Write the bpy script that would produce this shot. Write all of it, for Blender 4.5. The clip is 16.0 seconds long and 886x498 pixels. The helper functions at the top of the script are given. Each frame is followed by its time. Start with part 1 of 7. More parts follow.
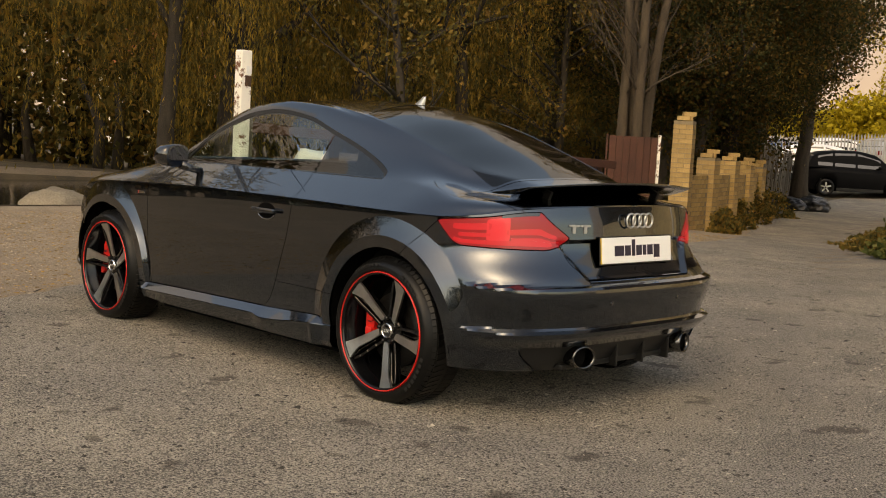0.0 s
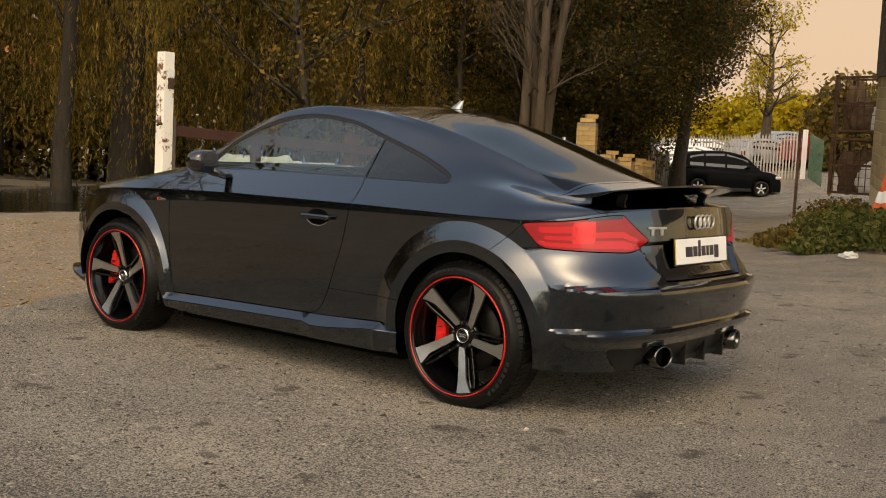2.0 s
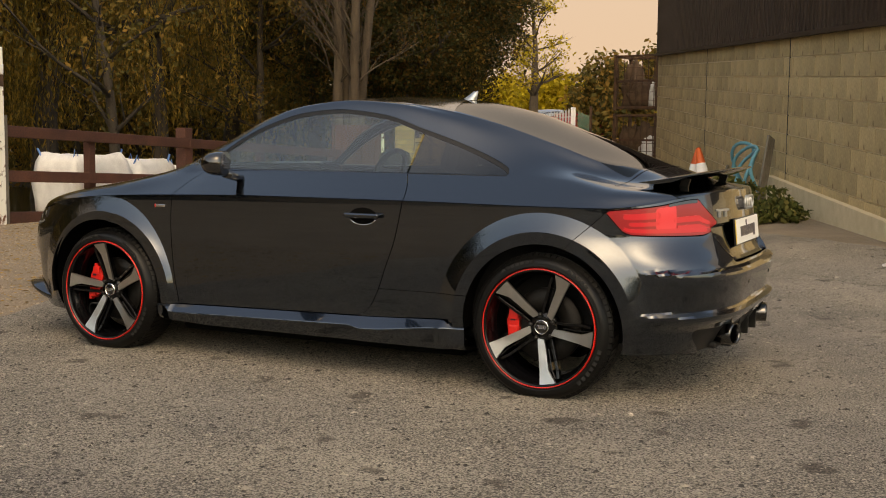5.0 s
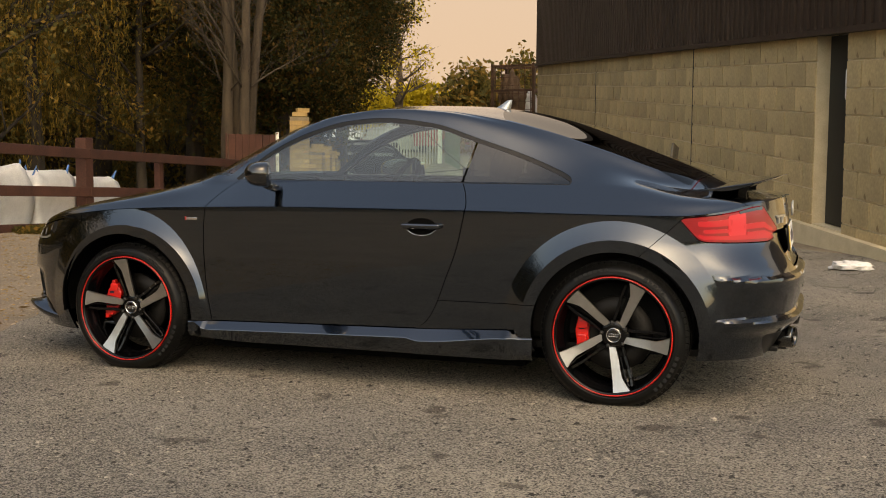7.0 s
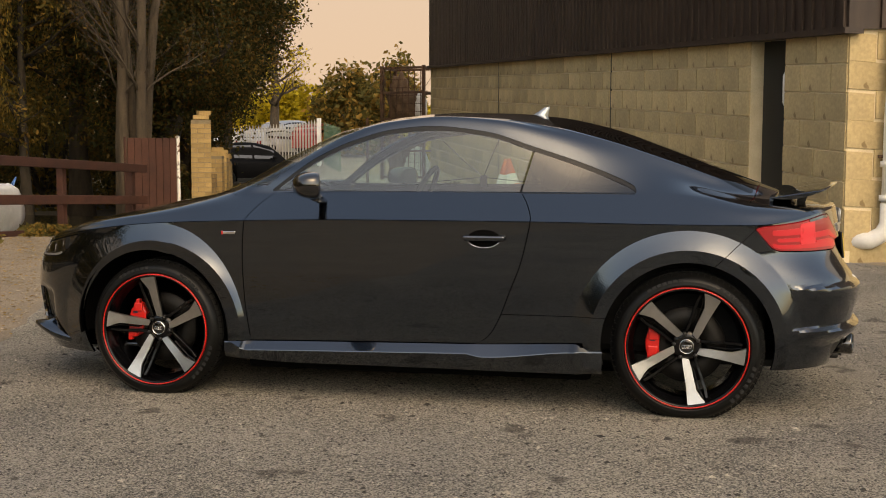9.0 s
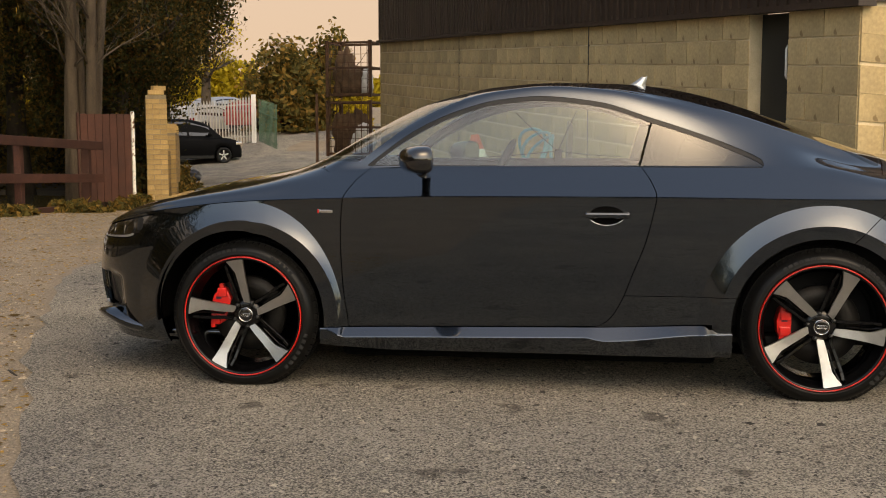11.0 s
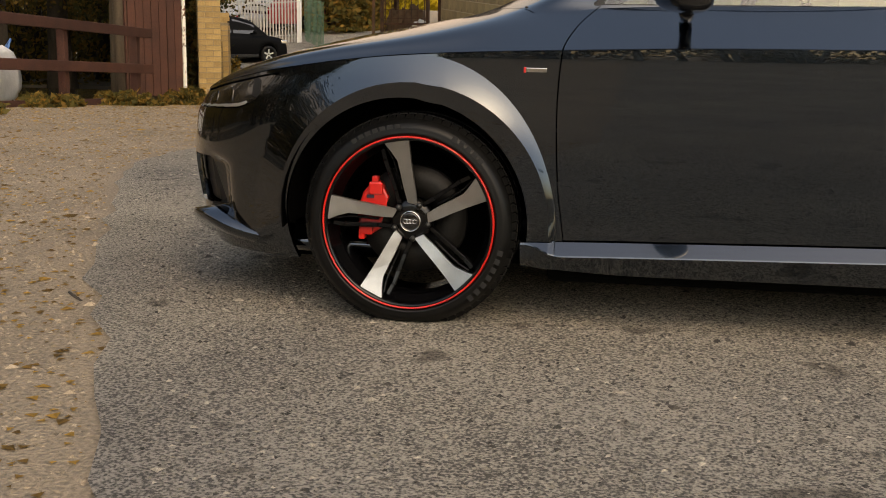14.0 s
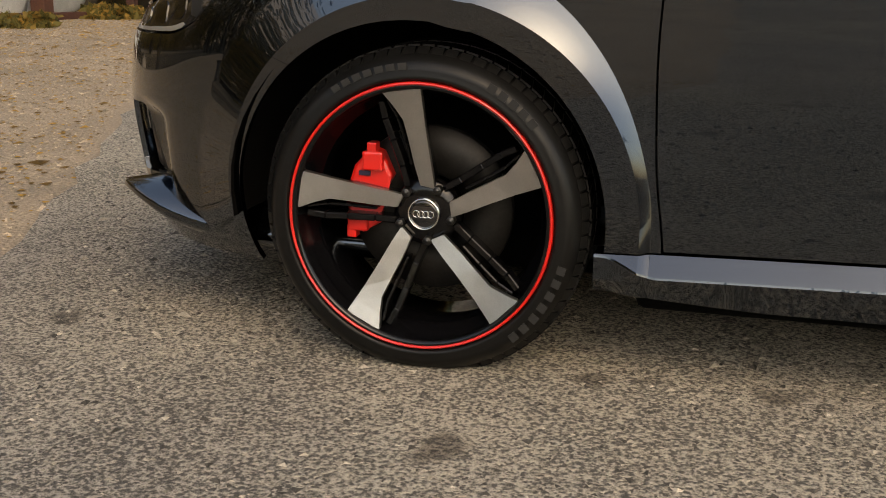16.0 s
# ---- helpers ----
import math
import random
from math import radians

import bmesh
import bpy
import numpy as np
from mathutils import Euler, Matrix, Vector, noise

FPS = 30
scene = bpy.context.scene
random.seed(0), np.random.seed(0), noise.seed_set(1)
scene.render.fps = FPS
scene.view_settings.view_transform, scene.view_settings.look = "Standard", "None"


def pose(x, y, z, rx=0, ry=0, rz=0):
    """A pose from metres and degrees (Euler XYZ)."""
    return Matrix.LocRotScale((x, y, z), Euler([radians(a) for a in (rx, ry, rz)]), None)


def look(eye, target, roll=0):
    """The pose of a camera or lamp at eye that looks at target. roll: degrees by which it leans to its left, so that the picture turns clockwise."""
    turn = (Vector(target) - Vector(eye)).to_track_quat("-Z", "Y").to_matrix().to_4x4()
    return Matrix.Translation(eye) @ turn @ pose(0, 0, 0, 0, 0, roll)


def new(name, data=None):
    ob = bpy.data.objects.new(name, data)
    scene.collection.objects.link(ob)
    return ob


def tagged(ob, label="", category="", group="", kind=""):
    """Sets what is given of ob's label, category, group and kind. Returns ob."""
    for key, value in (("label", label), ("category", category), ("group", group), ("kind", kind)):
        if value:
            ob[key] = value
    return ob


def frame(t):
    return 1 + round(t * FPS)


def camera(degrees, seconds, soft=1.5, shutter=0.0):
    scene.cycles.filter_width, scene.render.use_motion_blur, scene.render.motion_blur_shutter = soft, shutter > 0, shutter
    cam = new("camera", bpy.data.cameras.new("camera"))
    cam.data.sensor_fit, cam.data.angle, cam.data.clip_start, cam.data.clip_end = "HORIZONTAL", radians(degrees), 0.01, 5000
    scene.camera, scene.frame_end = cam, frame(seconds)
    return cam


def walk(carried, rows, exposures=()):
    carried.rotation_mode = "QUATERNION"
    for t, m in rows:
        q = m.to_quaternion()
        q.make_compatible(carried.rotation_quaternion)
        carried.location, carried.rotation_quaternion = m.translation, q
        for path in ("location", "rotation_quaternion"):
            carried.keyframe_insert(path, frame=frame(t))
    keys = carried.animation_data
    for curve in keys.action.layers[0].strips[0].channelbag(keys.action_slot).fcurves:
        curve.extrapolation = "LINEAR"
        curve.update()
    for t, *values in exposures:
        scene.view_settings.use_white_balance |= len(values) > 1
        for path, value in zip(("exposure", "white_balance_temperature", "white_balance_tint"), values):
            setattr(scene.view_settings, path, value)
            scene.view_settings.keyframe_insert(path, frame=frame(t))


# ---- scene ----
cam = camera(42.9, 16.0, 1.0)
PATH = [
    (0, (6.214, -4.191, 1.202), (4.801, -2.789, 1.007), 3.1),
    (0.5, (6.047, -4.33, 1.194), (4.676, -2.887, 1.003), 3.1),
    (1, (5.873, -4.464, 1.197), (4.544, -2.981, 1.01), 3.0),
    (1.5, (5.697, -4.657, 1.187), (4.413, -3.134, 1.005), 3.0),
    (2, (5.512, -4.824, 1.165), (4.279, -3.26, 0.986), 2.8),
    (2.5, (5.328, -4.964, 1.166), (4.152, -3.356, 0.985), 2.5),
    (3, (5.13, -5.135, 1.162), (4.015, -3.484, 0.98), 2.1),
    (3.5, (4.93, -5.288, 1.151), (3.875, -3.599, 0.965), 1.5),
    (4, (4.73, -5.364, 1.154), (3.738, -3.638, 0.965), 1.1),
    (6.5, (3.57, -5.766, 1.162), (2.88, -3.898, 0.979), 0.4),
    (7, (3.348, -5.823, 1.151), (2.722, -3.932, 0.977), 0.4),
    (7.5, (3.15, -5.847, 1.166), (2.588, -3.935, 1.001), 0.4),
    (8, (2.923, -5.883, 1.184), (2.421, -3.954, 1.02), 0.5),
    (10.5, (1.723, -5.799, 1.183), (1.447, -3.827, 0.991), -0.3),
    (11, (1.526, -5.696, 1.161), (1.27, -3.724, 0.95), -0.0),
    (11.5, (1.296, -5.564, 1.136), (1.042, -3.594, 0.901), 0.4),
    (12, (1.102, -5.392, 1.101), (0.839, -3.427, 0.84), 0.8),
    (12.5, (0.963, -5.138, 1.048), (0.687, -3.179, 0.76), 0.8),
    (13, (0.828, -4.844, 0.989), (0.54, -2.891, 0.669), 0.9),
    (13.5, (0.722, -4.562, 0.926), (0.421, -2.615, 0.584), 0.8),
    (14, (0.652, -4.233, 0.9), (0.339, -2.293, 0.528), 0.8),
    (14.5, (0.605, -3.914, 0.86), (0.263, -1.982, 0.471), 1.0),
    (15, (0.554, -3.598, 0.849), (0.185, -1.676, 0.44), 1.3),
    (15.5, (0.548, -3.285, 0.853), (0.145, -1.381, 0.395), 1.1),
    (16, (0.581, -2.957, 0.854), (0.104, -1.086, 0.332), 0.9),
]
walk(cam, [(t, look(eye, target, roll)) for t, eye, target, roll in PATH], [(0, 1.52, 10500, 9), (7, 1.50, 10200, 9), (10.5, 1.52, 9700, 9), (13.5, 1.52, 9500, 9), (16, 1.80, 9500, 9)])

# ---- daylight: a pale evening sky with a low, veiled sun ----
SUN_EL, SUN_AZ = 46.0, 150.0
world = bpy.data.worlds.new("sky")
scene.world = world
world.use_nodes = True
wn = world.node_tree.nodes
sky = wn.new("ShaderNodeTexSky")
sky.sky_type, sky.sun_disc = "NISHITA", False
sky.sun_elevation, sky.sun_rotation = radians(SUN_EL), radians(SUN_AZ)
sky.dust_density, sky.ozone_density, sky.air_density = 2.2, 1.4, 1.0
wn["Background"].inputs["Strength"].default_value = 0.12
world.node_tree.links.new(sky.outputs[0], wn["Background"].inputs["Color"])
sun = new("sun", bpy.data.lights.new("sun", "SUN"))
sun.data.energy, sun.data.angle, sun.data.color = 0.06, radians(40), (1.0, 0.88, 0.72)
_az = radians(SUN_AZ)
sun.matrix_basis = look((0, 0, 30), (-30 * math.sin(_az), -30 * math.cos(_az), 30 - 30 * math.tan(radians(SUN_EL))))


# ---- materials ----
def material(name, base, rough=0.6, metal=0.0, **more):
    """A principled material; base is a colour, or (dark, light, scale) for a mottled one. more: bump, fine, coat, spread, spec, stretch, island."""
    m = bpy.data.materials.new(name)
    m.use_nodes = True
    nt = m.node_tree
    n, ln = nt.nodes, nt.links
    p = n["Principled BSDF"]
    p.inputs["Roughness"].default_value, p.inputs["Metallic"].default_value = rough, metal
    p.inputs["Coat Weight"].default_value = more.get("coat", 0.0)
    p.inputs["Coat Roughness"].default_value = more.get("coat_rough", 0.03)
    p.inputs["Specular IOR Level"].default_value = more.get("spec", 0.5)
    if not isinstance(base[0], (tuple, list)):
        p.inputs["Base Color"].default_value = (*base, 1)
        if not more.get("bump"):
            return m
        base = (base, base, more.get("scale", 8.0))
    dark, light, scale = base
    tc = n.new("ShaderNodeTexCoord")
    mp = n.new("ShaderNodeMapping")
    mp.inputs["Scale"].default_value = more.get("stretch", (1, 1, 1))
    ln.new(tc.outputs["Object"], mp.inputs[0])
    big, small = n.new("ShaderNodeTexNoise"), n.new("ShaderNodeTexNoise")
    big.inputs["Scale"].default_value, small.inputs["Scale"].default_value = scale, scale * more.get("fine", 14.0)
    big.inputs["Detail"].default_value, small.inputs["Detail"].default_value = 5, 4
    ln.new(mp.outputs[0], big.inputs["Vector"])
    ln.new(mp.outputs[0], small.inputs["Vector"])
    mix = n.new("ShaderNodeMath")
    mix.operation = "MULTIPLY_ADD"
    mix.inputs[1].default_value = more.get("grain", 0.5)
    ln.new(small.outputs[0], mix.inputs[0])
    half = n.new("ShaderNodeMath")
    half.operation = "MULTIPLY"
    half.inputs[1].default_value = 1 - more.get("grain", 0.5)
    ln.new(big.outputs[0], half.inputs[0])
    ln.new(half.outputs[0], mix.inputs[2])
    ramp = n.new("ShaderNodeValToRGB")
    spread = more.get("spread", 0.16)
    ramp.color_ramp.elements[0].position, ramp.color_ramp.elements[1].position = 0.5 - spread, 0.5 + spread
    ramp.color_ramp.elements[0].color, ramp.color_ramp.elements[1].color = (*dark, 1), (*light, 1)
    ln.new(mix.outputs[0], ramp.inputs[0])
    out = ramp.outputs[0]
    if more.get("vary"):
        info = n.new("ShaderNodeObjectInfo") if more.get("vary_by", "object") == "object" else n.new("ShaderNodeNewGeometry")
        hue = n.new("ShaderNodeHueSaturation")
        rng = n.new("ShaderNodeMapRange")
        rng.inputs["To Min"].default_value, rng.inputs["To Max"].default_value = 1 - more["vary"], 1 + more["vary"]
        ln.new(info.outputs["Random" if more.get("vary_by", "object") == "object" else "Random Per Island"], rng.inputs[0])
        ln.new(rng.outputs[0], hue.inputs["Value"])
        ln.new(out, hue.inputs["Color"])
        out = hue.outputs[0]
    ln.new(out, p.inputs["Base Color"])
    if more.get("bump"):
        b = n.new("ShaderNodeBump")
        b.inputs["Strength"].default_value, b.inputs["Distance"].default_value = more["bump"], more.get("depth", 0.01)
        ln.new(mix.outputs[0], b.inputs["Height"])
        ln.new(b.outputs[0], p.inputs["Normal"])
    return m


def stained(m, scale=3.1, edge=0.655, tone=(0.42, 0.40, 0.38), broad=0.55):
    """Adds scattered dark oily spots and paler worn patches to a ground material."""
    n, ln = m.node_tree.nodes, m.node_tree.links
    p = n["Principled BSDF"]
    old = p.inputs["Base Color"].links[0].from_socket
    tc = n.new("ShaderNodeTexCoord")
    spot, ramp, mul = n.new("ShaderNodeTexNoise"), n.new("ShaderNodeValToRGB"), n.new("ShaderNodeMixRGB")
    spot.inputs["Scale"].default_value, spot.inputs["Detail"].default_value = scale, 2.0
    ramp.color_ramp.elements[0].position, ramp.color_ramp.elements[1].position = edge, edge + 0.045
    ramp.color_ramp.elements[0].color, ramp.color_ramp.elements[1].color = (1, 1, 1, 1), (*tone, 1)
    wide, ramp2, mul2 = n.new("ShaderNodeTexNoise"), n.new("ShaderNodeValToRGB"), n.new("ShaderNodeMixRGB")
    wide.inputs["Scale"].default_value = broad
    ramp2.color_ramp.elements[0].position, ramp2.color_ramp.elements[1].position = 0.35, 0.65
    ramp2.color_ramp.elements[0].color, ramp2.color_ramp.elements[1].color = (0.80, 0.80, 0.82, 1), (1.12, 1.10, 1.05, 1)
    for t in (spot, wide):
        ln.new(tc.outputs["Object"], t.inputs["Vector"])
    ln.new(spot.outputs[0], ramp.inputs[0])
    ln.new(wide.outputs[0], ramp2.inputs[0])
    for q, r, src in ((mul, ramp, old), (mul2, ramp2, mul.outputs[0])):
        q.blend_type = "MULTIPLY"
        q.inputs[0].default_value = 1.0
        ln.new(src, q.inputs[1])
        ln.new(r.outputs[0], q.inputs[2])
    ln.new(mul2.outputs[0], p.inputs["Base Color"])


def glass(name, tint, gloss=1.0, rough=0.0, ior=1.6):
    """A thin pane: tinted see-through with a mirror sheen."""
    m = bpy.data.materials.new(name)
    m.use_nodes = True
    n, ln = m.node_tree.nodes, m.node_tree.links
    n.remove(n["Principled BSDF"])
    tr, gl, mx, fr = n.new("ShaderNodeBsdfTransparent"), n.new("ShaderNodeBsdfGlossy"), n.new("ShaderNodeMixShader"), n.new("ShaderNodeLayerWeight")
    pw, ad = n.new("ShaderNodeMath"), n.new("ShaderNodeMath")
    tr.inputs[0].default_value = (*tint, 1)
    gl.inputs["Roughness"].default_value = rough
    gl.inputs[0].default_value = (gloss, gloss, gloss, 1)
    fr.inputs["Blend"].default_value = 0.5
    pw.operation, ad.operation = "POWER", "MULTIPLY_ADD"
    pw.inputs[1].default_value = 5.0
    f0 = ((ior - 1) / (ior + 1)) ** 2
    ad.inputs[1].default_value, ad.inputs[2].default_value = 1 - f0, f0
    ln.new(fr.outputs["Facing"], pw.inputs[0])
    ln.new(pw.outputs[0], ad.inputs[0])
    ln.new(ad.outputs[0], mx.inputs[0])
    ln.new(tr.outputs[0], mx.inputs[1])
    ln.new(gl.outputs[0], mx.inputs[2])
    ln.new(mx.outputs[0], n["Material Output"].inputs[0])
    return m


def leaf_material(name, a, b, c):
    """Leaves: three colours by leaf, a little see-through."""
    m = bpy.data.materials.new(name)
    m.use_nodes = True
    n, ln = m.node_tree.nodes, m.node_tree.links
    p = n["Principled BSDF"]
    geo, ramp = n.new("ShaderNodeNewGeometry"), n.new("ShaderNodeValToRGB")
    e = ramp.color_ramp.elements
    e[0].color, e[1].color = (*a, 1), (*c, 1)
    mid = e.new(0.5)
    mid.color = (*b, 1)
    ln.new(geo.outputs["Random Per Island"], ramp.inputs[0])
    ln.new(ramp.outputs[0], p.inputs["Base Color"])
    p.inputs["Roughness"].default_value = 0.7
    p.inputs["Specular IOR Level"].default_value = 0.2
    tl, mx = n.new("ShaderNodeBsdfTranslucent"), n.new("ShaderNodeMixShader")
    ln.new(ramp.outputs[0], tl.inputs[0])
    mx.inputs[0].default_value = 0.5
    ln.new(p.outputs[0], mx.inputs[1])
    ln.new(tl.outputs[0], mx.inputs[2])
    ln.new(mx.outputs[0], n["Material Output"].inputs[0])
    return m


def glowing(name, colour, strength, dim=1.0):
    """A lit lens; dim: its own colour against that of its light."""
    m = material(name, tuple(c * dim for c in colour), 0.30, coat=0.3)
    p = m.node_tree.nodes["Principled BSDF"]
    p.inputs["Emission Color"].default_value = (*colour, 1)
    p.inputs["Emission Strength"].default_value = strength
    return m


M_PAINT = material("grey metallic paint", (0.030, 0.042, 0.058), 0.18, 1.0, coat=1.0, coat_rough=0.01)
M_PAINT.node_tree.nodes["Principled BSDF"].inputs["Coat IOR"].default_value = 1.65
M_TYRE = material("tyre rubber", ((0.0030, 0.0030, 0.0030), (0.0055, 0.0055, 0.0054), 9.0), 0.40, spec=0.22, bump=0.15, depth=0.001)
M_TYRE_TEXT = material("raised tyre rubber", (0.015, 0.015, 0.015), 0.5, spec=0.3)
M_RIM_BLACK = material("gloss black alloy", (0.0025, 0.0025, 0.003), 0.16, spec=0.28, coat=0.18)
M_RING = material("red rim ring", (0.55, 0.012, 0.010), 0.35, coat=0.6)
M_MACHINED = material("machined alloy", ((0.46, 0.455, 0.44), (0.56, 0.55, 0.535), 30.0), 0.34, 1.0, stretch=(1, 1, 1))
M_BOLT = material("dark wheel bolt", (0.05, 0.05, 0.05), 0.35, 0.9)
M_GLOSS_BLACK = material("gloss black", (0.006, 0.006, 0.007), 0.08, coat=1.0)
M_SATIN_BLACK = material("satin black plastic", ((0.010, 0.010, 0.010), (0.012, 0.012, 0.012), 40.0), 0.40, spec=0.3, bump=0.1, depth=0.0005)
M_UNDER = material("matt black underside", ((0.003, 0.003, 0.003), (0.005, 0.005, 0.005), 12.0), 0.95, spec=0.02)
M_CHROME = material("chrome", (0.75, 0.75, 0.74), 0.10, 1.0)
M_DARK_CHROME = material("dark chrome", (0.12, 0.12, 0.12), 0.16, 1.0)
M_SILVER = material("silver paint", (0.55, 0.55, 0.54), 0.30, 0.8, coat=0.5)
M_DISC = material("brake disc steel", ((0.016, 0.015, 0.014), (0.03, 0.028, 0.026), 10.0), 0.5, 0.8)
M_CALIPER = material("red caliper paint", (0.60, 0.012, 0.010), 0.35, coat=0.4)
M_PLATE = material("white plate", (0.80, 0.80, 0.78), 0.35)
M_PLATE_DARK = material("dark print", (0.012, 0.010, 0.030), 0.4)
M_YELLOW = material("yellow edge", (0.65, 0.45, 0.05), 0.4)
M_LENS = material("red lamp lens", (0.20, 0.002, 0.004), 0.15, coat=0.3)
M_LENS_LIT = glowing("lit red lamp lens", (0.80, 0.012, 0.030), 0.105, 0.10)
M_GLOW = glowing("red lamp light", (0.85, 0.014, 0.035), 0.21, 0.15)
M_GLOW_HOT = glowing("bright red lamp light", (0.95, 0.030, 0.055), 0.24, 0.15)
M_HEAD = material("headlamp lens", (0.010, 0.010, 0.011), 0.04, 0.0, coat=1.0)
M_MIRROR = material("mirror", (0.09, 0.10, 0.12), 0.02, 1.0)
M_CABIN = material("black trim", ((0.008, 0.008, 0.008), (0.013, 0.013, 0.013), 30.0), 0.7, spec=0.15)
M_GLASS = glass("door glass", (0.72, 0.86, 0.77), ior=1.9)
M_GLASS_FRONT = glass("windscreen glass", (0.93, 0.96, 0.93), ior=1.8)
M_GLASS_DARK = glass("tinted glass", (0.11, 0.105, 0.10), 1.0, ior=1.8)
M_GLASS_REAR = glass("rear glass", (0.015, 0.015, 0.016), 0.9)

M_TARMAC = material("worn tarmac", ((0.064, 0.058, 0.050), (0.345, 0.310, 0.258), 1.6), 0.92, fine=82.0, grain=0.84, spread=0.082, bump=1.0, depth=0.02)
stained(M_TARMAC)
M_GRAVEL = material("earth and gravel", ((0.105, 0.082, 0.058), (0.34, 0.265, 0.185), 1.6), 0.95, fine=45.0, grain=0.68, spread=0.20, bump=0.7, depth=0.03)
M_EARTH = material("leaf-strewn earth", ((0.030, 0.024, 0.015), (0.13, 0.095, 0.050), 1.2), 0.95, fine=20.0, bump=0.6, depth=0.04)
M_WATER = material("pond water", (0.020, 0.020, 0.014), 0.06, bump=0.12, depth=0.02, scale=2.0)
M_BLOCK = material("concrete block", ((0.42, 0.315, 0.165), (0.62, 0.475, 0.255), 1.3), 0.92, fine=22.0, bump=0.35, depth=0.010, vary=0.15)
stained(M_BLOCK, 7.0, 0.67, (0.55, 0.50, 0.45), 1.1)
M_MORTAR = material("mortar", ((0.56, 0.45, 0.28), (0.72, 0.60, 0.40), 6.0), 0.95, bump=0.3, depth=0.004)
M_PIER_MORTAR = material("grey-brown mortar", ((0.17, 0.13, 0.08), (0.28, 0.22, 0.14), 6.0), 0.95, bump=0.3, depth=0.004)
M_CLAD = material("brown sheet cladding", ((0.024, 0.014, 0.010), (0.050, 0.031, 0.022), 1.2), 0.55, 0.1, stretch=(1, 1, 0.15), bump=0.05)
M_DARK_DOOR = material("dark green door", ((0.007, 0.009, 0.009), (0.013, 0.016, 0.015), 3.0), 0.55)
M_BRICK = material("yellow stock brick", ((0.26, 0.165, 0.065), (0.46, 0.31, 0.13), 4.0), 0.9, fine=12.0, bump=0.4, depth=0.004, vary=0.20)
M_RUST = material("rusty steel", ((0.028, 0.018, 0.012), (0.12, 0.055, 0.028), 5.0), 0.85, bump=0.3, depth=0.002)
M_WOOD_RED = material("red-brown stained timber", ((0.040, 0.013, 0.008), (0.090, 0.031, 0.018), 3.0), 0.8, stretch=(1, 1, 1), fine=16.0, bump=0.25, depth=0.003, vary=0.15)
M_WOOD_GREY = material("weathered timber", ((0.075, 0.065, 0.050), (0.19, 0.165, 0.13), 3.0), 0.9, stretch=(3, 3, 0.4), bump=0.3, depth=0.004, vary=0.25)
M_WHITE_RUST = material("peeling white paint", ((0.16, 0.07, 0.035), (0.80, 0.77, 0.69), 4.0), 0.7, fine=5.0, grain=0.42, spread=0.035, bump=0.15, depth=0.003)
for _e in M_WHITE_RUST.node_tree.nodes["Color Ramp"].color_ramp.elements:
    _e.position -= 0.075
M_WHITE = material("white paint", ((0.70, 0.69, 0.66), (0.80, 0.79, 0.76), 3.0), 0.6)
M_BARK = material("bark", ((0.035, 0.026, 0.018), (0.10, 0.072, 0.046), 4.0), 0.95, stretch=(3, 3, 0.5), bump=0.6, depth=0.02)
M_BARK_DARK = material("dark bark", ((0.018, 0.014, 0.010), (0.060, 0.046, 0.032), 4.0), 0.95, stretch=(3, 3, 0.5), bump=0.6, depth=0.02)
L_WILLOW = leaf_material("willow leaves", (0.085, 0.070, 0.020), (0.20, 0.145, 0.034), (0.42, 0.25, 0.042))
L_GREEN = leaf_material("dark evergreen leaves", (0.028, 0.034, 0.012), (0.060, 0.058, 0.017), (0.17, 0.092, 0.023))
L_YELLOW = leaf_material("yellow autumn leaves", (0.22, 0.16, 0.015), (0.40, 0.30, 0.025), (0.55, 0.42, 0.04))
L_OLIVE = leaf_material("olive autumn leaves", (0.070, 0.063, 0.020), (0.15, 0.12, 0.032), (0.32, 0.18, 0.042))
L_WEED = leaf_material("weeds", (0.050, 0.065, 0.018), (0.11, 0.125, 0.032), (0.24, 0.21, 0.07))

# ---- the car: design curves ----
def curve(*pts):
    """A smooth monotone curve through the points; works on arrays."""
    xs = np.array([p[0] for p in pts], float)
    ys = np.array([p[1] for p in pts], float)
    h, d = np.diff(xs), np.diff(ys) / np.diff(xs)
    m = np.zeros(len(xs))
    m[0], m[-1] = d[0], d[-1]
    for i in range(1, len(xs) - 1):
        if d[i - 1] * d[i] > 0:
            a, b = 2 * h[i] + h[i - 1], h[i] + 2 * h[i - 1]
            m[i] = (a + b) / (a / d[i - 1] + b / d[i])

    def f(x):
        x = np.clip(np.asarray(x, float), xs[0], xs[-1])
        i = np.clip(np.searchsorted(xs, x, "right") - 1, 0, len(xs) - 2)
        t = (x - xs[i]) / h[i]
        return (ys[i] * (1 + 2 * t) * (1 - t) ** 2 + m[i] * h[i] * t * (1 - t) ** 2
                + ys[i + 1] * t * t * (3 - 2 * t) - m[i + 1] * h[i] * t * t * (1 - t))
    return f


def smooth(a, b, x):
    t = np.clip((np.asarray(x, float) - a) / (b - a), 0, 1)
    return t * t * (3 - 2 * t)


WB, HUB_Z, HUB_Y = 2.505, 0.332, 0.860
MID = 0.430

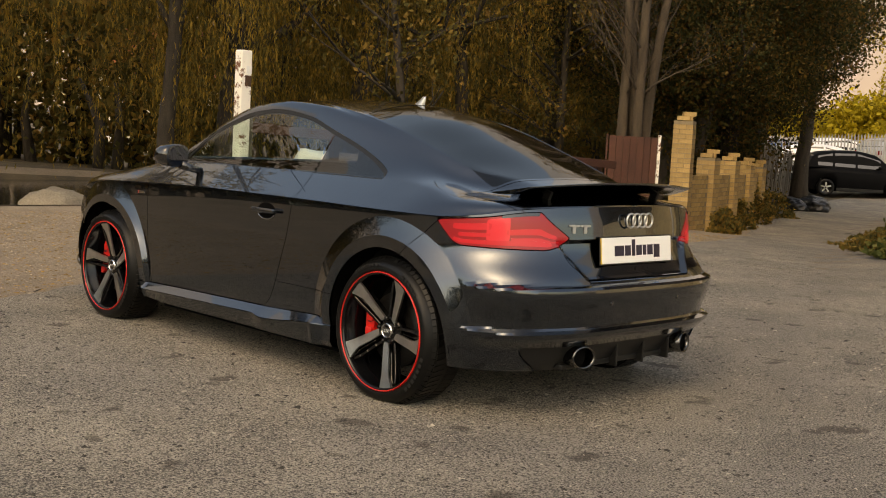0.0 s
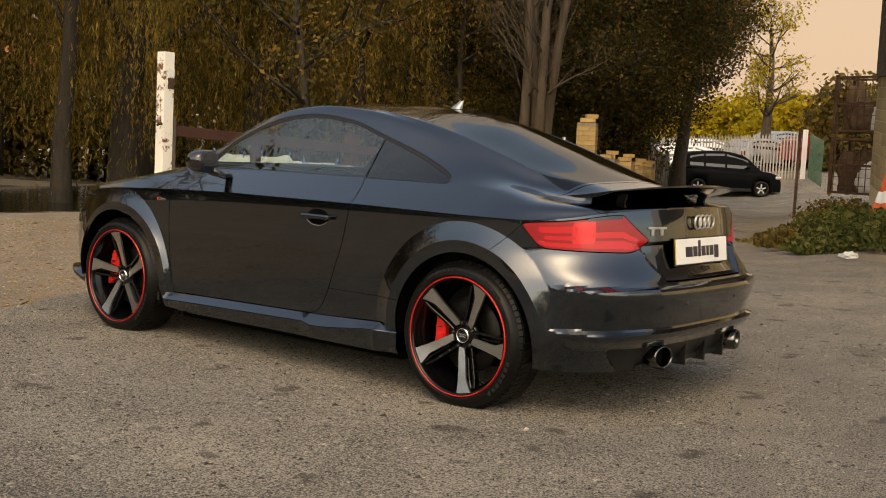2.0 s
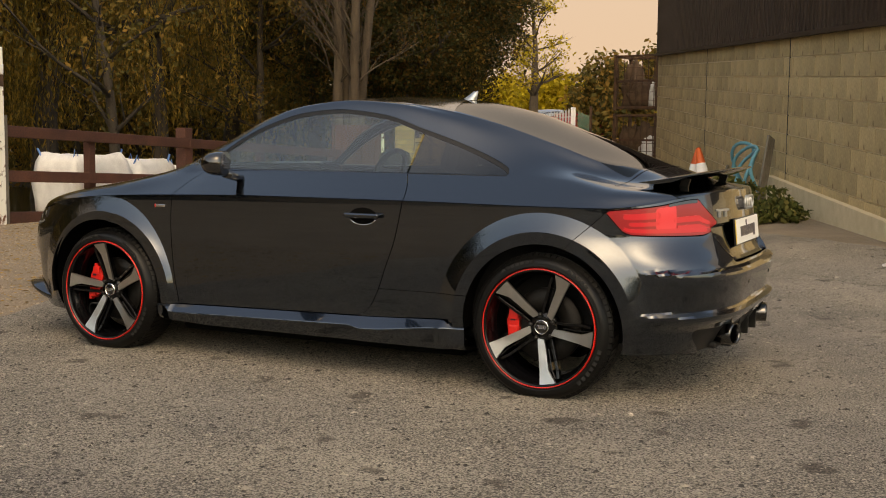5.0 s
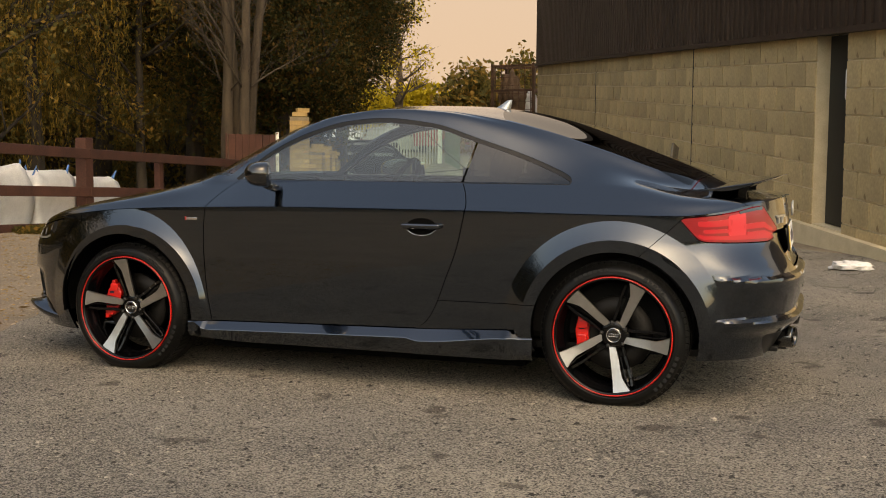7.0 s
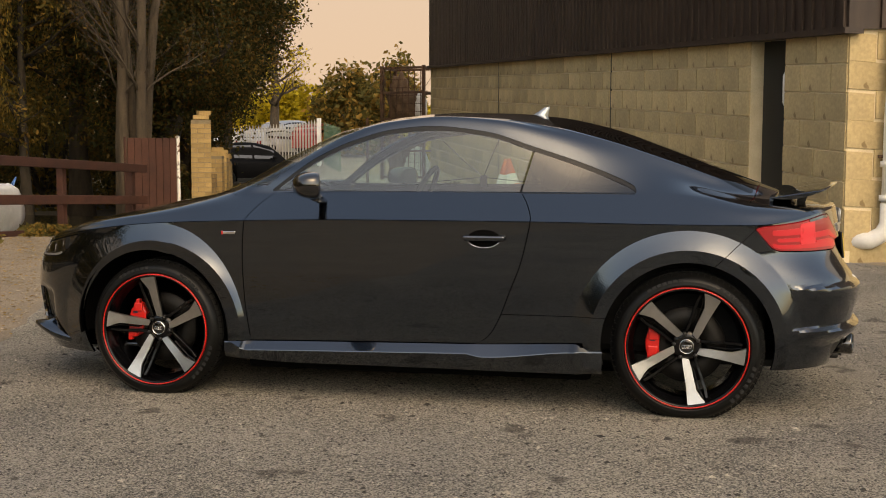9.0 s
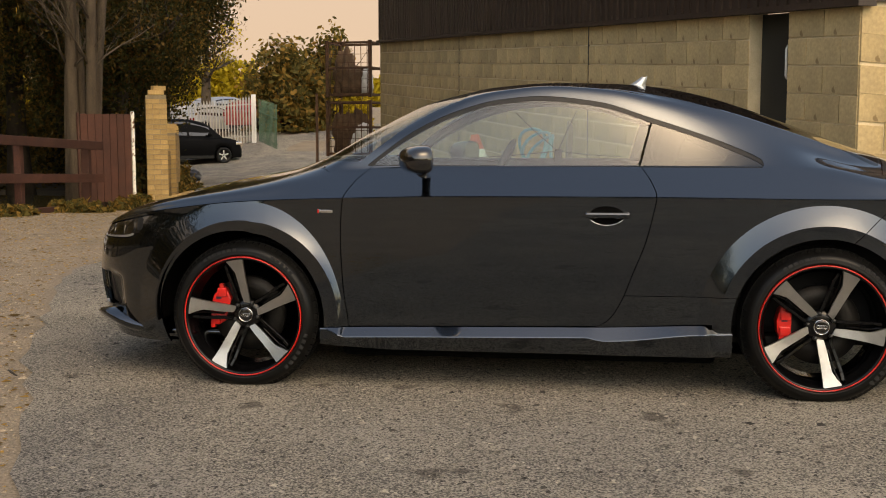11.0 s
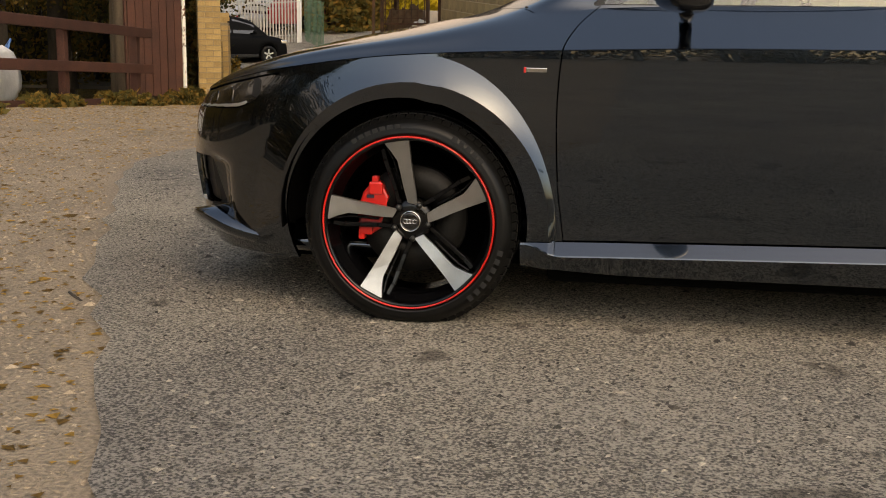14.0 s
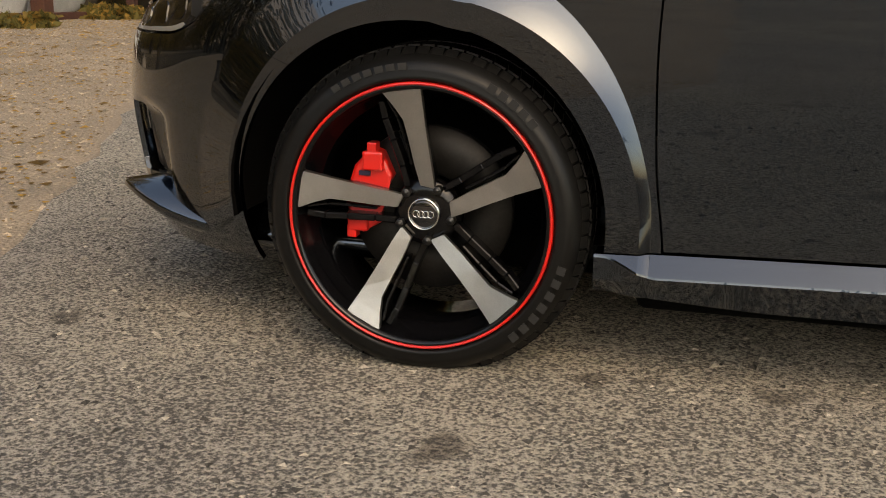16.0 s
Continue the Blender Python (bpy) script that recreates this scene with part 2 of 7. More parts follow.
half_w = curve((0.15, 0.80), (0.22, 0.826), (0.30, 0.842), (0.42, 0.852), (0.54, 0.8585), (0.64, 0.8630), (0.72, 0.8652), (0.79, 0.8664), (0.84, 0.8668), (0.875, 0.8664), (0.92, 0.862), (1.0, 0.858))
cabin_w = curve((0.60, 0.864), (0.76, 0.868), (0.865, 0.853), (1.0, 0.83))
front_x = curve((0.15, -0.80), (0.24, -0.855), (0.34, -0.88), (0.50, -0.90), (0.62, -0.885), (0.70, -0.845), (0.78, -0.77))
rear_x = curve((0.15, 3.13), (0.26, 3.21), (0.36, 3.26), (0.50, 3.285), (0.62, 3.275), (0.70, 3.245), (0.80, 3.225), (0.88, 3.215), (0.95, 3.20))
crease_z = curve((-0.84, 0.690), (-0.62, 0.752), (-0.40, 0.795), (0.0, 0.842), (0.44, 0.860), (1.0, 0.872), (1.8, 0.874), (2.5, 0.870), (2.78, 0.870), (2.95, 0.890), (3.08, 0.920), (3.22, 0.945))
X0F, X0R, NF = 0.10, 2.50, 2.95
rear_n = curve((0.15, 3.5), (0.58, 3.5), (0.76, 2.6), (1.0, 2.6))


def plan_y(x, z, width=half_w):
    """Half width of the body at x and height z."""
    w, xf, xr = width(z), front_x(z), rear_x(z)
    tf = np.clip((X0F - x) / (X0F - xf), 0, 1)
    tr = np.clip((x - X0R) / (xr - X0R), 0, 1)
    return w * (1 - tf ** NF) ** (1 / NF) * (1 - tr ** rear_n(z)) ** (1 / rear_n(z))


def arch_gap(x, z):
    """Distance outside the nearer wheel opening; the front one sits a little forward."""
    return np.minimum(np.hypot(x + 0.018, z - HUB_Z) - 0.384, np.hypot(x - WB, z - HUB_Z) - 0.376)


def flare_r(x, z):
    """Distance from the nearer hub (upright below it) and the radius of that arch's crisp outer edge."""
    front = np.asarray(x, float) < 1.2
    dx, h = np.where(front, x, x - WB), np.maximum(z - HUB_Z, 0)
    ang = np.degrees(np.arctan2(h, dx))
    edge = np.where(front, 0.450 + 0.064 * smooth(12, 84, ang) + 0.012 * smooth(84, 140, ang), 0.514 - 0.010 * smooth(80, 20, ang))
    return np.hypot(dx, h), edge


def flare_grow(x, z):
    """How far the wheel arches stand out: a slope from a crisp edge to the crease, then a flat upright band."""
    r, edge = flare_r(x, z)
    k = np.clip((edge - r) / (edge - MID), 0, 1)
    lean = np.clip((MID - r) / 0.06, 0, 1)
    return (0.027 * (0.75 * k + 0.25 * k * k) - 0.003 * lean) * smooth(0.13, 0.42, z) * smooth(-0.68, -0.50, x)


def side_surface(u, v):
    """The lower body, from the nose's middle (u 0) along the flank to the tail's middle (u 1); v from below up to the crease."""
    u, v = np.asarray(u, float), np.asarray(v, float)
    z = 0.19 + v * 0.66
    for _ in range(5):
        xf, xr, w = front_x(z), rear_x(z), half_w(z)
        th = np.clip(1 - u / 0.24, 0, 1) * np.pi / 2
        ph = np.clip((u - 0.70) / 0.30, 0, 1) * np.pi / 2
        mid = np.clip((u - 0.24) / 0.46, 0, 1)
        x = X0F + (X0R - X0F) * mid - (X0F - xf) * np.sin(th) ** (2 / NF) + (xr - X0R) * np.sin(ph) ** (2 / rear_n(z))
        y = w * np.maximum(np.cos(th), 0) ** (2 / NF) * np.maximum(np.cos(ph), 0) ** (2 / rear_n(z))
        z = 0.19 + v * (crease_z(x) - 0.19)
    # wheel arches swell outward inside a crisp circle
    y = y + flare_grow(x, z) * np.clip(y / 0.7, 0, 1)
    # ledges of the rear bumper
    back = smooth(2.93, 3.05, x)
    ledge = 0.024 * (smooth(0.612, 0.598, z) * smooth(0.44, 0.585, z)) + 0.030 * smooth(0.425, 0.412, z) * smooth(0.33, 0.40, z)
    nx, ny = smooth(2.8, 3.2, x), smooth(0.0, 0.6, y)
    x = x + back * ledge * nx
    y = y + back * ledge * ny
    # recess round the number plate
    edge = curve((0.625, 0.37), (0.79, 0.49))(z) - y
    x = x - 0.022 * smooth(0.0, 0.02, edge) * smooth(0.620, 0.640, z) * smooth(0.800, 0.780, z) * smooth(3.05, 3.15, x)
    # hollow of the front intakes
    hole = smooth(-0.60, -0.72, x) * smooth(0.27, 0.31, z) * smooth(0.52, 0.46, z) * smooth(0.60, 0.66, y) * 0.05
    return x + hole, -y, z


belt_r = curve((-0.84, 0.93), (-0.3, 0.93), (0.1, 0.90), (0.35, 0.835), (0.55, 0.808), (0.9, 0.806), (2.0, 0.806), (2.3, 0.810), (2.55, 0.835), (2.8, 0.90), (3.22, 0.95))
belt_z = curve((-0.84, 0.692), (-0.62, 0.778), (-0.40, 0.836), (0.0, 0.902), (0.35, 0.962), (0.6, 0.990), (1.0, 1.000), (1.8, 1.006), (2.3, 1.006), (2.55, 0.988), (2.8, 0.945), (3.0, 0.938), (3.22, 0.946))
rail_r = curve((-0.84, 0.55), (0.0, 0.58), (0.3, 0.70), (0.5, 0.735), (0.85, 0.715), (1.4, 0.690), (1.8, 0.680), (2.2, 0.668), (2.6, 0.66), (2.9, 0.65), (3.22, 0.65))
rail_z = curve((-0.84, 0.694), (-0.62, 0.802), (-0.3, 0.880), (0.0, 0.937), (0.3, 0.998), (0.6, 1.118), (0.85, 1.228), (1.1, 1.296), (1.35, 1.320), (1.6, 1.302), (1.85, 1.248), (2.1, 1.176), (2.4, 1.086), (2.65, 1.008), (2.9, 0.968), (3.22, 0.947))
top_z = curve((-0.84, 0.697), (-0.62, 0.812), (-0.3, 0.895), (0.0, 0.952), (0.12, 0.975), (0.5, 1.172), (0.85, 1.328), (1.1, 1.374), (1.35, 1.390), (1.6, 1.386), (1.85, 1.368), (2.1, 1.318), (2.4, 1.215), (2.68, 1.110), (2.82, 1.056), (2.93, 1.010), (3.02, 0.976), (3.22, 0.948))


def top_surface(u, v):
    """Bonnet, cabin and tail: u from nose to tail, v 0 at the crease, 1 at the belt, 2 at the roof rail, 4 at the middle."""
    u, v = np.asarray(u, float), np.asarray(v, float)
    x = -0.834 + (3.2175 + 0.834) * u
    w0, w1 = plan_y(x, crease_z(x)), plan_y(x, crease_z(x), cabin_w)
    roof = smooth(0.70, 1.0, x) * smooth(3.0, 2.6, x)          # roof and rear glass meet the side rails in a crease
    pts = [(w0, crease_z(x)), (w1 * belt_r(x), belt_z(x)), (w1 * rail_r(x), rail_z(x)),
           (w1 * rail_r(x) * (0.55 + 0.32 * roof), top_z(x) - (0.17 + 0.31 * roof) * (top_z(x) - rail_z(x))), (0 * w0, top_z(x))]
    pts = [(2 * pts[0][0] - pts[1][0], 2 * pts[0][1] - pts[1][1])] + pts + [(-pts[3][0], pts[3][1])]
    i = np.clip(v.astype(int), 0, 3)
    t = v - i
    y, z = 0 * x, 0 * x
    firm = smooth(0.30, 0.60, x) * smooth(2.75, 2.25, x)     # the belt is a corner along the windows
    for k in range(4):
        on = i == k
        a, b, c, d = pts[k], pts[k + 1], pts[k + 2], pts[k + 3]
        if k == 0:
            d = [d[n] + (2 * c[n] - b[n] - d[n]) * firm for n in (0, 1)]
        if k == 1:
            a = [a[n] + (2 * b[n] - c[n] - a[n]) * firm for n in (0, 1)]
        if k == 2:
            d = [d[n] + (2 * c[n] - b[n] - d[n]) * roof for n in (0, 1)]
        if k == 3:
            a = [a[n] + (2 * b[n] - c[n] - a[n]) * roof for n in (0, 1)]
        for n in (0, 1):
            p = 0.5 * (2 * b[n] + (c[n] - a[n]) * t + (2 * a[n] - 5 * b[n] + 4 * c[n] - d[n]) * t * t + (3 * b[n] - a[n] - 3 * c[n] + d[n]) * t ** 3)
            if n:
                z = np.where(on, p, z)
            else:
                y = np.where(on, p, y)
    return x, -y, z


def patch(surface, us, vs, rules):
    """Vertices and faces of the part of a surface where every rule (a function of x, y, z) is negative; cells are cut along the borders."""
    U, V = np.meshgrid(us, vs, indexing="ij")
    X, Y, Z = surface(U, V)
    G = [np.asarray(r(X, Y, Z), float) + 0 * X for r in rules]
    worst = np.max(np.array(G), axis=0) if G else X * 0 - 1
    nu, nv = U.shape
    verts, faces, found, spots = [], [], {}, []

    def vert(p):
        key = (round(p[0], 5), round(p[1], 5), round(p[2], 5))
        if key not in found:
            found[key] = len(verts)
            verts.append(key)
            spots.append(p[-2:])
        return found[key]

    for i in range(nu - 1):
        for j in range(nv - 1):
            c = ((i, j), (i + 1, j), (i + 1, j + 1), (i, j + 1))
            w = [worst[q] for q in c]
            if any(min(g[q] for q in c) >= 0 for g in G):
                continue
            poly = [(X[q], Y[q], Z[q], *[g[q] for g in G], U[q], V[q]) for q in c]
            if max(w) > 0:
                for n in range(3, 3 + len(G)):
                    out = []
                    for a, b in zip(poly, poly[1:] + poly[:1]):
                        if a[n] <= 0:
                            out.append(a)
                        if (a[n] < 0 < b[n]) or (b[n] < 0 < a[n]):
                            t = a[n] / (a[n] - b[n])
                            out.append(tuple(p + (q - p) * t for p, q in zip(a, b)))
                    poly = out
                    if len(poly) < 3:
                        break
            if len(poly) < 3:
                continue
            ids = []
            for p in poly:
                k = vert(p)
                if k not in ids:
                    ids.append(k)
            if len(ids) >= 3:
                faces.append(ids)
    if verts:
        # cut corners go back onto the true surface
        q = np.array(spots, float)
        verts = [tuple(float(c) for c in p) for p in zip(*surface(q[:, 0], q[:, 1]))]
    return verts, faces


def joined(*sets):
    verts, faces = [], []
    for v, f in sets:
        n = len(verts)
        verts += v
        faces += [[k + n for k in q] for q in f]
    return verts, faces


def panel_bm(vf, mirror=False, other=False, lip=0.012, lift=0.0):
    """A bmesh of a body panel, facing outward, with edges turned inward. mirror: both halves in one; other: the far side's."""
    bm = bmesh.new()
    vs = [bm.verts.new(p) for p in vf[0]]
    for q in vf[1]:
        try:
            bm.faces.new([vs[k] for k in q])
        except ValueError:
            pass
    bmesh.ops.remove_doubles(bm, verts=bm.verts, dist=0.0006)
    bm.normal_update()
    flip = sum(f.normal.dot(f.calc_center_median() - Vector((1.2, 0, 0.5))) * f.calc_area() for f in bm.faces) < 0
    if flip:
        bmesh.ops.reverse_faces(bm, faces=bm.faces)
    if mirror or other:
        geo = bmesh.ops.duplicate(bm, geom=bm.verts[:] + bm.edges[:] + bm.faces[:])["geom"] if mirror else bm.verts[:] + bm.faces[:]
        for e in geo:
            if isinstance(e, bmesh.types.BMVert):
                e.co.y = -e.co.y
        bmesh.ops.reverse_faces(bm, faces=[e for e in geo if isinstance(e, bmesh.types.BMFace)])
        if mirror:
            bmesh.ops.remove_doubles(bm, verts=[v for v in bm.verts if abs(v.co.y) < 0.004], dist=0.003)
    bm.normal_update()
    if lift:
        for v in bm.verts:
            v.co += v.normal * lift
    if lip:
        rim = [e for e in bm.edges if e.is_boundary]
        normals = {v: v.normal.copy() for e in rim for v in e.verts}
        made = bmesh.ops.extrude_edge_only(bm, edges=rim)["geom"]
        old = list(normals)
        where = {tuple(round(c, 5) for c in v.co): v for v in old}
        for v in made:
            if isinstance(v, bmesh.types.BMVert):
                o = where.get(tuple(round(c, 5) for c in v.co))
                if o:
                    v.co -= normals[o] * lip
        for e in rim:
            e.smooth = False
    for f in bm.faces:
        f.smooth = True
    bm.normal_update()
    for e in bm.edges:
        if len(e.link_faces) == 2 and e.calc_face_angle(0) > radians(13.0):
            e.smooth = False
    return bm


# ---- borders of the panels, all in the car's side, rear and plan views ----
def line(*pts):
    return curve(*pts)


door_front = line((0.19, 0.480), (0.288, 0.474), (0.47, 0.452), (0.675, 0.444), (0.862, 0.456), (0.93, 0.490), (1.0, 0.56))
door_back = line((0.26, 1.42), (0.300, 1.53), (0.34, 1.61), (0.41, 1.659), (0.56, 1.719), (0.686, 1.767), (0.81, 1.797), (0.879, 1.809), (0.945, 1.785), (1.002, 1.745))
glass_top = line((0.50, 0.955), (0.58, 1.020), (0.751, 1.141), (0.938, 1.226), (1.122, 1.274), (1.304, 1.289), (1.561, 1.263), (1.79, 1.193), (2.015, 1.119), (2.18, 1.054), (2.240, 1.026), (2.272, 1.002), (2.28, 0.97))
screen_foot = line((0.0, 0.10), (0.4, 0.17), (0.62, 0.28), (0.72, 0.375), (0.78, 0.43), (0.9, 0.44))
BELT = 1.002
sill_z = line((0.30, 0.284), (0.477, 0.290), (1.325, 0.308), (1.574, 0.313), (2.02, 0.333), (2.30, 0.340))
GAP = 0.0022


def wheel_rule(x, y, z):
    return -arch_gap(x, z)


def sill_rule(x, y, z):
    return np.where((x > 0.25) & (x < 2.06), sill_z(x) - z, np.where((x >= 2.06) & (x < 2.3), 0.205 - z, -1.0))


def fender_front(x, y, z):
    return np.where(x > 0.1, -1.0, (-0.295 - (z - 0.63) * 2.6) - x)          # negative behind the bumper joint


def bumper_joint(x, y, z):
    return x - (2.615 + (z - 0.69) * 1.06)         # negative before the rear bumper


def around(x, y):
    return x + (y + 0.85)                           # runs round the rear corner


lamp_top = line((2.80, 0.862), (3.10, 0.884), (3.36, 0.910), (3.425, 0.912), (3.45, 0.895), (3.61, 0.806))
lamp_low = line((2.80, 0.858), (2.86, 0.805), (2.91, 0.768), (2.96, 0.757), (3.45, 0.752), (3.53, 0.765), (3.61, 0.804))


def lamp_rule(x, y, z):
    q = around(x, y)
    return np.maximum.reduce([np.where(x > 2.6, lamp_low(q) - z, 1.0), z - lamp_top(q), 2.803 - q, q - 3.608])


gate_half = line((0.60, 0.36), (0.635, 0.385), (0.74, 0.455), (0.80, 0.435), (0.87, 0.58), (1.0, 0.66))


def gate_rule(x, y, z):
    return np.maximum.reduce([np.abs(y) - gate_half(z), 0.628 - z, 3.0 - x])


head_top = line((-1.0, 0.70), (-0.84, 0.700), (-0.62, 0.742), (-0.44, 0.778), (-0.3, 0.80))
head_low = line((-1.0, 0.655), (-0.84, 0.655), (-0.60, 0.662), (-0.52, 0.690), (-0.43, 0.775), (-0.3, 0.80))


def head_rule(x, y, z):
    return np.maximum.reduce([head_low(x) - z, z - head_top(x), x + 0.425, 0.38 + y])


diff_half = line((0.15, 0.50), (0.20, 0.52), (0.335, 0.66), (0.345, 0.66))


def intake_rule(x, y, z):
    return np.maximum.reduce([0.335 - z, z - 0.495, x + 0.66 + (z - 0.335) * 0.35, 0.50 + y])


def tail_x(y, z):
    n = float(rear_n(z))
    return X0R + (float(rear_x(z)) - X0R) * (1 - (abs(y) / float(half_w(z))) ** n) ** (1 / n)


def diffuser_rule(x, y, z):
    return np.maximum.reduce([z - 0.345, np.abs(y) - diff_half(z), 2.9 - x])


def flare_edge(x, y, z):
    r, edge = flare_r(x, z)
    return r - edge


def flange_edge(x, y, z):
    return flare_r(x, z)[0] - MID


def no(rule, gap=GAP):
    return lambda x, y, z: -rule(x, y, z) + gap


def yes(rule, gap=GAP):
    return lambda x, y, z: rule(x, y, z) + gap


def window_rule(x, y, z):
    return np.maximum.reduce([BELT - z, z - glass_top(x), x - 2.275, 0.56 - x])


def window_hole(x, y, z):
    return np.maximum.reduce([BELT - 0.006 - z, z - glass_top(x) - 0.020, x - 2.296, 0.53 - x])


def screen_rule(x, y, z):
    return np.maximum.reduce([screen_foot(np.abs(y)) + 0.035 - x, glass_top(x) + 0.062 - z, x - 0.99 + 0.03 * (y / 0.6) ** 2, 0.94 - z])


rear_half = line((1.70, 0.485), (1.95, 0.485), (2.5, 0.480), (2.86, 0.50))


def rear_glass_rule(x, y, z):
    return np.maximum.reduce([1.80 + 0.10 * (y / 0.5) ** 2 - x, x - 2.84 + 0.05 * (y / 0.5) ** 2, np.abs(y) - rear_half(x)])


def bonnet_rule(x, y, z):
    foot = screen_foot(np.abs(y))
    return x - np.where((np.abs(y) > 0.70) & (z < 1.0), np.maximum(foot, door_front(z)), foot)


def door_top_rule(x, y, z):
    return np.maximum.reduce([door_front(z) - x, x - door_back(z), z - BELT + 0.004])


def deck_rule(x, y, z):
    return np.maximum.reduce([2.855 - 0.05 * (y / 0.5) ** 2 - x, np.abs(y) - gate_half(z) - 0.02])


def part(name, bm, material, parent, label=""):
    """Links a bmesh as one mesh object under a thing or a part."""
    me = bpy.data.meshes.new(name)
    bm.to_mesh(me)
    bm.free()
    ob = new(name, me)
    for m in (material if isinstance(material, (list, tuple)) else [material]):
        me.materials.append(m)
    ob.parent = parent
    if label:
        tagged(ob, label)
    return ob


def tube_bm(points, radius, sides=8, bm=None, closed=False):
    """A round bar along points; radius a number or one for each point."""
    bm = bm or bmesh.new()
    pts = [Vector(p) for p in points]
    rad = radius if isinstance(radius, (list, tuple)) else [radius] * len(pts)
    rings = []
    side = None
    for i, p in enumerate(pts):
        d = (pts[(i + 1) % len(pts)] - pts[i - 1]) if closed else (pts[min(i + 1, len(pts) - 1)] - pts[max(i - 1, 0)])
        d.normalize()
        if side is None or abs(side.dot(d)) > 0.98:
            side = d.orthogonal()
        side = (side - d * side.dot(d)).normalized()
        up = d.cross(side)
        rings.append([bm.verts.new(p + (side * math.cos(a) + up * math.sin(a)) * rad[i]) for a in [2 * math.pi * k / sides for k in range(sides)]])
    for a, b in list(zip(rings, rings[1:])) + ([(rings[-1], rings[0])] if closed else []):
        for k in range(sides):
            f = bm.faces.new((a[k], a[(k + 1) % sides], b[(k + 1) % sides], b[k]))
            f.smooth = True
    if not closed:
        bm.faces.new(rings[0][::-1])
        bm.faces.new(rings[-1])
    return bm


def box_bm(x0, x1, y0, y1, z0, z1, bevel=0.0, bm=None, m=None):
    own = bm is None
    bm = bm or bmesh.new()
    made = bmesh.ops.create_cube(bm, size=1)["verts"]
    for v in made:
        v.co = Vector(((x0 + x1) / 2 + v.co.x * (x1 - x0), (y0 + y1) / 2 + v.co.y * (y1 - y0), (z0 + z1) / 2 + v.co.z * (z1 - z0)))
    if bevel:
        edges = list({e for v in made for e in v.link_edges})
        made = list({v for f in bmesh.ops.bevel(bm, geom=edges, offset=bevel, segments=2, affect="EDGES", profile=0.5)["faces"] for v in f.verts} | {v for v in made if v.is_valid})
    if m is not None:
        bmesh.ops.transform(bm, matrix=m, verts=made)
    return bm


def lathe_bm(profile, steps=48, bm=None, close=False):
    """Turns (radius, y) pairs round the y axis."""
    bm = bm or bmesh.new()
    rings = [[bm.verts.new((r * math.cos(a), y, r * math.sin(a))) for a in [2 * math.pi * k / steps for k in range(steps)]] for r, y in profile]
    for a, b in list(zip(rings, rings[1:])) + ([(rings[-1], rings[0])] if close else []):
        for k in range(steps):
            f = bm.faces.new((a[k], a[(k + 1) % steps], b[(k + 1) % steps], b[k]))
            f.smooth = True
    return bm


def plate_bm(outline, y0, y1, bm=None, bevel=0.0):
    """A flat plate with an outline in x, z, from y0 (front) to y1."""
    bm = bm or bmesh.new()
    n = len(outline)
    a = [bm.verts.new((x, y0, z)) for x, z in outline]
    b = [bm.verts.new((x, y1, z)) for x, z in outline]
    top = bm.faces.new(a)
    bm.faces.new(b[::-1])
    for k in range(n):
        bm.faces.new((a[k], b[k], b[(k + 1) % n], a[(k + 1) % n]))
    if bevel:
        bmesh.ops.bevel(bm, geom=list(top.edges), offset=bevel, segments=2, affect="EDGES", profile=0.5)
    bmesh.ops.recalc_face_normals(bm, faces=bm.faces)
    return bm


def polar(r, degrees):
    return (r * math.cos(radians(degrees)), r * math.sin(radians(degrees)))


# ---- wheels ----
SIT = 0.313      # height of the hub over the ground under the load


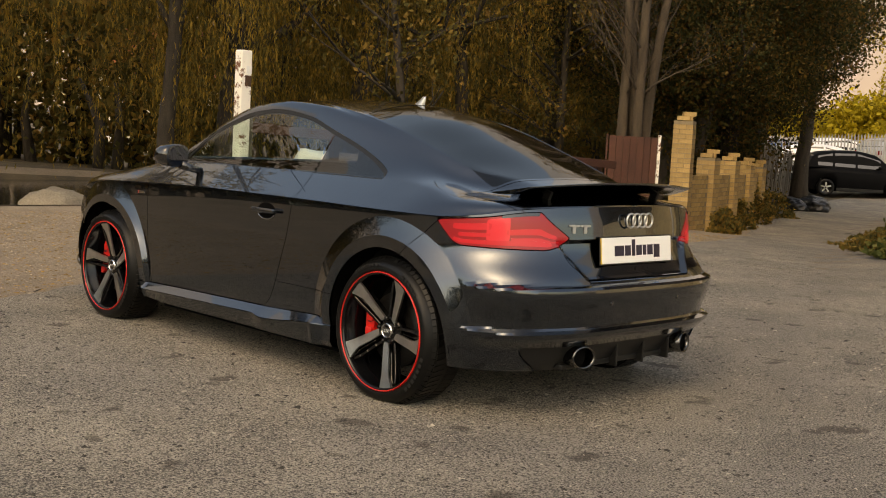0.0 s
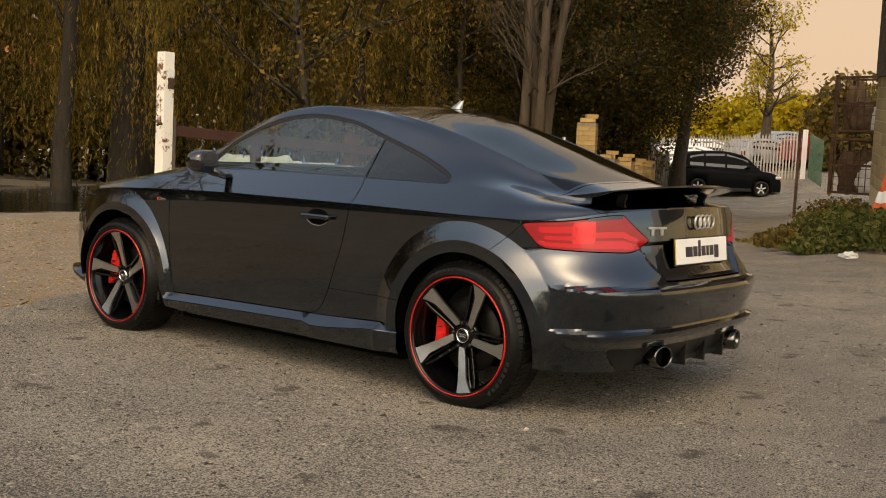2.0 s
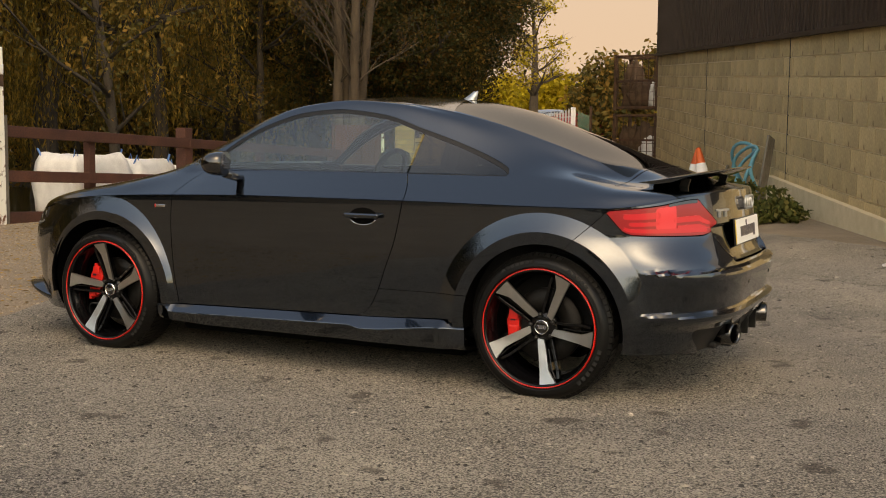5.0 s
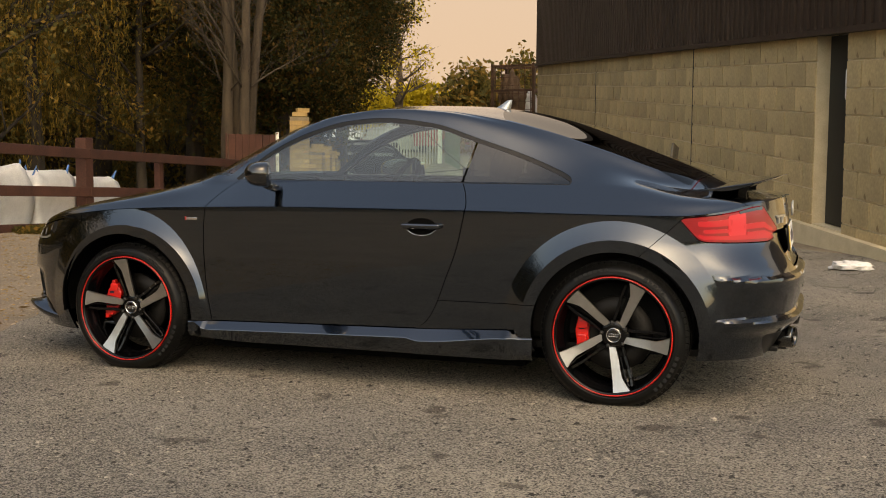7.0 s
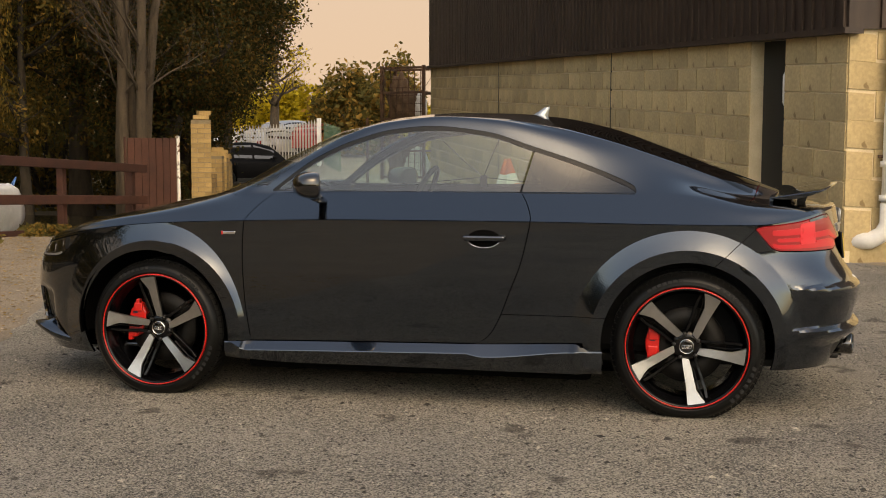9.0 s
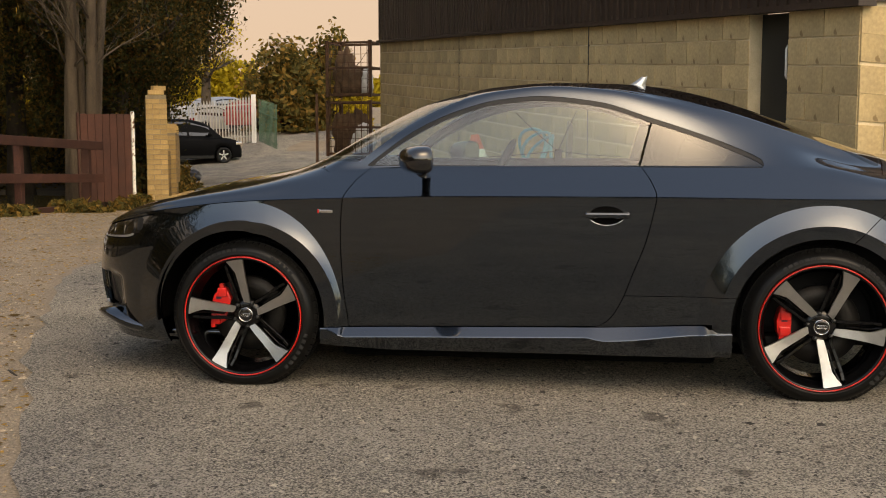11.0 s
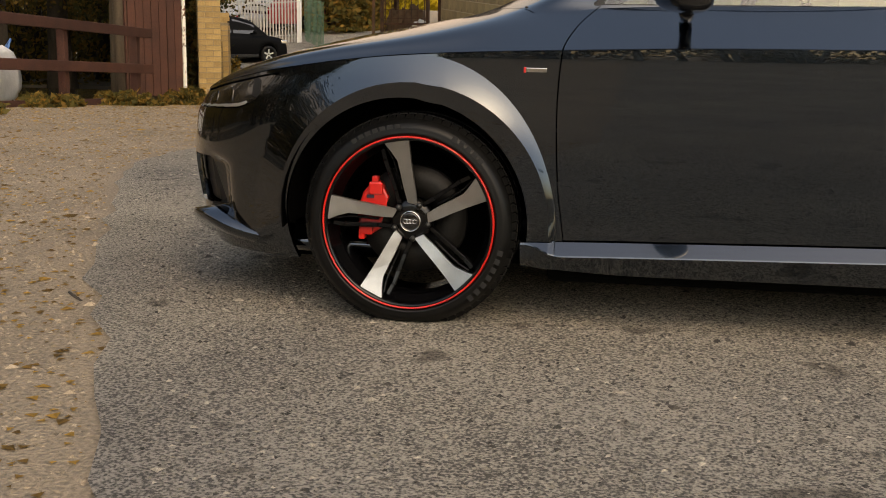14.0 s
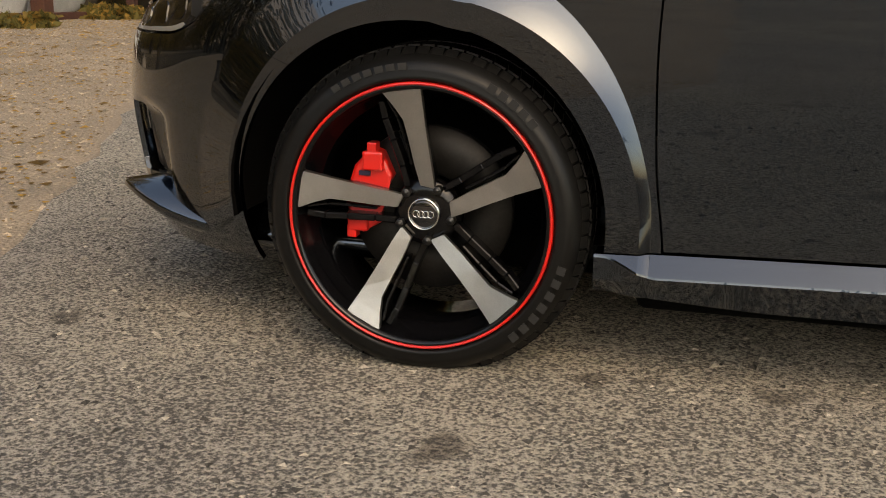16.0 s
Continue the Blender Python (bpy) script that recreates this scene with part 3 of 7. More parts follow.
def make_wheel(car, x, y, turn, name="wheel"):
    """A wheel whose outer face looks to -y, built round its own centre."""
    w = new(name)
    w.parent = car
    # tyre with shoulder blocks
    prof = [(0.262, 0.03), (0.268, -0.014), (0.272, -0.026), (0.277, -0.031), (0.281, -0.0285), (0.290, -0.030), (0.300, -0.026), (0.309, -0.016), (0.318, -0.002), (0.3255, 0.014), (0.3305, 0.032),
            (0.334, 0.06), (0.334, 0.15), (0.330, 0.185), (0.315, 0.205), (0.28, 0.205), (0.26, 0.19)]

    def settle(bm):
        """The tyre stands flat on the ground and bulges a little there."""
        for v in bm.verts:
            if v.co.z < -SIT:
                v.co.z = -SIT
            if v.co.z < -0.24 and v.co.y < 0.0:
                v.co.y -= 0.003 * (-0.24 - v.co.z) / 0.08
        return bm

    tyre = part("tyre", settle(lathe_bm(prof, 128)), M_TYRE, w)
    bm = bmesh.new()
    for k in range(72):
        a = 2 * math.pi * k / 72
        for lo, hi, yy, skew in ((0.3200, 0.3325, 0.0150, 0.0), (0.3318, 0.3362, 0.055, 0.02), (0.3318, 0.3362, 0.145, -0.02)):
            wide = 0.034 if yy > 0.03 else 0.0140
            vs = []
            for da in (-0.0355, 0.0355):
                for r, s in ((lo, -1), (hi, -1), (hi, 1), (lo, 1)):
                    ang = a + da + skew * s
                    vs.append(bm.verts.new((r * math.cos(ang), yy + s * wide + (0.014 if (r == hi and yy < 0.03) else 0), r * math.sin(ang))))
            for q in ((0, 1, 2, 3), (7, 6, 5, 4), (0, 4, 5, 1), (1, 5, 6, 2), (2, 6, 7, 3), (3, 7, 4, 0)):
                bm.faces.new([vs[i] for i in q])
    bmesh.ops.recalc_face_normals(bm, faces=bm.faces)
    part("tread", settle(bm), M_TYRE, tyre)
    for r, wd, d0, d1, n in ((0.299, 0.017, 42, 66, 5), (0.299, 0.013, 96, 128, 7), (0.299, 0.017, 312, 350, 7)):
        for k in range(n):
            a = radians(d0 + (d1 - d0) * k / n)
            c = Matrix.Translation((r * math.cos(a), -0.0310, r * math.sin(a))) @ Matrix.Rotation(-a, 4, "Y")
            part("sidewall_bar", box_bm(-wd / 2, wd / 2, -0.0012, 0.0012, -0.0085, 0.0085, 0, None, c), M_TYRE_TEXT, tyre, "raised lettering on the tyre wall, as a plain bar")
    # rim
    rim = part("rim", lathe_bm([(0.2655, -0.010), (0.2655, -0.022), (0.262, -0.026), (0.256, -0.024), (0.253, -0.014), (0.249, 0.012), (0.236, 0.03), (0.232, 0.06), (0.228, 0.17), (0.25, 0.19)], 96), M_RIM_BLACK, w, "gloss black alloy rim")
    part("rim_ring", lathe_bm([(0.2695, -0.016), (0.2685, -0.0270), (0.2655, -0.0305), (0.2625, -0.0275), (0.262, -0.020)], 96), M_RING, rim, "bright red ring round the rim")
    face = lambda r: 0.030 - 0.047 * (r / 0.26) ** 1.5
    for k in range(5):
        a0 = turn + 72 * k
        # machined blade: straight edge on one side, swept on the other
        left = [(0.058, 2.0), (0.105, 4.5), (0.152, 4.4), (0.194, 4.6), (0.225, 7.7), (0.2545, 10.6)]
        right = [(0.2555, -7.5), (0.228, -8.0), (0.195, -8.8), (0.140, -11.8), (0.090, -18.6), (0.056, -29.0)]
        bm = bmesh.new()
        n = len(left)
        rings = []
        for (rl, al), (rr, ar) in zip(left, right[::-1]):
            rings.append([bm.verts.new((p[0], face(rl) + dy, p[1])) for p, dy in (
                (polar(rl, a0 + al), 0.010), (polar(rl, a0 + al - 0.4), 0.0), (polar(rr, a0 + ar + 0.4), 0.0), (polar(rr, a0 + ar), 0.010))])
        for a, b in zip(rings, rings[1:]):
            for q in range(3):
                bm.faces.new((a[q], a[q + 1], b[q + 1], b[q]))
        bm.faces.new(rings[-1])
        bm.faces.new(rings[0][::-1])
        bmesh.ops.recalc_face_normals(bm, faces=bm.faces)
        spoke = part("spoke", bm, M_MACHINED, rim, "machined silver spoke blade")
        # black body behind the blade and its black twin
        bm = bmesh.new()
        for path, wid in (([(0.055, -13), (0.10, -6), (0.15, -3.5), (0.20, -2), (0.25, 1.5)], 0.015), ([(0.064, 29), (0.105, 20), (0.16, 16.5), (0.205, 15), (0.240, 13)], 0.0070),
                          ([(0.100, 9), (0.15, 8), (0.20, 8), (0.238, 10)], 0.0032)):
            pr = [polar(r, a0 + d) for r, d in path]
            for (r0, _), p, q in zip(path, pr, pr[1:]):
                d = math.atan2(q[1] - p[1], q[0] - p[0])
                nx, nz = -math.sin(d) * wid, math.cos(d) * wid
                r1 = math.hypot(*q)
                f0, f1 = face(r0) + 0.008, face(r1) + 0.008
                quad = [(p[0] + nx, f0, p[1] + nz), (p[0] - nx, f0, p[1] - nz), (q[0] - nx, f1, q[1] - nz), (q[0] + nx, f1, q[1] + nz)]
                deep = [(c[0] * 0.995, c[1] + 0.035, c[2] * 0.995) for c in quad]
                vs = [bm.verts.new(c) for c in quad + deep]
                for f in ((0, 1, 2, 3), (7, 6, 5, 4), (0, 4, 5, 1), (1, 5, 6, 2), (2, 6, 7, 3), (3, 7, 4, 0)):
                    bm.faces.new([vs[i] for i in f])
        bmesh.ops.recalc_face_normals(bm, faces=bm.faces)
        bmesh.ops.bevel(bm, geom=bm.edges[:], offset=0.0022, segments=1, affect="EDGES")
        part("spoke_body", bm, M_RIM_BLACK, rim, "gloss black spoke behind the blade")
        # wheel bolt in its pocket
        p = polar(0.056, a0 + 36)
        bm = lathe_bm([(0.0, 0.018), (0.0045, 0.018), (0.0050, 0.021), (0.0085, 0.018), (0.0095, 0.022), (0.0095, 0.05)], 6)
        bmesh.ops.translate(bm, vec=(p[0], 0, p[1]), verts=bm.verts)
        part("wheel_bolt", bm, M_BOLT, rim)
    part("hub", lathe_bm([(0.0, 0.034), (0.046, 0.034), (0.066, 0.040), (0.072, 0.055), (0.05, 0.09), (0.0, 0.09)], 40), M_RIM_BLACK, rim)
    cap = part("hub_cap", lathe_bm([(0.0, 0.0185), (0.024, 0.019), (0.029, 0.0205), (0.0295, 0.036)], 40), M_GLOSS_BLACK, rim, "black hub cap")
    part("cap_ring", lathe_bm([(0.0290, 0.030), (0.0298, 0.0175), (0.0318, 0.0170), (0.0326, 0.032)], 40), M_CHROME, cap, "bright ring")
    bm = bmesh.new()
    for k in range(4):
        tube_bm([(-0.0147 + 0.0098 * k + 0.0068 * math.cos(a), 0.0178, 0.0068 * math.sin(a)) for a in [2 * math.pi * i / 16 for i in range(16)]], 0.0009, 5, bm, True)
    part("badge", bm, M_CHROME, cap, "small bright badge of linked rings")
    # brake disc
    disc = part("brake_disc", lathe_bm([(0.07, 0.085), (0.075, 0.075), (0.168, 0.078), (0.170, 0.084), (0.170, 0.100), (0.166, 0.106), (0.07, 0.106)], 64), M_DISC, w, "worn steel brake disc")
    w.matrix_basis = pose(x, y, HUB_Z)
    return w


def make_caliper(car, x, y, front):
    bm = bmesh.new()
    wide = 0.085 if front else 0.055
    prof = [(0.100, 138), (0.150, 130), (0.172, 134), (0.178, 152), (0.178, 172), (0.172, 196), (0.150, 202), (0.105, 198), (0.100, 178), (0.098, 156)]
    if not front:
        prof = [(0.125, 158), (0.172, 154), (0.180, 160), (0.182, 175), (0.180, 190), (0.172, 202), (0.125, 198), (0.120, 178)]
    plate_bm([polar(r, d) for r, d in prof], 0.050, 0.125, bm, 0.008)
    for d in ((140, 192) if front else (164, 190)):
        p = polar(0.150, d)
        box_bm(p[0] - 0.022, p[0] + 0.022, 0.040, 0.060, p[1] - 0.020, p[1] + 0.020, 0.005, bm)
        q = polar(0.168, d + (-6 if d < 180 else 6))
        box_bm(q[0] - 0.010, q[0] + 0.010, 0.042, 0.07, q[1] - 0.014, q[1] + 0.014, 0.003, bm)
    bmesh.ops.recalc_face_normals(bm, faces=bm.faces)
    bmesh.ops.translate(bm, vec=(x, y, HUB_Z), verts=bm.verts)
    c = part("brake_caliper", bm, M_CALIPER, car, "red painted brake caliper")
    for d in ((152,) if front else (172,)):
        p = polar(0.150, d)
        part("caliper_bar", box_bm(x + p[0] - 0.012, x + p[0] + 0.012, y + 0.0470, y + 0.049, HUB_Z + p[1] - 0.005, HUB_Z + p[1] + 0.005), M_PLATE_DARK, c, "dark mark on the caliper as a plain bar")
    return c


def build_car():
    car = new("sports_coupe")
    tagged(car, "dark grey metallic two-door coupe with red-ringed wheels on worn tarmac", "car")
    us = np.concatenate([np.linspace(0, 0.24, 60), np.linspace(0.24, 0.70, 150)[1:], np.linspace(0.70, 1, 90)[1:]])
    vs = np.linspace(0, 1, 76)
    tu = np.linspace(0, 1, 260)
    tv = np.concatenate([np.linspace(0, 1, 12), np.linspace(1, 2, 18)[1:], np.linspace(2, 4, 24)[1:]])
    side = lambda *rules: joined(patch(side_surface, us, vs, [*rules, flange_edge]), patch(side_surface, us, vs, [*rules, flare_edge, no(flange_edge, 0)]), patch(side_surface, us, vs, [*rules, no(flare_edge, 0)]))
    # narrow slit over the crease: bonnet's shut line, shade cut in along the doors
    top = lambda *rules: patch(top_surface, tu, tv, [*rules, lambda x, y, z: crease_z(x) + 0.0035 * smooth(-0.75, -0.6, x) * smooth(3.0, 2.8, x) - 0.0005 - z])
    fd = lambda x, y, z: door_front(z) - x
    bd = lambda x, y, z: x - door_back(z)
    # flank panels, near side and far side
    fender = side(fender_front, yes(lambda x, y, z: x - door_front(z)), wheel_rule, sill_rule, no(head_rule), lambda x, y, z: x - 1.0)
    door_low = side(yes(fd), yes(bd), lambda x, y, z: sill_z(x) + GAP * 1.5 - z)
    door_high = top(yes(fd), yes(bd), lambda x, y, z: z - BELT + 0.004)
    door = joined(door_low, door_high)
    shell_low = side(yes(lambda x, y, z: door_back(z) - x), yes(bumper_joint), wheel_rule, lambda x, y, z: 0.452 + 0.0015 - z)
    lower_panel = side(yes(lambda x, y, z: door_back(z) - x), yes(bumper_joint), wheel_rule, sill_rule, lambda x, y, z: z - 0.452 + 0.0015)
    shell_top = top(no(lambda x, y, z: bonnet_rule(x, y, z)), no(window_hole, 0), no(screen_rule, 0), no(rear_glass_rule, 0), no(door_top_rule), no(deck_rule))
    shell = part("body_shell", panel_bm(joined(shell_low, shell_top), mirror=True), M_PAINT, car)
    for other in (False, True):
        f = part("front_wing", panel_bm(fender, other=other), M_PAINT, car)
        d = part("door", panel_bm(door, other=other), M_PAINT, car)
        s = 1 if other else -1
        part("lower_quarter_panel", panel_bm(lower_panel, other=other), M_PAINT, car)
        # small red and bright badge on the wing
        b = box_bm(0.350, 0.412, min(s * 0.8705, s * 0.86), max(s * 0.8705, s * 0.86), 0.797, 0.810, 0.0015)
        part("wing_badge", b, M_CHROME, f, "small bright badge with a red bar")
        b = box_bm(0.343, 0.350, min(s * 0.871, s * 0.86), max(s * 0.871, s * 0.86), 0.795, 0.812, 0.0015)
        part("badge_bar", b, M_RING, f, "red bar of the badge")
        # handle: grip over a flat black plate that paints in its hollow's shade
        yh = -float(plan_y(1.6, 0.79)) if not other else float(plan_y(1.6, 0.79))
        bm = plate_bm([(1.60 + 0.075 * math.cos(a), 0.795 + 0.042 * math.sin(a)) for a in [2 * math.pi * k / 32 for k in range(32)]], yh - 0.0015, yh + 0.0015)
        part("handle_recess", bm, M_UNDER, d, "flat black plate as the shade in the handle's hollow")
        bm = box_bm(1.508, 1.698, yh + (-0.036 if not other else 0.016), yh + (-0.016 if not other else 0.036), 0.787, 0.811, 0.008)
        for xx in (1.515, 1.675):
            box_bm(xx, xx + 0.022, min(yh + s * 0.022, yh - s * 0.01), max(yh + s * 0.022, yh - s * 0.01), 0.790, 0.808, 0.003, bm)
        part("door_handle", bm, M_PAINT, d)
        bm = tube_bm([(1.60 + 0.074 * math.cos(a), yh + s * 0.003, 0.796 + 0.041 * math.sin(a)) for a in np.linspace(math.pi * 1.12, math.pi * 1.88, 14)], 0.0025, 6)
        part("recess_lip", bm, M_CHROME, d, "thin bright lower lip of the hollow")
    # bonnet, bumpers, tailgate
    part("bonnet", panel_bm(top(yes(bonnet_rule), lambda x, y, z: x - 1.0), mirror=True), M_PAINT, car)
    part("front_bumper", panel_bm(side(lambda x, y, z: -fender_front(x, y, z) + GAP, no(head_rule), no(intake_rule, 0), wheel_rule, lambda x, y, z: x - 0.3), mirror=True), M_PAINT, car)
    rb = part("rear_bumper", panel_bm(side(lambda x, y, z: -bumper_joint(x, y, z) + GAP, no(lamp_rule), no(gate_rule), no(diffuser_rule), wheel_rule,
                                           lambda x, y, z: 0.235 - z), mirror=True), M_PAINT, car)
    part("tailgate", panel_bm(joined(side(yes(gate_rule), no(lamp_rule)), top(yes(deck_rule))), mirror=True), M_PAINT, car)
    part("diffuser", panel_bm(side(yes(diffuser_rule), lambda x, y, z: 0.225 - z), mirror=True, lift=-0.012, lip=0.03), M_SATIN_BLACK, car, "satin black rear diffuser")
    # tail lamps and headlamps
    for other in (False, True):
        lamp = part("tail_lamp", panel_bm(side(yes(lamp_rule, 0.003)), other=other, lift=0.001, lip=0.014), M_LENS_LIT, car, "glowing red tail lamp")
        glow = lambda lo, hi, t0, t1: (lambda x, y, z: np.maximum.reduce([
            lamp_low(around(x, y)) + (lamp_top(around(x, y)) - lamp_low(around(x, y))) * t0 - z,
            z - (lamp_low(around(x, y)) + (lamp_top(around(x, y)) - lamp_low(around(x, y))) * t1), lo - around(x, y), around(x, y) - hi, 2.7 - x]))
        for lo, hi, t0, t1, mat in ((2.90, 3.13, 0.58, 0.80, M_GLOW), (2.90, 3.50, 0.10, 0.24, M_GLOW), (3.10, 3.24, 0.24, 0.92, M_GLOW_HOT), (3.22, 3.53, 0.40, 0.56, M_GLOW), (2.93, 3.12, 0.34, 0.48, M_GLOW), (3.24, 3.54, 0.24, 0.32, M_GLOW)):
            part("light_strip", panel_bm(side(yes(glow(lo, hi, t0, t1), 0)), other=other, lift=0.0035, lip=0.003), mat, lamp, "bright red light strip")
        part("lamp_top_trim", panel_bm(side(yes(glow(3.18, 3.42, 0.90, 0.99), 0)), other=other, lift=0.004, lip=0.004), M_GLOSS_BLACK, lamp, "dark upper edge of the lamp")
        hl = part("headlamp", panel_bm(side(yes(head_rule, 0.003)), other=other, lift=-0.003, lip=0.014), M_HEAD, car, "clear headlamp with dark housing")
        for x0, x1, t0, t1, mat in ((-0.80, -0.545, 0.05, 0.17, M_SILVER), (-0.74, -0.69, 0.28, 0.80, M_DARK_CHROME), (-0.66, -0.615, 0.26, 0.82, M_DARK_CHROME), (-0.585, -0.55, 0.30, 0.85, M_DARK_CHROME), (-0.53, -0.500, 0.10, 0.95, M_SATIN_BLACK)):
            rule = lambda x, y, z, x0=x0, x1=x1, t0=t0, t1=t1: np.maximum.reduce([head_low(x) + (head_top(x) - head_low(x)) * t0 - z, z - head_low(x) - (head_top(x) - head_low(x)) * t1, x0 - x, x - x1, 0.40 + y])
            part("lamp_unit", panel_bm(side(rule), other=other, lift=-0.0010, lip=0.003), mat, hl, "bright strip inside the headlamp")
    # glass
    for other in (False, True):
        cut = lambda s: (lambda x, y, z: s * (x - (1.742 + (z - 1.004) * 0.27)) + 0.005)
        part("door_window", panel_bm(top(window_rule, cut(1)), other=other, lift=-0.004, lip=0), M_GLASS, car, "clear greenish door window")
        part("quarter_window", panel_bm(top(window_rule, cut(-1)), other=other, lift=-0.004, lip=0), M_GLASS_DARK, car, "dark tinted rear side window")
        part("window_trim", panel_bm(top(yes(window_hole, 0.001), no(window_rule, 0)), other=other, lift=-0.002, lip=0.012), M_SATIN_BLACK, car, "black window surround")
    part("windscreen", panel_bm(top(screen_rule), mirror=True, lift=-0.003, lip=0), M_GLASS_FRONT, car, "windscreen")
    part("rear_window", panel_bm(top(rear_glass_rule), mirror=True, lift=-0.002, lip=0), M_GLASS_REAR, car, "black tinted rear window")
    # cowl at the foot of the windscreen with a wiper
    part("cowl", panel_bm(top(lambda x, y, z: screen_foot(np.abs(y)) - x + 0.001, lambda x, y, z: x - screen_foot(np.abs(y)) - 0.04, lambda x, y, z: np.abs(y) - 0.70), mirror=True, lift=-0.006), M_SATIN_BLACK, car, "black cowl under the windscreen")
    part("wiper", tube_bm([(0.33, -0.66, 0.985), (0.28, -0.50, 0.992), (0.22, -0.2, 1.006), (0.19, 0.0, 1.004)], 0.008, 6), M_SATIN_BLACK, car, "black wiper")
    # side skirts: bright-topped ledge and lower blade
    for s in (-1, 1):
        bm = bmesh.new()
        xs = np.concatenate([np.linspace(0.345, 0.55, 30), np.linspace(0.55, 1.95, 44)[1:], np.linspace(1.95, 2.135, 26)[1:]])
        rows_ = []
        for x in xs:
            zt = float(sill_z(x)) - 0.003
            body = 0.842 + float(flare_grow(x, zt)) * 0.97
            shelf = float(smooth(0.355, 0.47, x) * smooth(2.085, 2.01, x))
            zt = zt - 0.035 * (1 - float(smooth(2.085, 2.015, x)))
            out = body + 0.0015 + (0.034 + 0.010 * float(smooth(1.50, 1.60, x))) * shelf
            zl = zt - 0.002 - (0.034 + 0.014 * float(smooth(1.52, 1.59, x)) - 0.016 * float(smooth(1.65, 2.0, x))) * shelf
            low = 0.186 + 0.012 * float(smooth(0.7, 0.36, x))
            rows_.append([bm.verts.new((x, s * yy, zz)) for yy, zz in ((0.80, zt + 0.002), (body, zt), (out, zl), (out + 0.001, zl - 0.004), (out - 0.010 * shelf, low + 0.035), (out - 0.018, low + 0.008), (out - 0.06, low), (0.70, low - 0.002))])
        for a, b in zip(rows_, rows_[1:]):
            for k in range(7):
                bm.faces.new((a[k], a[k + 1], b[k + 1], b[k])).smooth = True
        bm.faces.new(rows_[0])
        bm.faces.new(rows_[-1][::-1])
        bmesh.ops.recalc_face_normals(bm, faces=bm.faces)
        for e in bm.edges:
            if len(e.link_faces) == 2 and e.calc_face_angle(0) > radians(14):
                e.smooth = False
        part("side_skirt", bm, M_PAINT, car)
    # front splitter blade, proud of the bumper at its corners
    bm = bmesh.new()
    ring = []
    for k in range(61):
        a = math.pi * (k / 60 - 0.5)
        c, sn = math.cos(a), math.sin(a)
        x = 0.02 - 0.90 * abs(c) ** (2 / 2.95)
        y = math.copysign(abs(sn) ** (2 / 2.95), sn)
        corner = math.exp(-((abs(sn) - 0.70) / 0.19) ** 2)
        tip, zt = 0.002 + 0.066 * corner, 0.232 + 0.085 * corner * (1 - abs(sn) ** 6)
        ring.append([bm.verts.new((x - dx * (0.35 + 0.65 * abs(c)), y * (w - 0.06 * max(0.0, abs(sn) - 0.80) / 0.2 + dx * abs(sn) * 0.8), z)) for dx, w, z in (
            (-0.05, 0.80, zt + 0.045), (0.0, 0.81, zt + 0.018), (tip, 0.815, zt + 0.012), (tip + 0.004, 0.815, zt - 0.004), (tip - 0.02, 0.81, zt - 0.030), (-0.06, 0.79, 0.195), (-0.3, 0.70, 0.19))])
    for a, b in zip(ring, ring[1:]):
        for k in range(6):
            bm.faces.new((a[k], a[k + 1], b[k + 1], b[k])).smooth = True
    bmesh.ops.recalc_face_normals(bm, faces=bm.faces)
    part("front_splitter", bm, M_PAINT, car)
    for other in (False, True):
        part("front_intake", panel_bm(side(intake_rule), other=other, lift=-0.035, lip=0.0), M_SATIN_BLACK, car, "black air intake in the bumper")
    # underbody and wheel wells
    bm = box_bm(-0.50, 2.60, -0.55, 0.55, 0.150, 0.25, 0.02)
    box_bm(2.5, 3.0, -0.55, 0.55, 0.215, 0.27, 0.02, bm)
    box_bm(0.42, 2.08, -0.74, 0.74, 0.140, 0.25, 0.02, bm)
    part("underbody", bm, M_UNDER, car, "matt black underbody")
    for xc in (0.0, WB):
        for s in (-1, 1):
            bm = bmesh.new()
            arc = [math.pi * (k / 24 * 1.06 - 0.03) for k in range(25)]
            a = [bm.verts.new((xc + (-0.018 if xc < 1 else 0) + (0.399 if xc < 1 else 0.391) * math.cos(t), s * (0.832 + 0.042 * max(0.0, math.sin(t)) ** 0.5), HUB_Z + (0.399 if xc < 1 else 0.391) * math.sin(t))) for t in arc]
            b = [bm.verts.new((xc + 0.42 * math.cos(t), s * 0.52, HUB_Z + 0.42 * math.sin(t))) for t in arc]
            mid = bm.verts.new((xc, s * 0.52, HUB_Z))
            for k in range(24):
                bm.faces.new((a[k], a[k + 1], b[k + 1], b[k])).smooth = True
                bm.faces.new((b[k], b[k + 1], mid))
            bmesh.ops.recalc_face_normals(bm, faces=bm.faces)
            part("wheel_liner", bm, M_UNDER, car, "matt black wheel well liner")
    # wheels and brakes
    for x, turn in ((0.0, 97), (WB, 63.3)):
        make_wheel(car, x, -HUB_Y, turn)
        make_caliper(car, x, -HUB_Y, x == 0)
    for x in (0.0, WB):
        w = make_wheel(car, x, HUB_Y, 30)
        w.matrix_basis = pose(x, HUB_Y, HUB_Z, 0, 0, 180)
    # raised spoiler
    bm = bmesh.new()
    ys = np.linspace(-0.60, 0.60, 33)
    rows_ = []
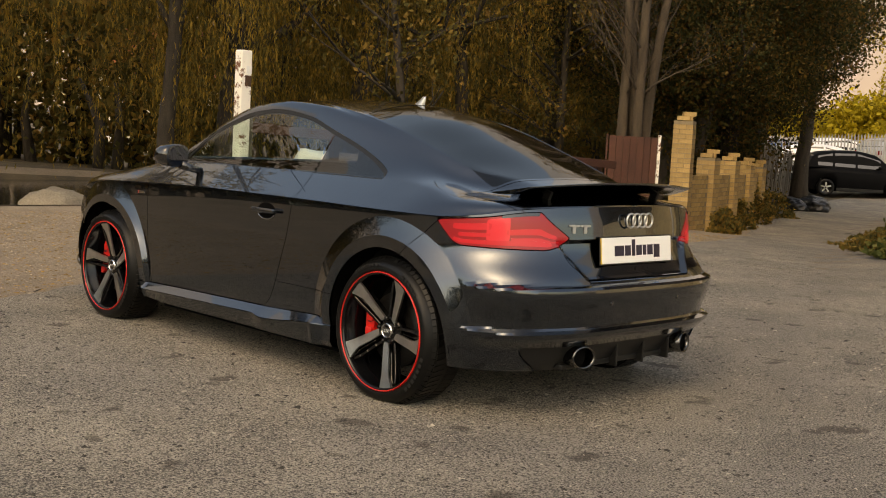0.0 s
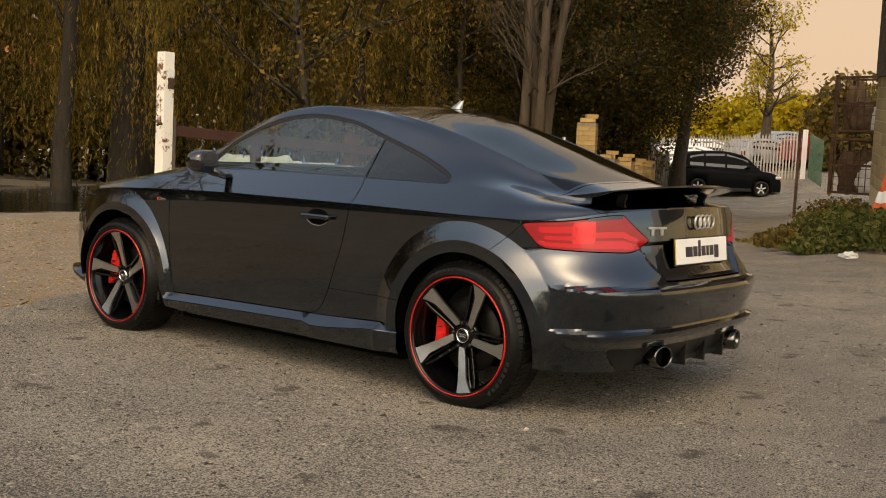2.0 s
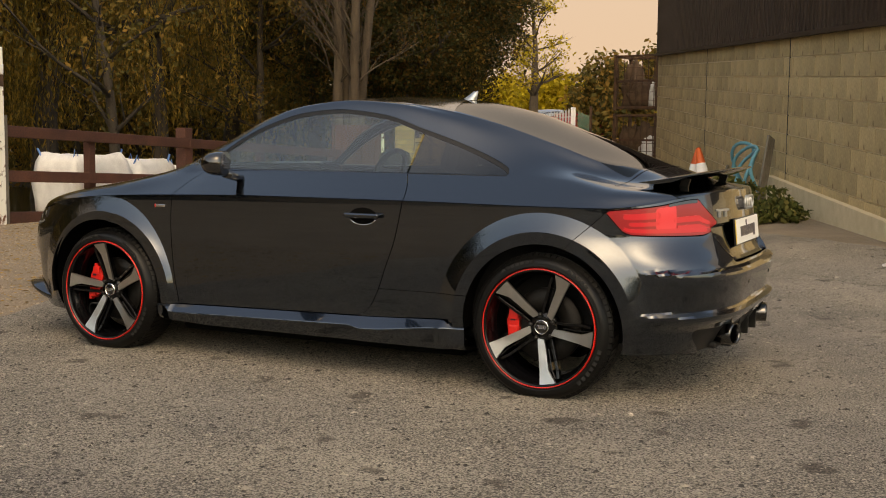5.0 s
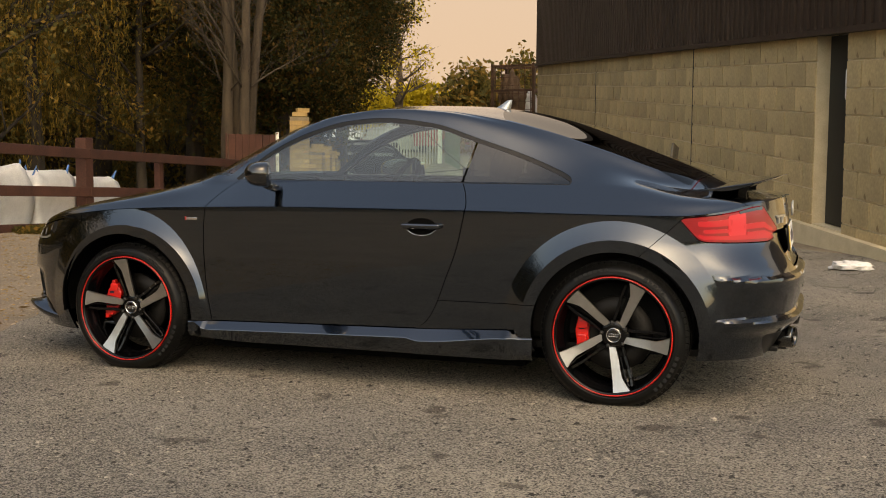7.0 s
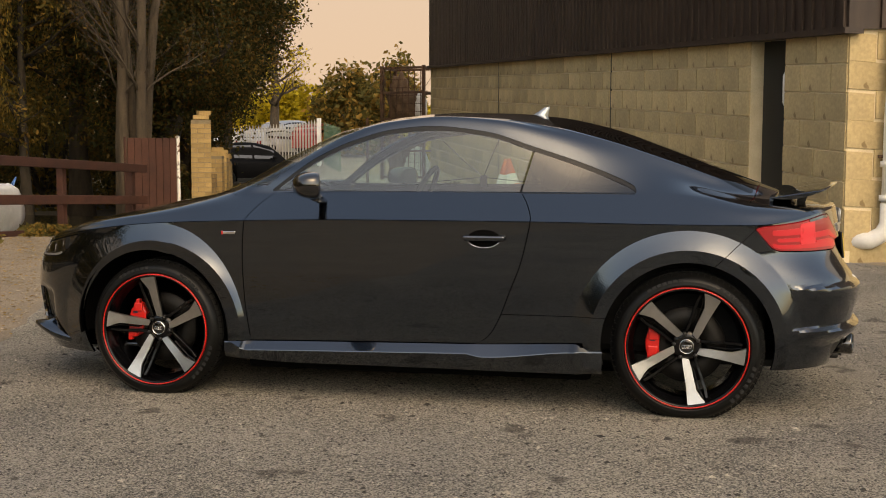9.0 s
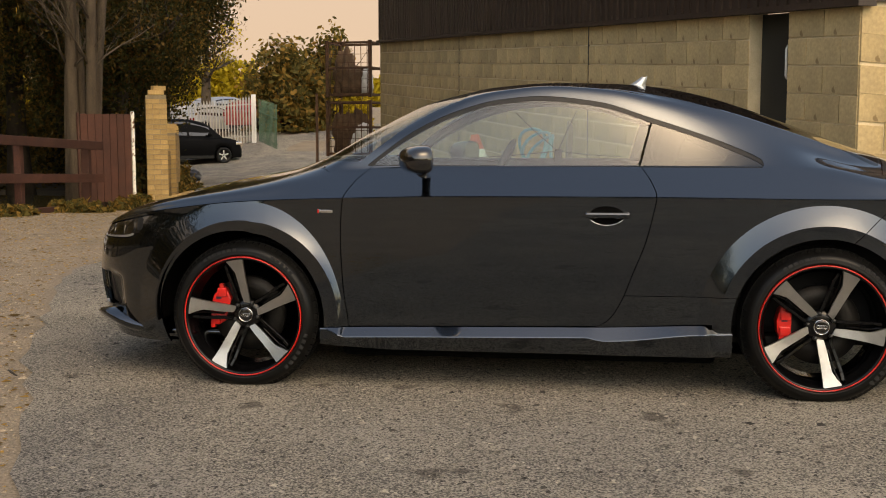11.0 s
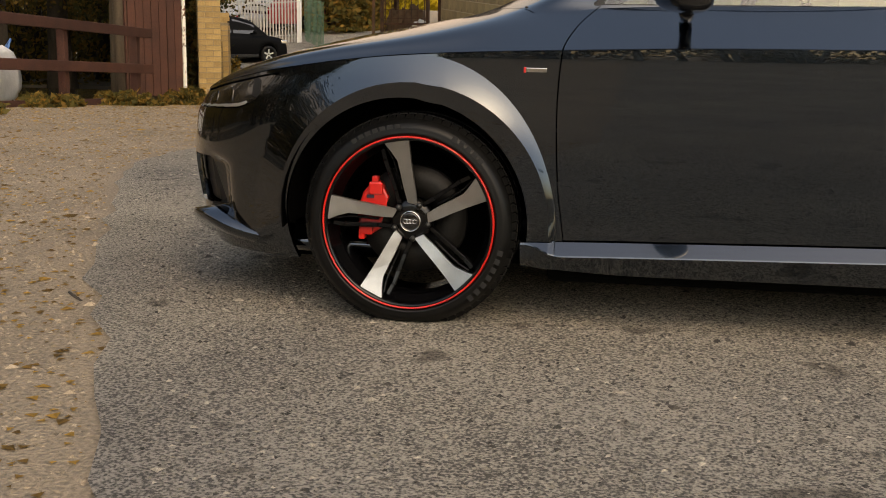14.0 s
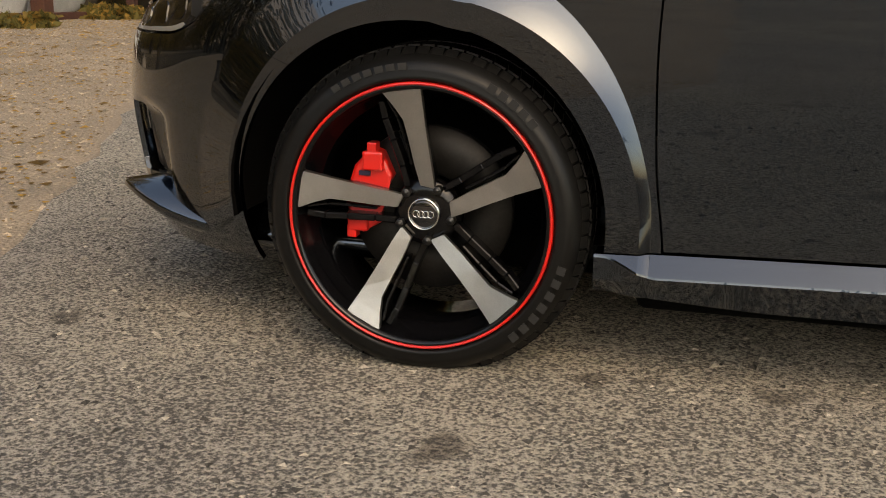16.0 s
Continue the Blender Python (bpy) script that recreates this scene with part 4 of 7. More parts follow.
    for y in ys:
        k = (y / 0.60) ** 2
        x0, x1 = 2.905 - 0.045 * k, 3.215 - 0.115 * k
        z0, z1 = 1.000 - 0.018 * k, 1.050 - 0.030 * k
        th = 0.020 * (1 - 0.6 * k ** 3)
        xs = np.linspace(0, 1, 9)
        up = [(x0 + (x1 - x0) * t, z0 + (z1 - z0) * (t ** 1.6) + th * math.sin(math.pi * t) * 0.5) for t in xs]
        dn = [(x0 + (x1 - x0) * t, z0 + (z1 - z0) * (t ** 1.6) - th * math.sin(math.pi * t) * 0.5 - 0.010 * math.sin(math.pi * t)) for t in xs[-2:0:-1]]
        rows_.append([bm.verts.new((x, y, z)) for x, z in up + dn])
    for a, b in zip(rows_, rows_[1:]):
        for k in range(len(a)):
            bm.faces.new((a[k], a[(k + 1) % len(a)], b[(k + 1) % len(a)], b[k])).smooth = True
    bm.faces.new(rows_[0])
    bm.faces.new(rows_[-1][::-1])
    bmesh.ops.recalc_face_normals(bm, faces=bm.faces)
    sp = part("spoiler", bm, M_PAINT, car, "raised dark grey tail spoiler")
    for y in (-0.40, 0.40):
        bm = plate_bm([(2.985, 0.930), (3.025, 0.927), (3.055, 1.008), (3.015, 1.005)], y - 0.009, y + 0.009)
        part("spoiler_strut", bm, M_SATIN_BLACK, sp, "black strut")
    # number plate
    px = 3.226
    lean = Matrix.Translation((px, 0, 0.750)) @ Matrix.Rotation(radians(-6), 4, "Y")
    plate = part("number_plate", box_bm(0.0, 0.010, -0.262, 0.262, -0.0575, 0.0575, 0.004, None, lean), M_PLATE, car, "white number plate with dark lettering as bars")
    bm = box_bm(-0.004, 0.006, -0.268, 0.268, -0.063, 0.063, 0.003, None, lean)
    part("plate_frame", bm, M_SATIN_BLACK, plate, "black plate backing")
    part("plate_edge", box_bm(-0.002, 0.0095, -0.2665, -0.2630, -0.0575, 0.0575, 0.001, None, lean), M_YELLOW, plate, "yellow edge of the plate")
    yy = -0.172
    for wd, hh, up in ((0.068, 0.046, 0), (0.042, 0.046, 0), (0.026, 0.074, 0.012), (0.042, 0.046, 0), (0.026, 0.046, 0), (0.042, 0.046, 0), (0.046, 0.060, -0.006)):
        bm = box_bm(0.009, 0.0112, yy, yy + wd, -0.022 + up - (hh - 0.04) / 2, 0.018 + up + (hh - 0.04) / 2, 0.0, None, lean)
        part("lettering_bar", bm, M_PLATE_DARK, plate, "dark lettering as a plain bar")
        yy += wd + 0.008
    # badges on the tailgate
    bm = bmesh.new()
    for k in range(4):
        cy = -0.066 + 0.044 * k
        tube_bm([(3.236, cy + 0.031 * math.cos(a), 0.882 + 0.031 * math.sin(a)) for a in [2 * math.pi * i / 28 for i in range(28)]], 0.0048, 8, bm, True)
    part("tail_badge", bm, M_SILVER, car, "bright badge of linked rings")
    bm = bmesh.new()
    for y in (-0.398, -0.338):
        m = Matrix.Translation((tail_x(y, 0.845) - 0.004, y, 0.845)) @ Matrix.Rotation(radians(-20), 4, "Z")
        box_bm(-0.002, 0.012, -0.025, 0.025, 0.009, 0.019, 0.001, bm, m)
        box_bm(-0.002, 0.012, -0.007, 0.007, -0.019, 0.012, 0.001, bm, m)
    part("tail_badge_bar", bm, M_SILVER, car, "bright badge as plain bars")
    # exhaust tips
    for y in (-0.38, 0.38):
        prof = [(0.048, 0.0), (0.054, -0.004), (0.057, 0.004), (0.057, 0.16), (0.047, 0.16), (0.046, 0.004)]
        bm = lathe_bm(prof, 36, None, True)
        bmesh.ops.scale(bm, vec=(1.12, 1, 0.88), verts=bm.verts)
        bmesh.ops.transform(bm, matrix=Matrix.Translation((3.268, y, 0.298)) @ Matrix.Rotation(radians(90 - (12 if y < 0 else -12)), 4, "Z"), verts=bm.verts)
        tip = part("exhaust_tip", bm, M_DARK_CHROME, car, "dark chrome exhaust tip")
        bm = lathe_bm([(0.046, 0.03), (0.0, 0.03)], 24)
        bmesh.ops.transform(bm, matrix=Matrix.Translation((3.268, y, 0.298)) @ Matrix.Rotation(radians(90), 4, "Z"), verts=bm.verts)
        part("pipe_mouth", bm, M_UNDER, tip, "black mouth of the pipe")
    bm = box_bm(3.02, 3.20, -0.45, 0.45, 0.235, 0.262, 0.008)
    for y in (-0.3, -0.1, 0.1, 0.3):
        box_bm(3.06, 3.235, y - 0.006, y + 0.006, 0.225, 0.33, 0.002, bm)
    part("diffuser_blade", bm, M_SATIN_BLACK, car, "satin black diffuser blades")
    # mirrors
    MX, MZ = 0.805, 1.032
    for s in (-1, 1):
        bm = bmesh.new()
        bmesh.ops.create_uvsphere(bm, u_segments=28, v_segments=18, radius=1)
        for v in bm.verts:
            c = v.co
            k = 1 - 0.18 * c.x
            sx = 0.075 if c.x < 0 else 0.050
            v.co = Vector((min(0.034, math.copysign(abs(c.x) ** 0.8, c.x) * sx * 1.12), s * math.copysign(abs(c.y) ** 0.72, c.y) * 0.112, math.copysign(abs(c.z) ** 0.72, c.z) * 0.062 * (1.0 + 0.12 * c.x)))
        bmesh.ops.transform(bm, matrix=pose(MX, s * 0.925, MZ, 0, 0, -s * 24), verts=bm.verts)
        for f in bm.faces:
            f.smooth = True
        mir = part("door_mirror", bm, M_GLOSS_BLACK, car, "gloss black door mirror")
        part("mirror_arm", tube_bm([(MX + 0.005, s * 0.75, 0.950), (MX + 0.004, s * 0.81, 0.962), (MX, s * 0.88, 0.985)], [0.020, 0.019, 0.026], 10), M_GLOSS_BLACK, mir)
        bm = plate_bm([(0.080 * math.cos(a), 0.050 * math.sin(a)) for a in [2 * math.pi * k / 24 for k in range(24)]], -0.003, 0.003)
        bmesh.ops.transform(bm, matrix=pose(MX, s * 0.925, MZ, 0, 0, -s * 24) @ Matrix.Translation((0.034, 0, 0)) @ Matrix.Rotation(radians(90), 4, "Z"), verts=bm.verts)
        part("mirror_glass", bm, M_MIRROR, mir, "mirror glass")
    # aerial fin
    bm = bmesh.new()
    rows_ = []
    for t in np.linspace(0, 1, 9):
        w = 0.010 * (1 - t) + 0.0015
        x0, x1 = 1.690 + 0.085 * t ** 0.7, 1.790 + 0.012 * t
        rows_.append([bm.verts.new(p) for p in ((x0, 0, 1.372 + 0.048 * t), ((x0 + x1) / 2, -w, 1.368 + 0.050 * t), (x1, 0, 1.352 + 0.070 * t), ((x0 + x1) / 2, w, 1.368 + 0.050 * t))])
    for a, b in zip(rows_, rows_[1:]):
        for k in range(4):
            bm.faces.new((a[k], a[(k + 1) % 4], b[(k + 1) % 4], b[k])).smooth = True
    bm.faces.new(rows_[-1])
    part("aerial_fin", bm, M_SILVER, car, "silver shark-fin aerial")
    # cabin
    bm = box_bm(0.3, 2.9, -0.74, 0.74, 0.24, 0.27)
    part("cabin_floor", bm, M_CABIN, car, "black carpet")
    bm = box_bm(0.35, 0.80, -0.66, 0.66, 0.60, 0.950, 0.06)
    part("dashboard", bm, M_CABIN, car, "black dashboard")
    bm = box_bm(1.95, 2.85, -0.70, 0.70, 0.27, 0.86, 0.04)
    part("rear_bulkhead", bm, M_CABIN, car, "black luggage cover")
    for s in (-1, 1):
        bm = box_bm(0.5, 2.0, s * 0.70 - 0.03, s * 0.70 + 0.03, 0.3, 0.955, 0.02)
        part("door_card", bm, M_CABIN, car, "black inner door trim")
        bm = box_bm(1.18, 1.68, s * 0.37 - 0.25, s * 0.37 + 0.25, 0.40, 0.58, 0.05)
        box_bm(-0.09, 0.09, -0.24, 0.24, 0.0, 0.52, 0.06, bm, Matrix.Translation((1.70, s * 0.37, 0.50)) @ Matrix.Rotation(radians(20), 4, "Y"))
        box_bm(-0.06, 0.06, -0.13, 0.13, 0.52, 0.72, 0.05, bm, Matrix.Translation((1.70, s * 0.37, 0.50)) @ Matrix.Rotation(radians(17), 4, "Y"))
        part("seat", bm, M_CABIN, car, "black bucket seat with headrest")
    bm = tube_bm([(1.04 + 0.08 * math.sin(a), 0.37 + 0.180 * math.cos(a), 0.93 + 0.165 * math.sin(a)) for a in [2 * math.pi * k / 36 for k in range(36)]], 0.016, 8, None, True)
    box_bm(1.00, 1.05, 0.30, 0.44, 0.88, 0.97, 0.02, bm)
    tube_bm([(1.03, 0.20, 0.93), (1.02, 0.54, 0.93)], 0.018, 6, bm)
    part("steering_wheel", bm, M_CABIN, car, "black steering wheel")
    # small black box with thin wires inside the far window
    mount = part("cable_box", box_bm(1.33, 1.37, 0.635, 0.660, 0.975, 1.05, 0.006), M_UNDER, car, "black box with thin wires at the far window")
    for end in ((1.12, 0.585, 1.25), (1.45, 0.585, 1.26), (0.86, 0.65, 1.00), (1.70, 0.65, 1.01)):
        part("wire", tube_bm([(1.35, 0.645, 1.04), tuple((a + b) / 2 - 0.004 for a, b in zip((1.35, 0.645, 1.04), end)), end], 0.0022, 5), M_UNDER, mount)
    # parking sensors in the rear bumper
    for y in (-0.55, -0.25, 0.25, 0.55):
        bm = lathe_bm([(0.0, -0.003), (0.010, -0.002), (0.0115, 0.004)], 16)
        bmesh.ops.transform(bm, matrix=Matrix.Translation((tail_x(y, 0.53) + 0.016, y, 0.53)) @ Matrix.Rotation(radians(90 + 25 * y), 4, "Z"), verts=bm.verts)
        part("parking_sensor", bm, M_GLOSS_BLACK, rb, "round parking sensor")
    return car


car = build_car()


# ---- ground ----
def interp(v, *pts):
    return np.interp(v, [p[0] for p in pts], [p[1] for p in pts])


WALL_P, WALL_D, WALL_N = (3.294, 7.584), (-0.383, 0.924), (-0.924, -0.383)


def wall_sd(x, y):
    """Along the building's long wall from its door, and out in front of it."""
    dx, dy = x - WALL_P[0], y - WALL_P[1]
    return dx * WALL_D[0] + dy * WALL_D[1], dx * WALL_N[0] + dy * WALL_N[1]


def ground_z(x, y):
    x, y = np.asarray(x, float), np.asarray(y, float)
    z = 0.013 + interp(y, (-30, 0.0), (6, 0.0), (10, -0.12), (15, -0.38), (19, -0.62), (25, -0.60), (38.4, -0.66), (44.3, -0.49), (49, 0.09), (54.8, 0.85), (71, 2.1), (130, 3.8), (400, 9.0), (1500, 40.0))
    # pond on the far side of the rails
    k = np.clip((-8.6 - x) / 1.6, 0, 1) * np.clip((x + 21) / 3, 0, 1) * np.clip((17.5 - y) / 3, 0, 1) * np.clip((y + 30) / 5, 0, 1)
    z = z - 0.75 * k * k * (3 - 2 * k)
    # bank in front of the building
    s, d = wall_sd(x, y)
    b = np.clip((3.0 - d) / 2.6, 0, 1) * np.clip((d + 14) / 2, 0, 1)
    rise = interp(s, (-12, 0.05), (-2, 0.10), (0, 0.16), (6, 0.42), (12, 0.62), (20, 0.80), (24, 0.6), (30, 0.2))
    return z + b * b * (3 - 2 * b) * rise


def sheet(name, xs, ys, z_of, mat, label, rules=(), lift=0.0, category="ground"):
    surf = lambda u, v: (u, v, z_of(u, v) + lift)
    v, f = patch(surf, xs, ys, rules)
    me = bpy.data.meshes.new(name)
    me.from_pydata(v, [], f)
    me.materials.append(mat)
    for p in me.polygons:
        p.use_smooth = True
    if len(me.polygons) and me.polygons[0].normal.z < 0:
        me.flip_normals()
    return tagged(new(name, me), label, category, kind="structure")


axis = lambda lo, hi: np.unique(np.concatenate([np.arange(lo, hi, 0.5), -np.geomspace(-lo, 1500, 26) if lo < 0 else [], np.geomspace(hi, 1500, 26)]))
gx, gy = axis(-26.0, 14.0), axis(-12.0, 46.0)
tar_left = lambda y: interp(y, (-40, 0.8), (-4, 0.5), (-2.4, -0.29), (-1.79, -0.58), (-1.11, -0.85), (-0.4, -1.25), (0.2, -1.50), (2.2, -2.45), (3.0, -2.68), (6.0, -2.6), (8.6, -2.3), (11.2, -3.3), (16.2, -5.6), (21, -8.4), (26, -10.6), (36, -15.0), (60, -22))
tar_right = lambda y: interp(y, (-40, 30), (4.5, 30), (5.2, 4.6), (7.3, 2.6), (8.8, 1.1), (10.5, 0.0), (16, -2.4), (22, -5.0), (30, -5.5), (60, -8))


def ragged(x, y, size=0.10):
    return size * (np.sin(x * 5.1 + y * 3.3) + np.sin(y * 9.7 - x * 2.1) * 0.6 + np.sin(y * 23 + x * 17) * 0.3)

ground = sheet("ground", gx, gy, ground_z, M_GRAVEL, "pale trodden earth and gravel yard with scattered leaves")
tarmac = sheet("pavement", np.unique(np.concatenate([np.arange(-18, 8, 0.25), np.arange(8, 31, 1.0)])), np.unique(np.concatenate([np.arange(-3, 12, 0.25), np.arange(-40, -3, 1.0), np.arange(12, 61, 0.5)])), ground_z, M_TARMAC,
               "worn grey-brown tarmac yard with stones and stains",
               (lambda x, y, z: tar_left(y) + ragged(x, y, 0.05) - x, lambda x, y, z: x - tar_right(y) - ragged(x, y, 0.07)), 0.006, "pavement")
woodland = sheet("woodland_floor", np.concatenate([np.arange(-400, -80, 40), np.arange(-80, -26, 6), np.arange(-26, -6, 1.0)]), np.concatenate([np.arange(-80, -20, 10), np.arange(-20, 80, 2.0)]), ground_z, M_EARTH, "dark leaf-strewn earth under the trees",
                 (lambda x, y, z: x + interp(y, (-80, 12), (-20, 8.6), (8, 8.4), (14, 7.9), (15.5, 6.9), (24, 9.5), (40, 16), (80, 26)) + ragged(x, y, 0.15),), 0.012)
bm = bmesh.new()
bm.faces.new([bm.verts.new(p) for p in ((-22, -32, -0.30), (-8.4, -32, -0.30), (-8.4, 18, -0.30), (-22, 18, -0.30))])
me = bpy.data.meshes.new("water")
bm.to_mesh(me)
me.materials.append(M_WATER)
tagged(new("water", me), "dark still pond water beyond the rails", "water", kind="structure")

# ---- the building ----
CLAD0, RISE, COURSE, BLOCK_L = 2.50, 0.057, 0.285, 0.60


def wall_pt(s, d, z):
    return Vector((WALL_P[0] + WALL_D[0] * s + WALL_N[0] * d, WALL_P[1] + WALL_D[1] * s + WALL_N[1] * d, z))


def wall_box(bm, s0, s1, d0, d1, z0, z1, sheared=True):
    """A block in the wall's own directions; its courses rise along the wall."""
    vs = [bm.verts.new(wall_pt(s, d, z + (RISE * s if sheared else 0))) for s in (s0, s1) for d in (d0, d1) for z in (z0, z1)]
    for q in ((0, 1, 3, 2), (4, 6, 7, 5), (0, 4, 5, 1), (2, 3, 7, 6), (0, 2, 6, 4), (1, 5, 7, 3)):
        bm.faces.new([vs[i] for i in q])
    bmesh.ops.recalc_face_normals(bm, faces=bm.faces)
    return bm


building = tagged(new("farm_building"), "long block-walled shed with dark brown metal cladding above", "building", kind="structure")
S0, S1, DOOR0, DOOR1, WTOP = -2.05, 20.1, -0.80, 0.0, CLAD0
bm = wall_box(bmesh.new(), DOOR1, S1, -0.24, -0.012, -1.6, WTOP)
wall_box(bm, S0, DOOR0, -0.24, -0.012, -1.6, WTOP)
wall_box(bm, DOOR0, DOOR1, -0.24, -0.012, -1.6, 0.36)
wall_box(bm, S0, S0 + 0.2, -12, -0.24, -1.6, WTOP)
wall_box(bm, S1 - 0.2, S1, -12, -0.24, -1.6, WTOP)
wall_box(bm, S0, S1, -12.2, -12, -1.6, WTOP)
part("wall_mortar", bm, M_MORTAR, building, "pale mortar behind the blocks")
bm = wall_box(bmesh.new(), S0 - 0.05, S1 + 0.05, -0.20, 0.03, CLAD0, CLAD0 + 3.4)
wall_box(bm, S0 - 0.05, S0 + 0.03, -12.1, -0.2, CLAD0, CLAD0 + 3.4)
wall_box(bm, S1 - 0.03, S1 + 0.05, -12.1, -0.2, CLAD0, CLAD0 + 3.4)
clad = part("cladding", bm, M_CLAD, building, "dark brown corrugated cladding")
s = S0
while s < S1:
    part("cladding_rib", wall_box(bmesh.new(), s, s + 0.07, 0.03, 0.062, CLAD0 + 0.01, CLAD0 + 3.4), M_CLAD, clad)
    s += 0.20
d = -0.3
while d > -12:
    part("cladding_rib", wall_box(bmesh.new(), S0 - 0.08, S0 - 0.05, d - 0.07, d, CLAD0 + 0.01, CLAD0 + 3.4), M_CLAD, clad)
    d -= 0.20
part("drip_edge", wall_box(bmesh.new(), S0 - 0.10, S1 + 0.06, -0.1, 0.10, CLAD0 - 0.05, CLAD0 + 0.012), M_CLAD, building, "dark drip flashing")
part("roof", wall_box(bmesh.new(), S0 - 0.3, S1 + 0.3, -12.3, 0.25, CLAD0 + 3.4, CLAD0 + 3.6), M_CLAD, building)
door = part("door", wall_box(bmesh.new(), DOOR0 + 0.01, DOOR1 - 0.03, -0.20, -0.15, 0.37, WTOP - 0.05), M_DARK_DOOR, building, "dark green steel door with a pull handle")
hx = [wall_pt(DOOR0 + 0.10, d, z) for d, z in ((-0.15, 2.05), (-0.06, 2.05), (-0.05, 2.02), (-0.05, 1.74), (-0.06, 1.71), (-0.15, 1.71))]
part("pull_handle", tube_bm(hx, 0.014, 8), M_WHITE, door, "white pull handle")
part("plinth", wall_box(bmesh.new(), S0 - 0.06, 5.5, -0.05, 0.10, -1.2, 0.35, True), M_MORTAR, building, "rough concrete plinth")
for sj in (4.72, 11.95):
    part("movement_joint", wall_box(bmesh.new(), sj - 0.012, sj + 0.012, -0.01, 0.006, -0.4, CLAD0 - 0.05), M_SATIN_BLACK, building, "dark movement joint")


# ---- trees ----
def leaves_part(name, centres, size, mat, parent, rng, droop=0.0, long=1.6):
    """A crown: one small quad for each centre, turned at random."""
    n = len(centres)
    c = np.asarray(centres, float)
    a = rng.normal(size=(n, 3))
    a[:, 2] -= droop
    a /= np.linalg.norm(a, axis=1)[:, None]
    b = np.cross(a, rng.normal(size=(n, 3)))
    b /= np.linalg.norm(b, axis=1)[:, None] + 1e-9
    s = size * rng.uniform(0.6, 1.4, n)[:, None]
    a, b = a * s * long * 0.5, b * s * 0.5
    v = np.stack([c - a, c + b * 0.9, c + a, c - b * 0.9], 1).reshape(-1, 3)
    me = bpy.data.meshes.new(name)
    me.vertices.add(4 * n)
    me.vertices.foreach_set("co", v.ravel())
    me.loops.add(4 * n)
    me.loops.foreach_set("vertex_index", np.arange(4 * n))
    me.polygons.add(n)
    me.polygons.foreach_set("loop_start", np.arange(0, 4 * n, 4))
    me.update(calc_edges=True)
    me.materials.append(mat)
    ob = new(name, me)
    ob.parent = parent
    return ob


def limb(bm, start, way, length, radius, depth, rng, tips, bend=0.25, fork=3, sides=7, rise=0.15):
    """A tapering, wandering branch with side branches; the ends of the finest are kept as tips."""
    n = max(4, int(length / 0.5))
    p, d = Vector(start), Vector(way).normalized()
    pts, rad = [p.copy()], [radius]
    for i in range(n):
        d = (d + Vector(rng.normal(size=3)) * bend * 0.35 + Vector((0, 0, rise * 0.2))).normalized()
        p = p + d * (length / n)
        pts.append(p.copy())
        rad.append(radius * (1 - 0.72 * (i + 1) / n))
        if depth <= 1:
            tips.append(tuple(p))
    tube_bm(pts, rad, sides if depth > 1 else 4, bm)
    if depth > 0:
        for k in range(fork):
            i = int(n * (0.35 + 0.6 * (k + rng.uniform()) / fork))
            i = min(i, n - 1)
            side = Vector(rng.normal(size=3))
            side.z = abs(side.z) * 0.5
            nd = ((pts[i + 1] - pts[i]).normalized() * 0.9 + side.normalized() * 0.9)
            limb(bm, pts[i], nd, length * rng.uniform(0.45, 0.7), rad[i] * 0.6, depth - 1, rng, tips, bend, fork, sides, rise)


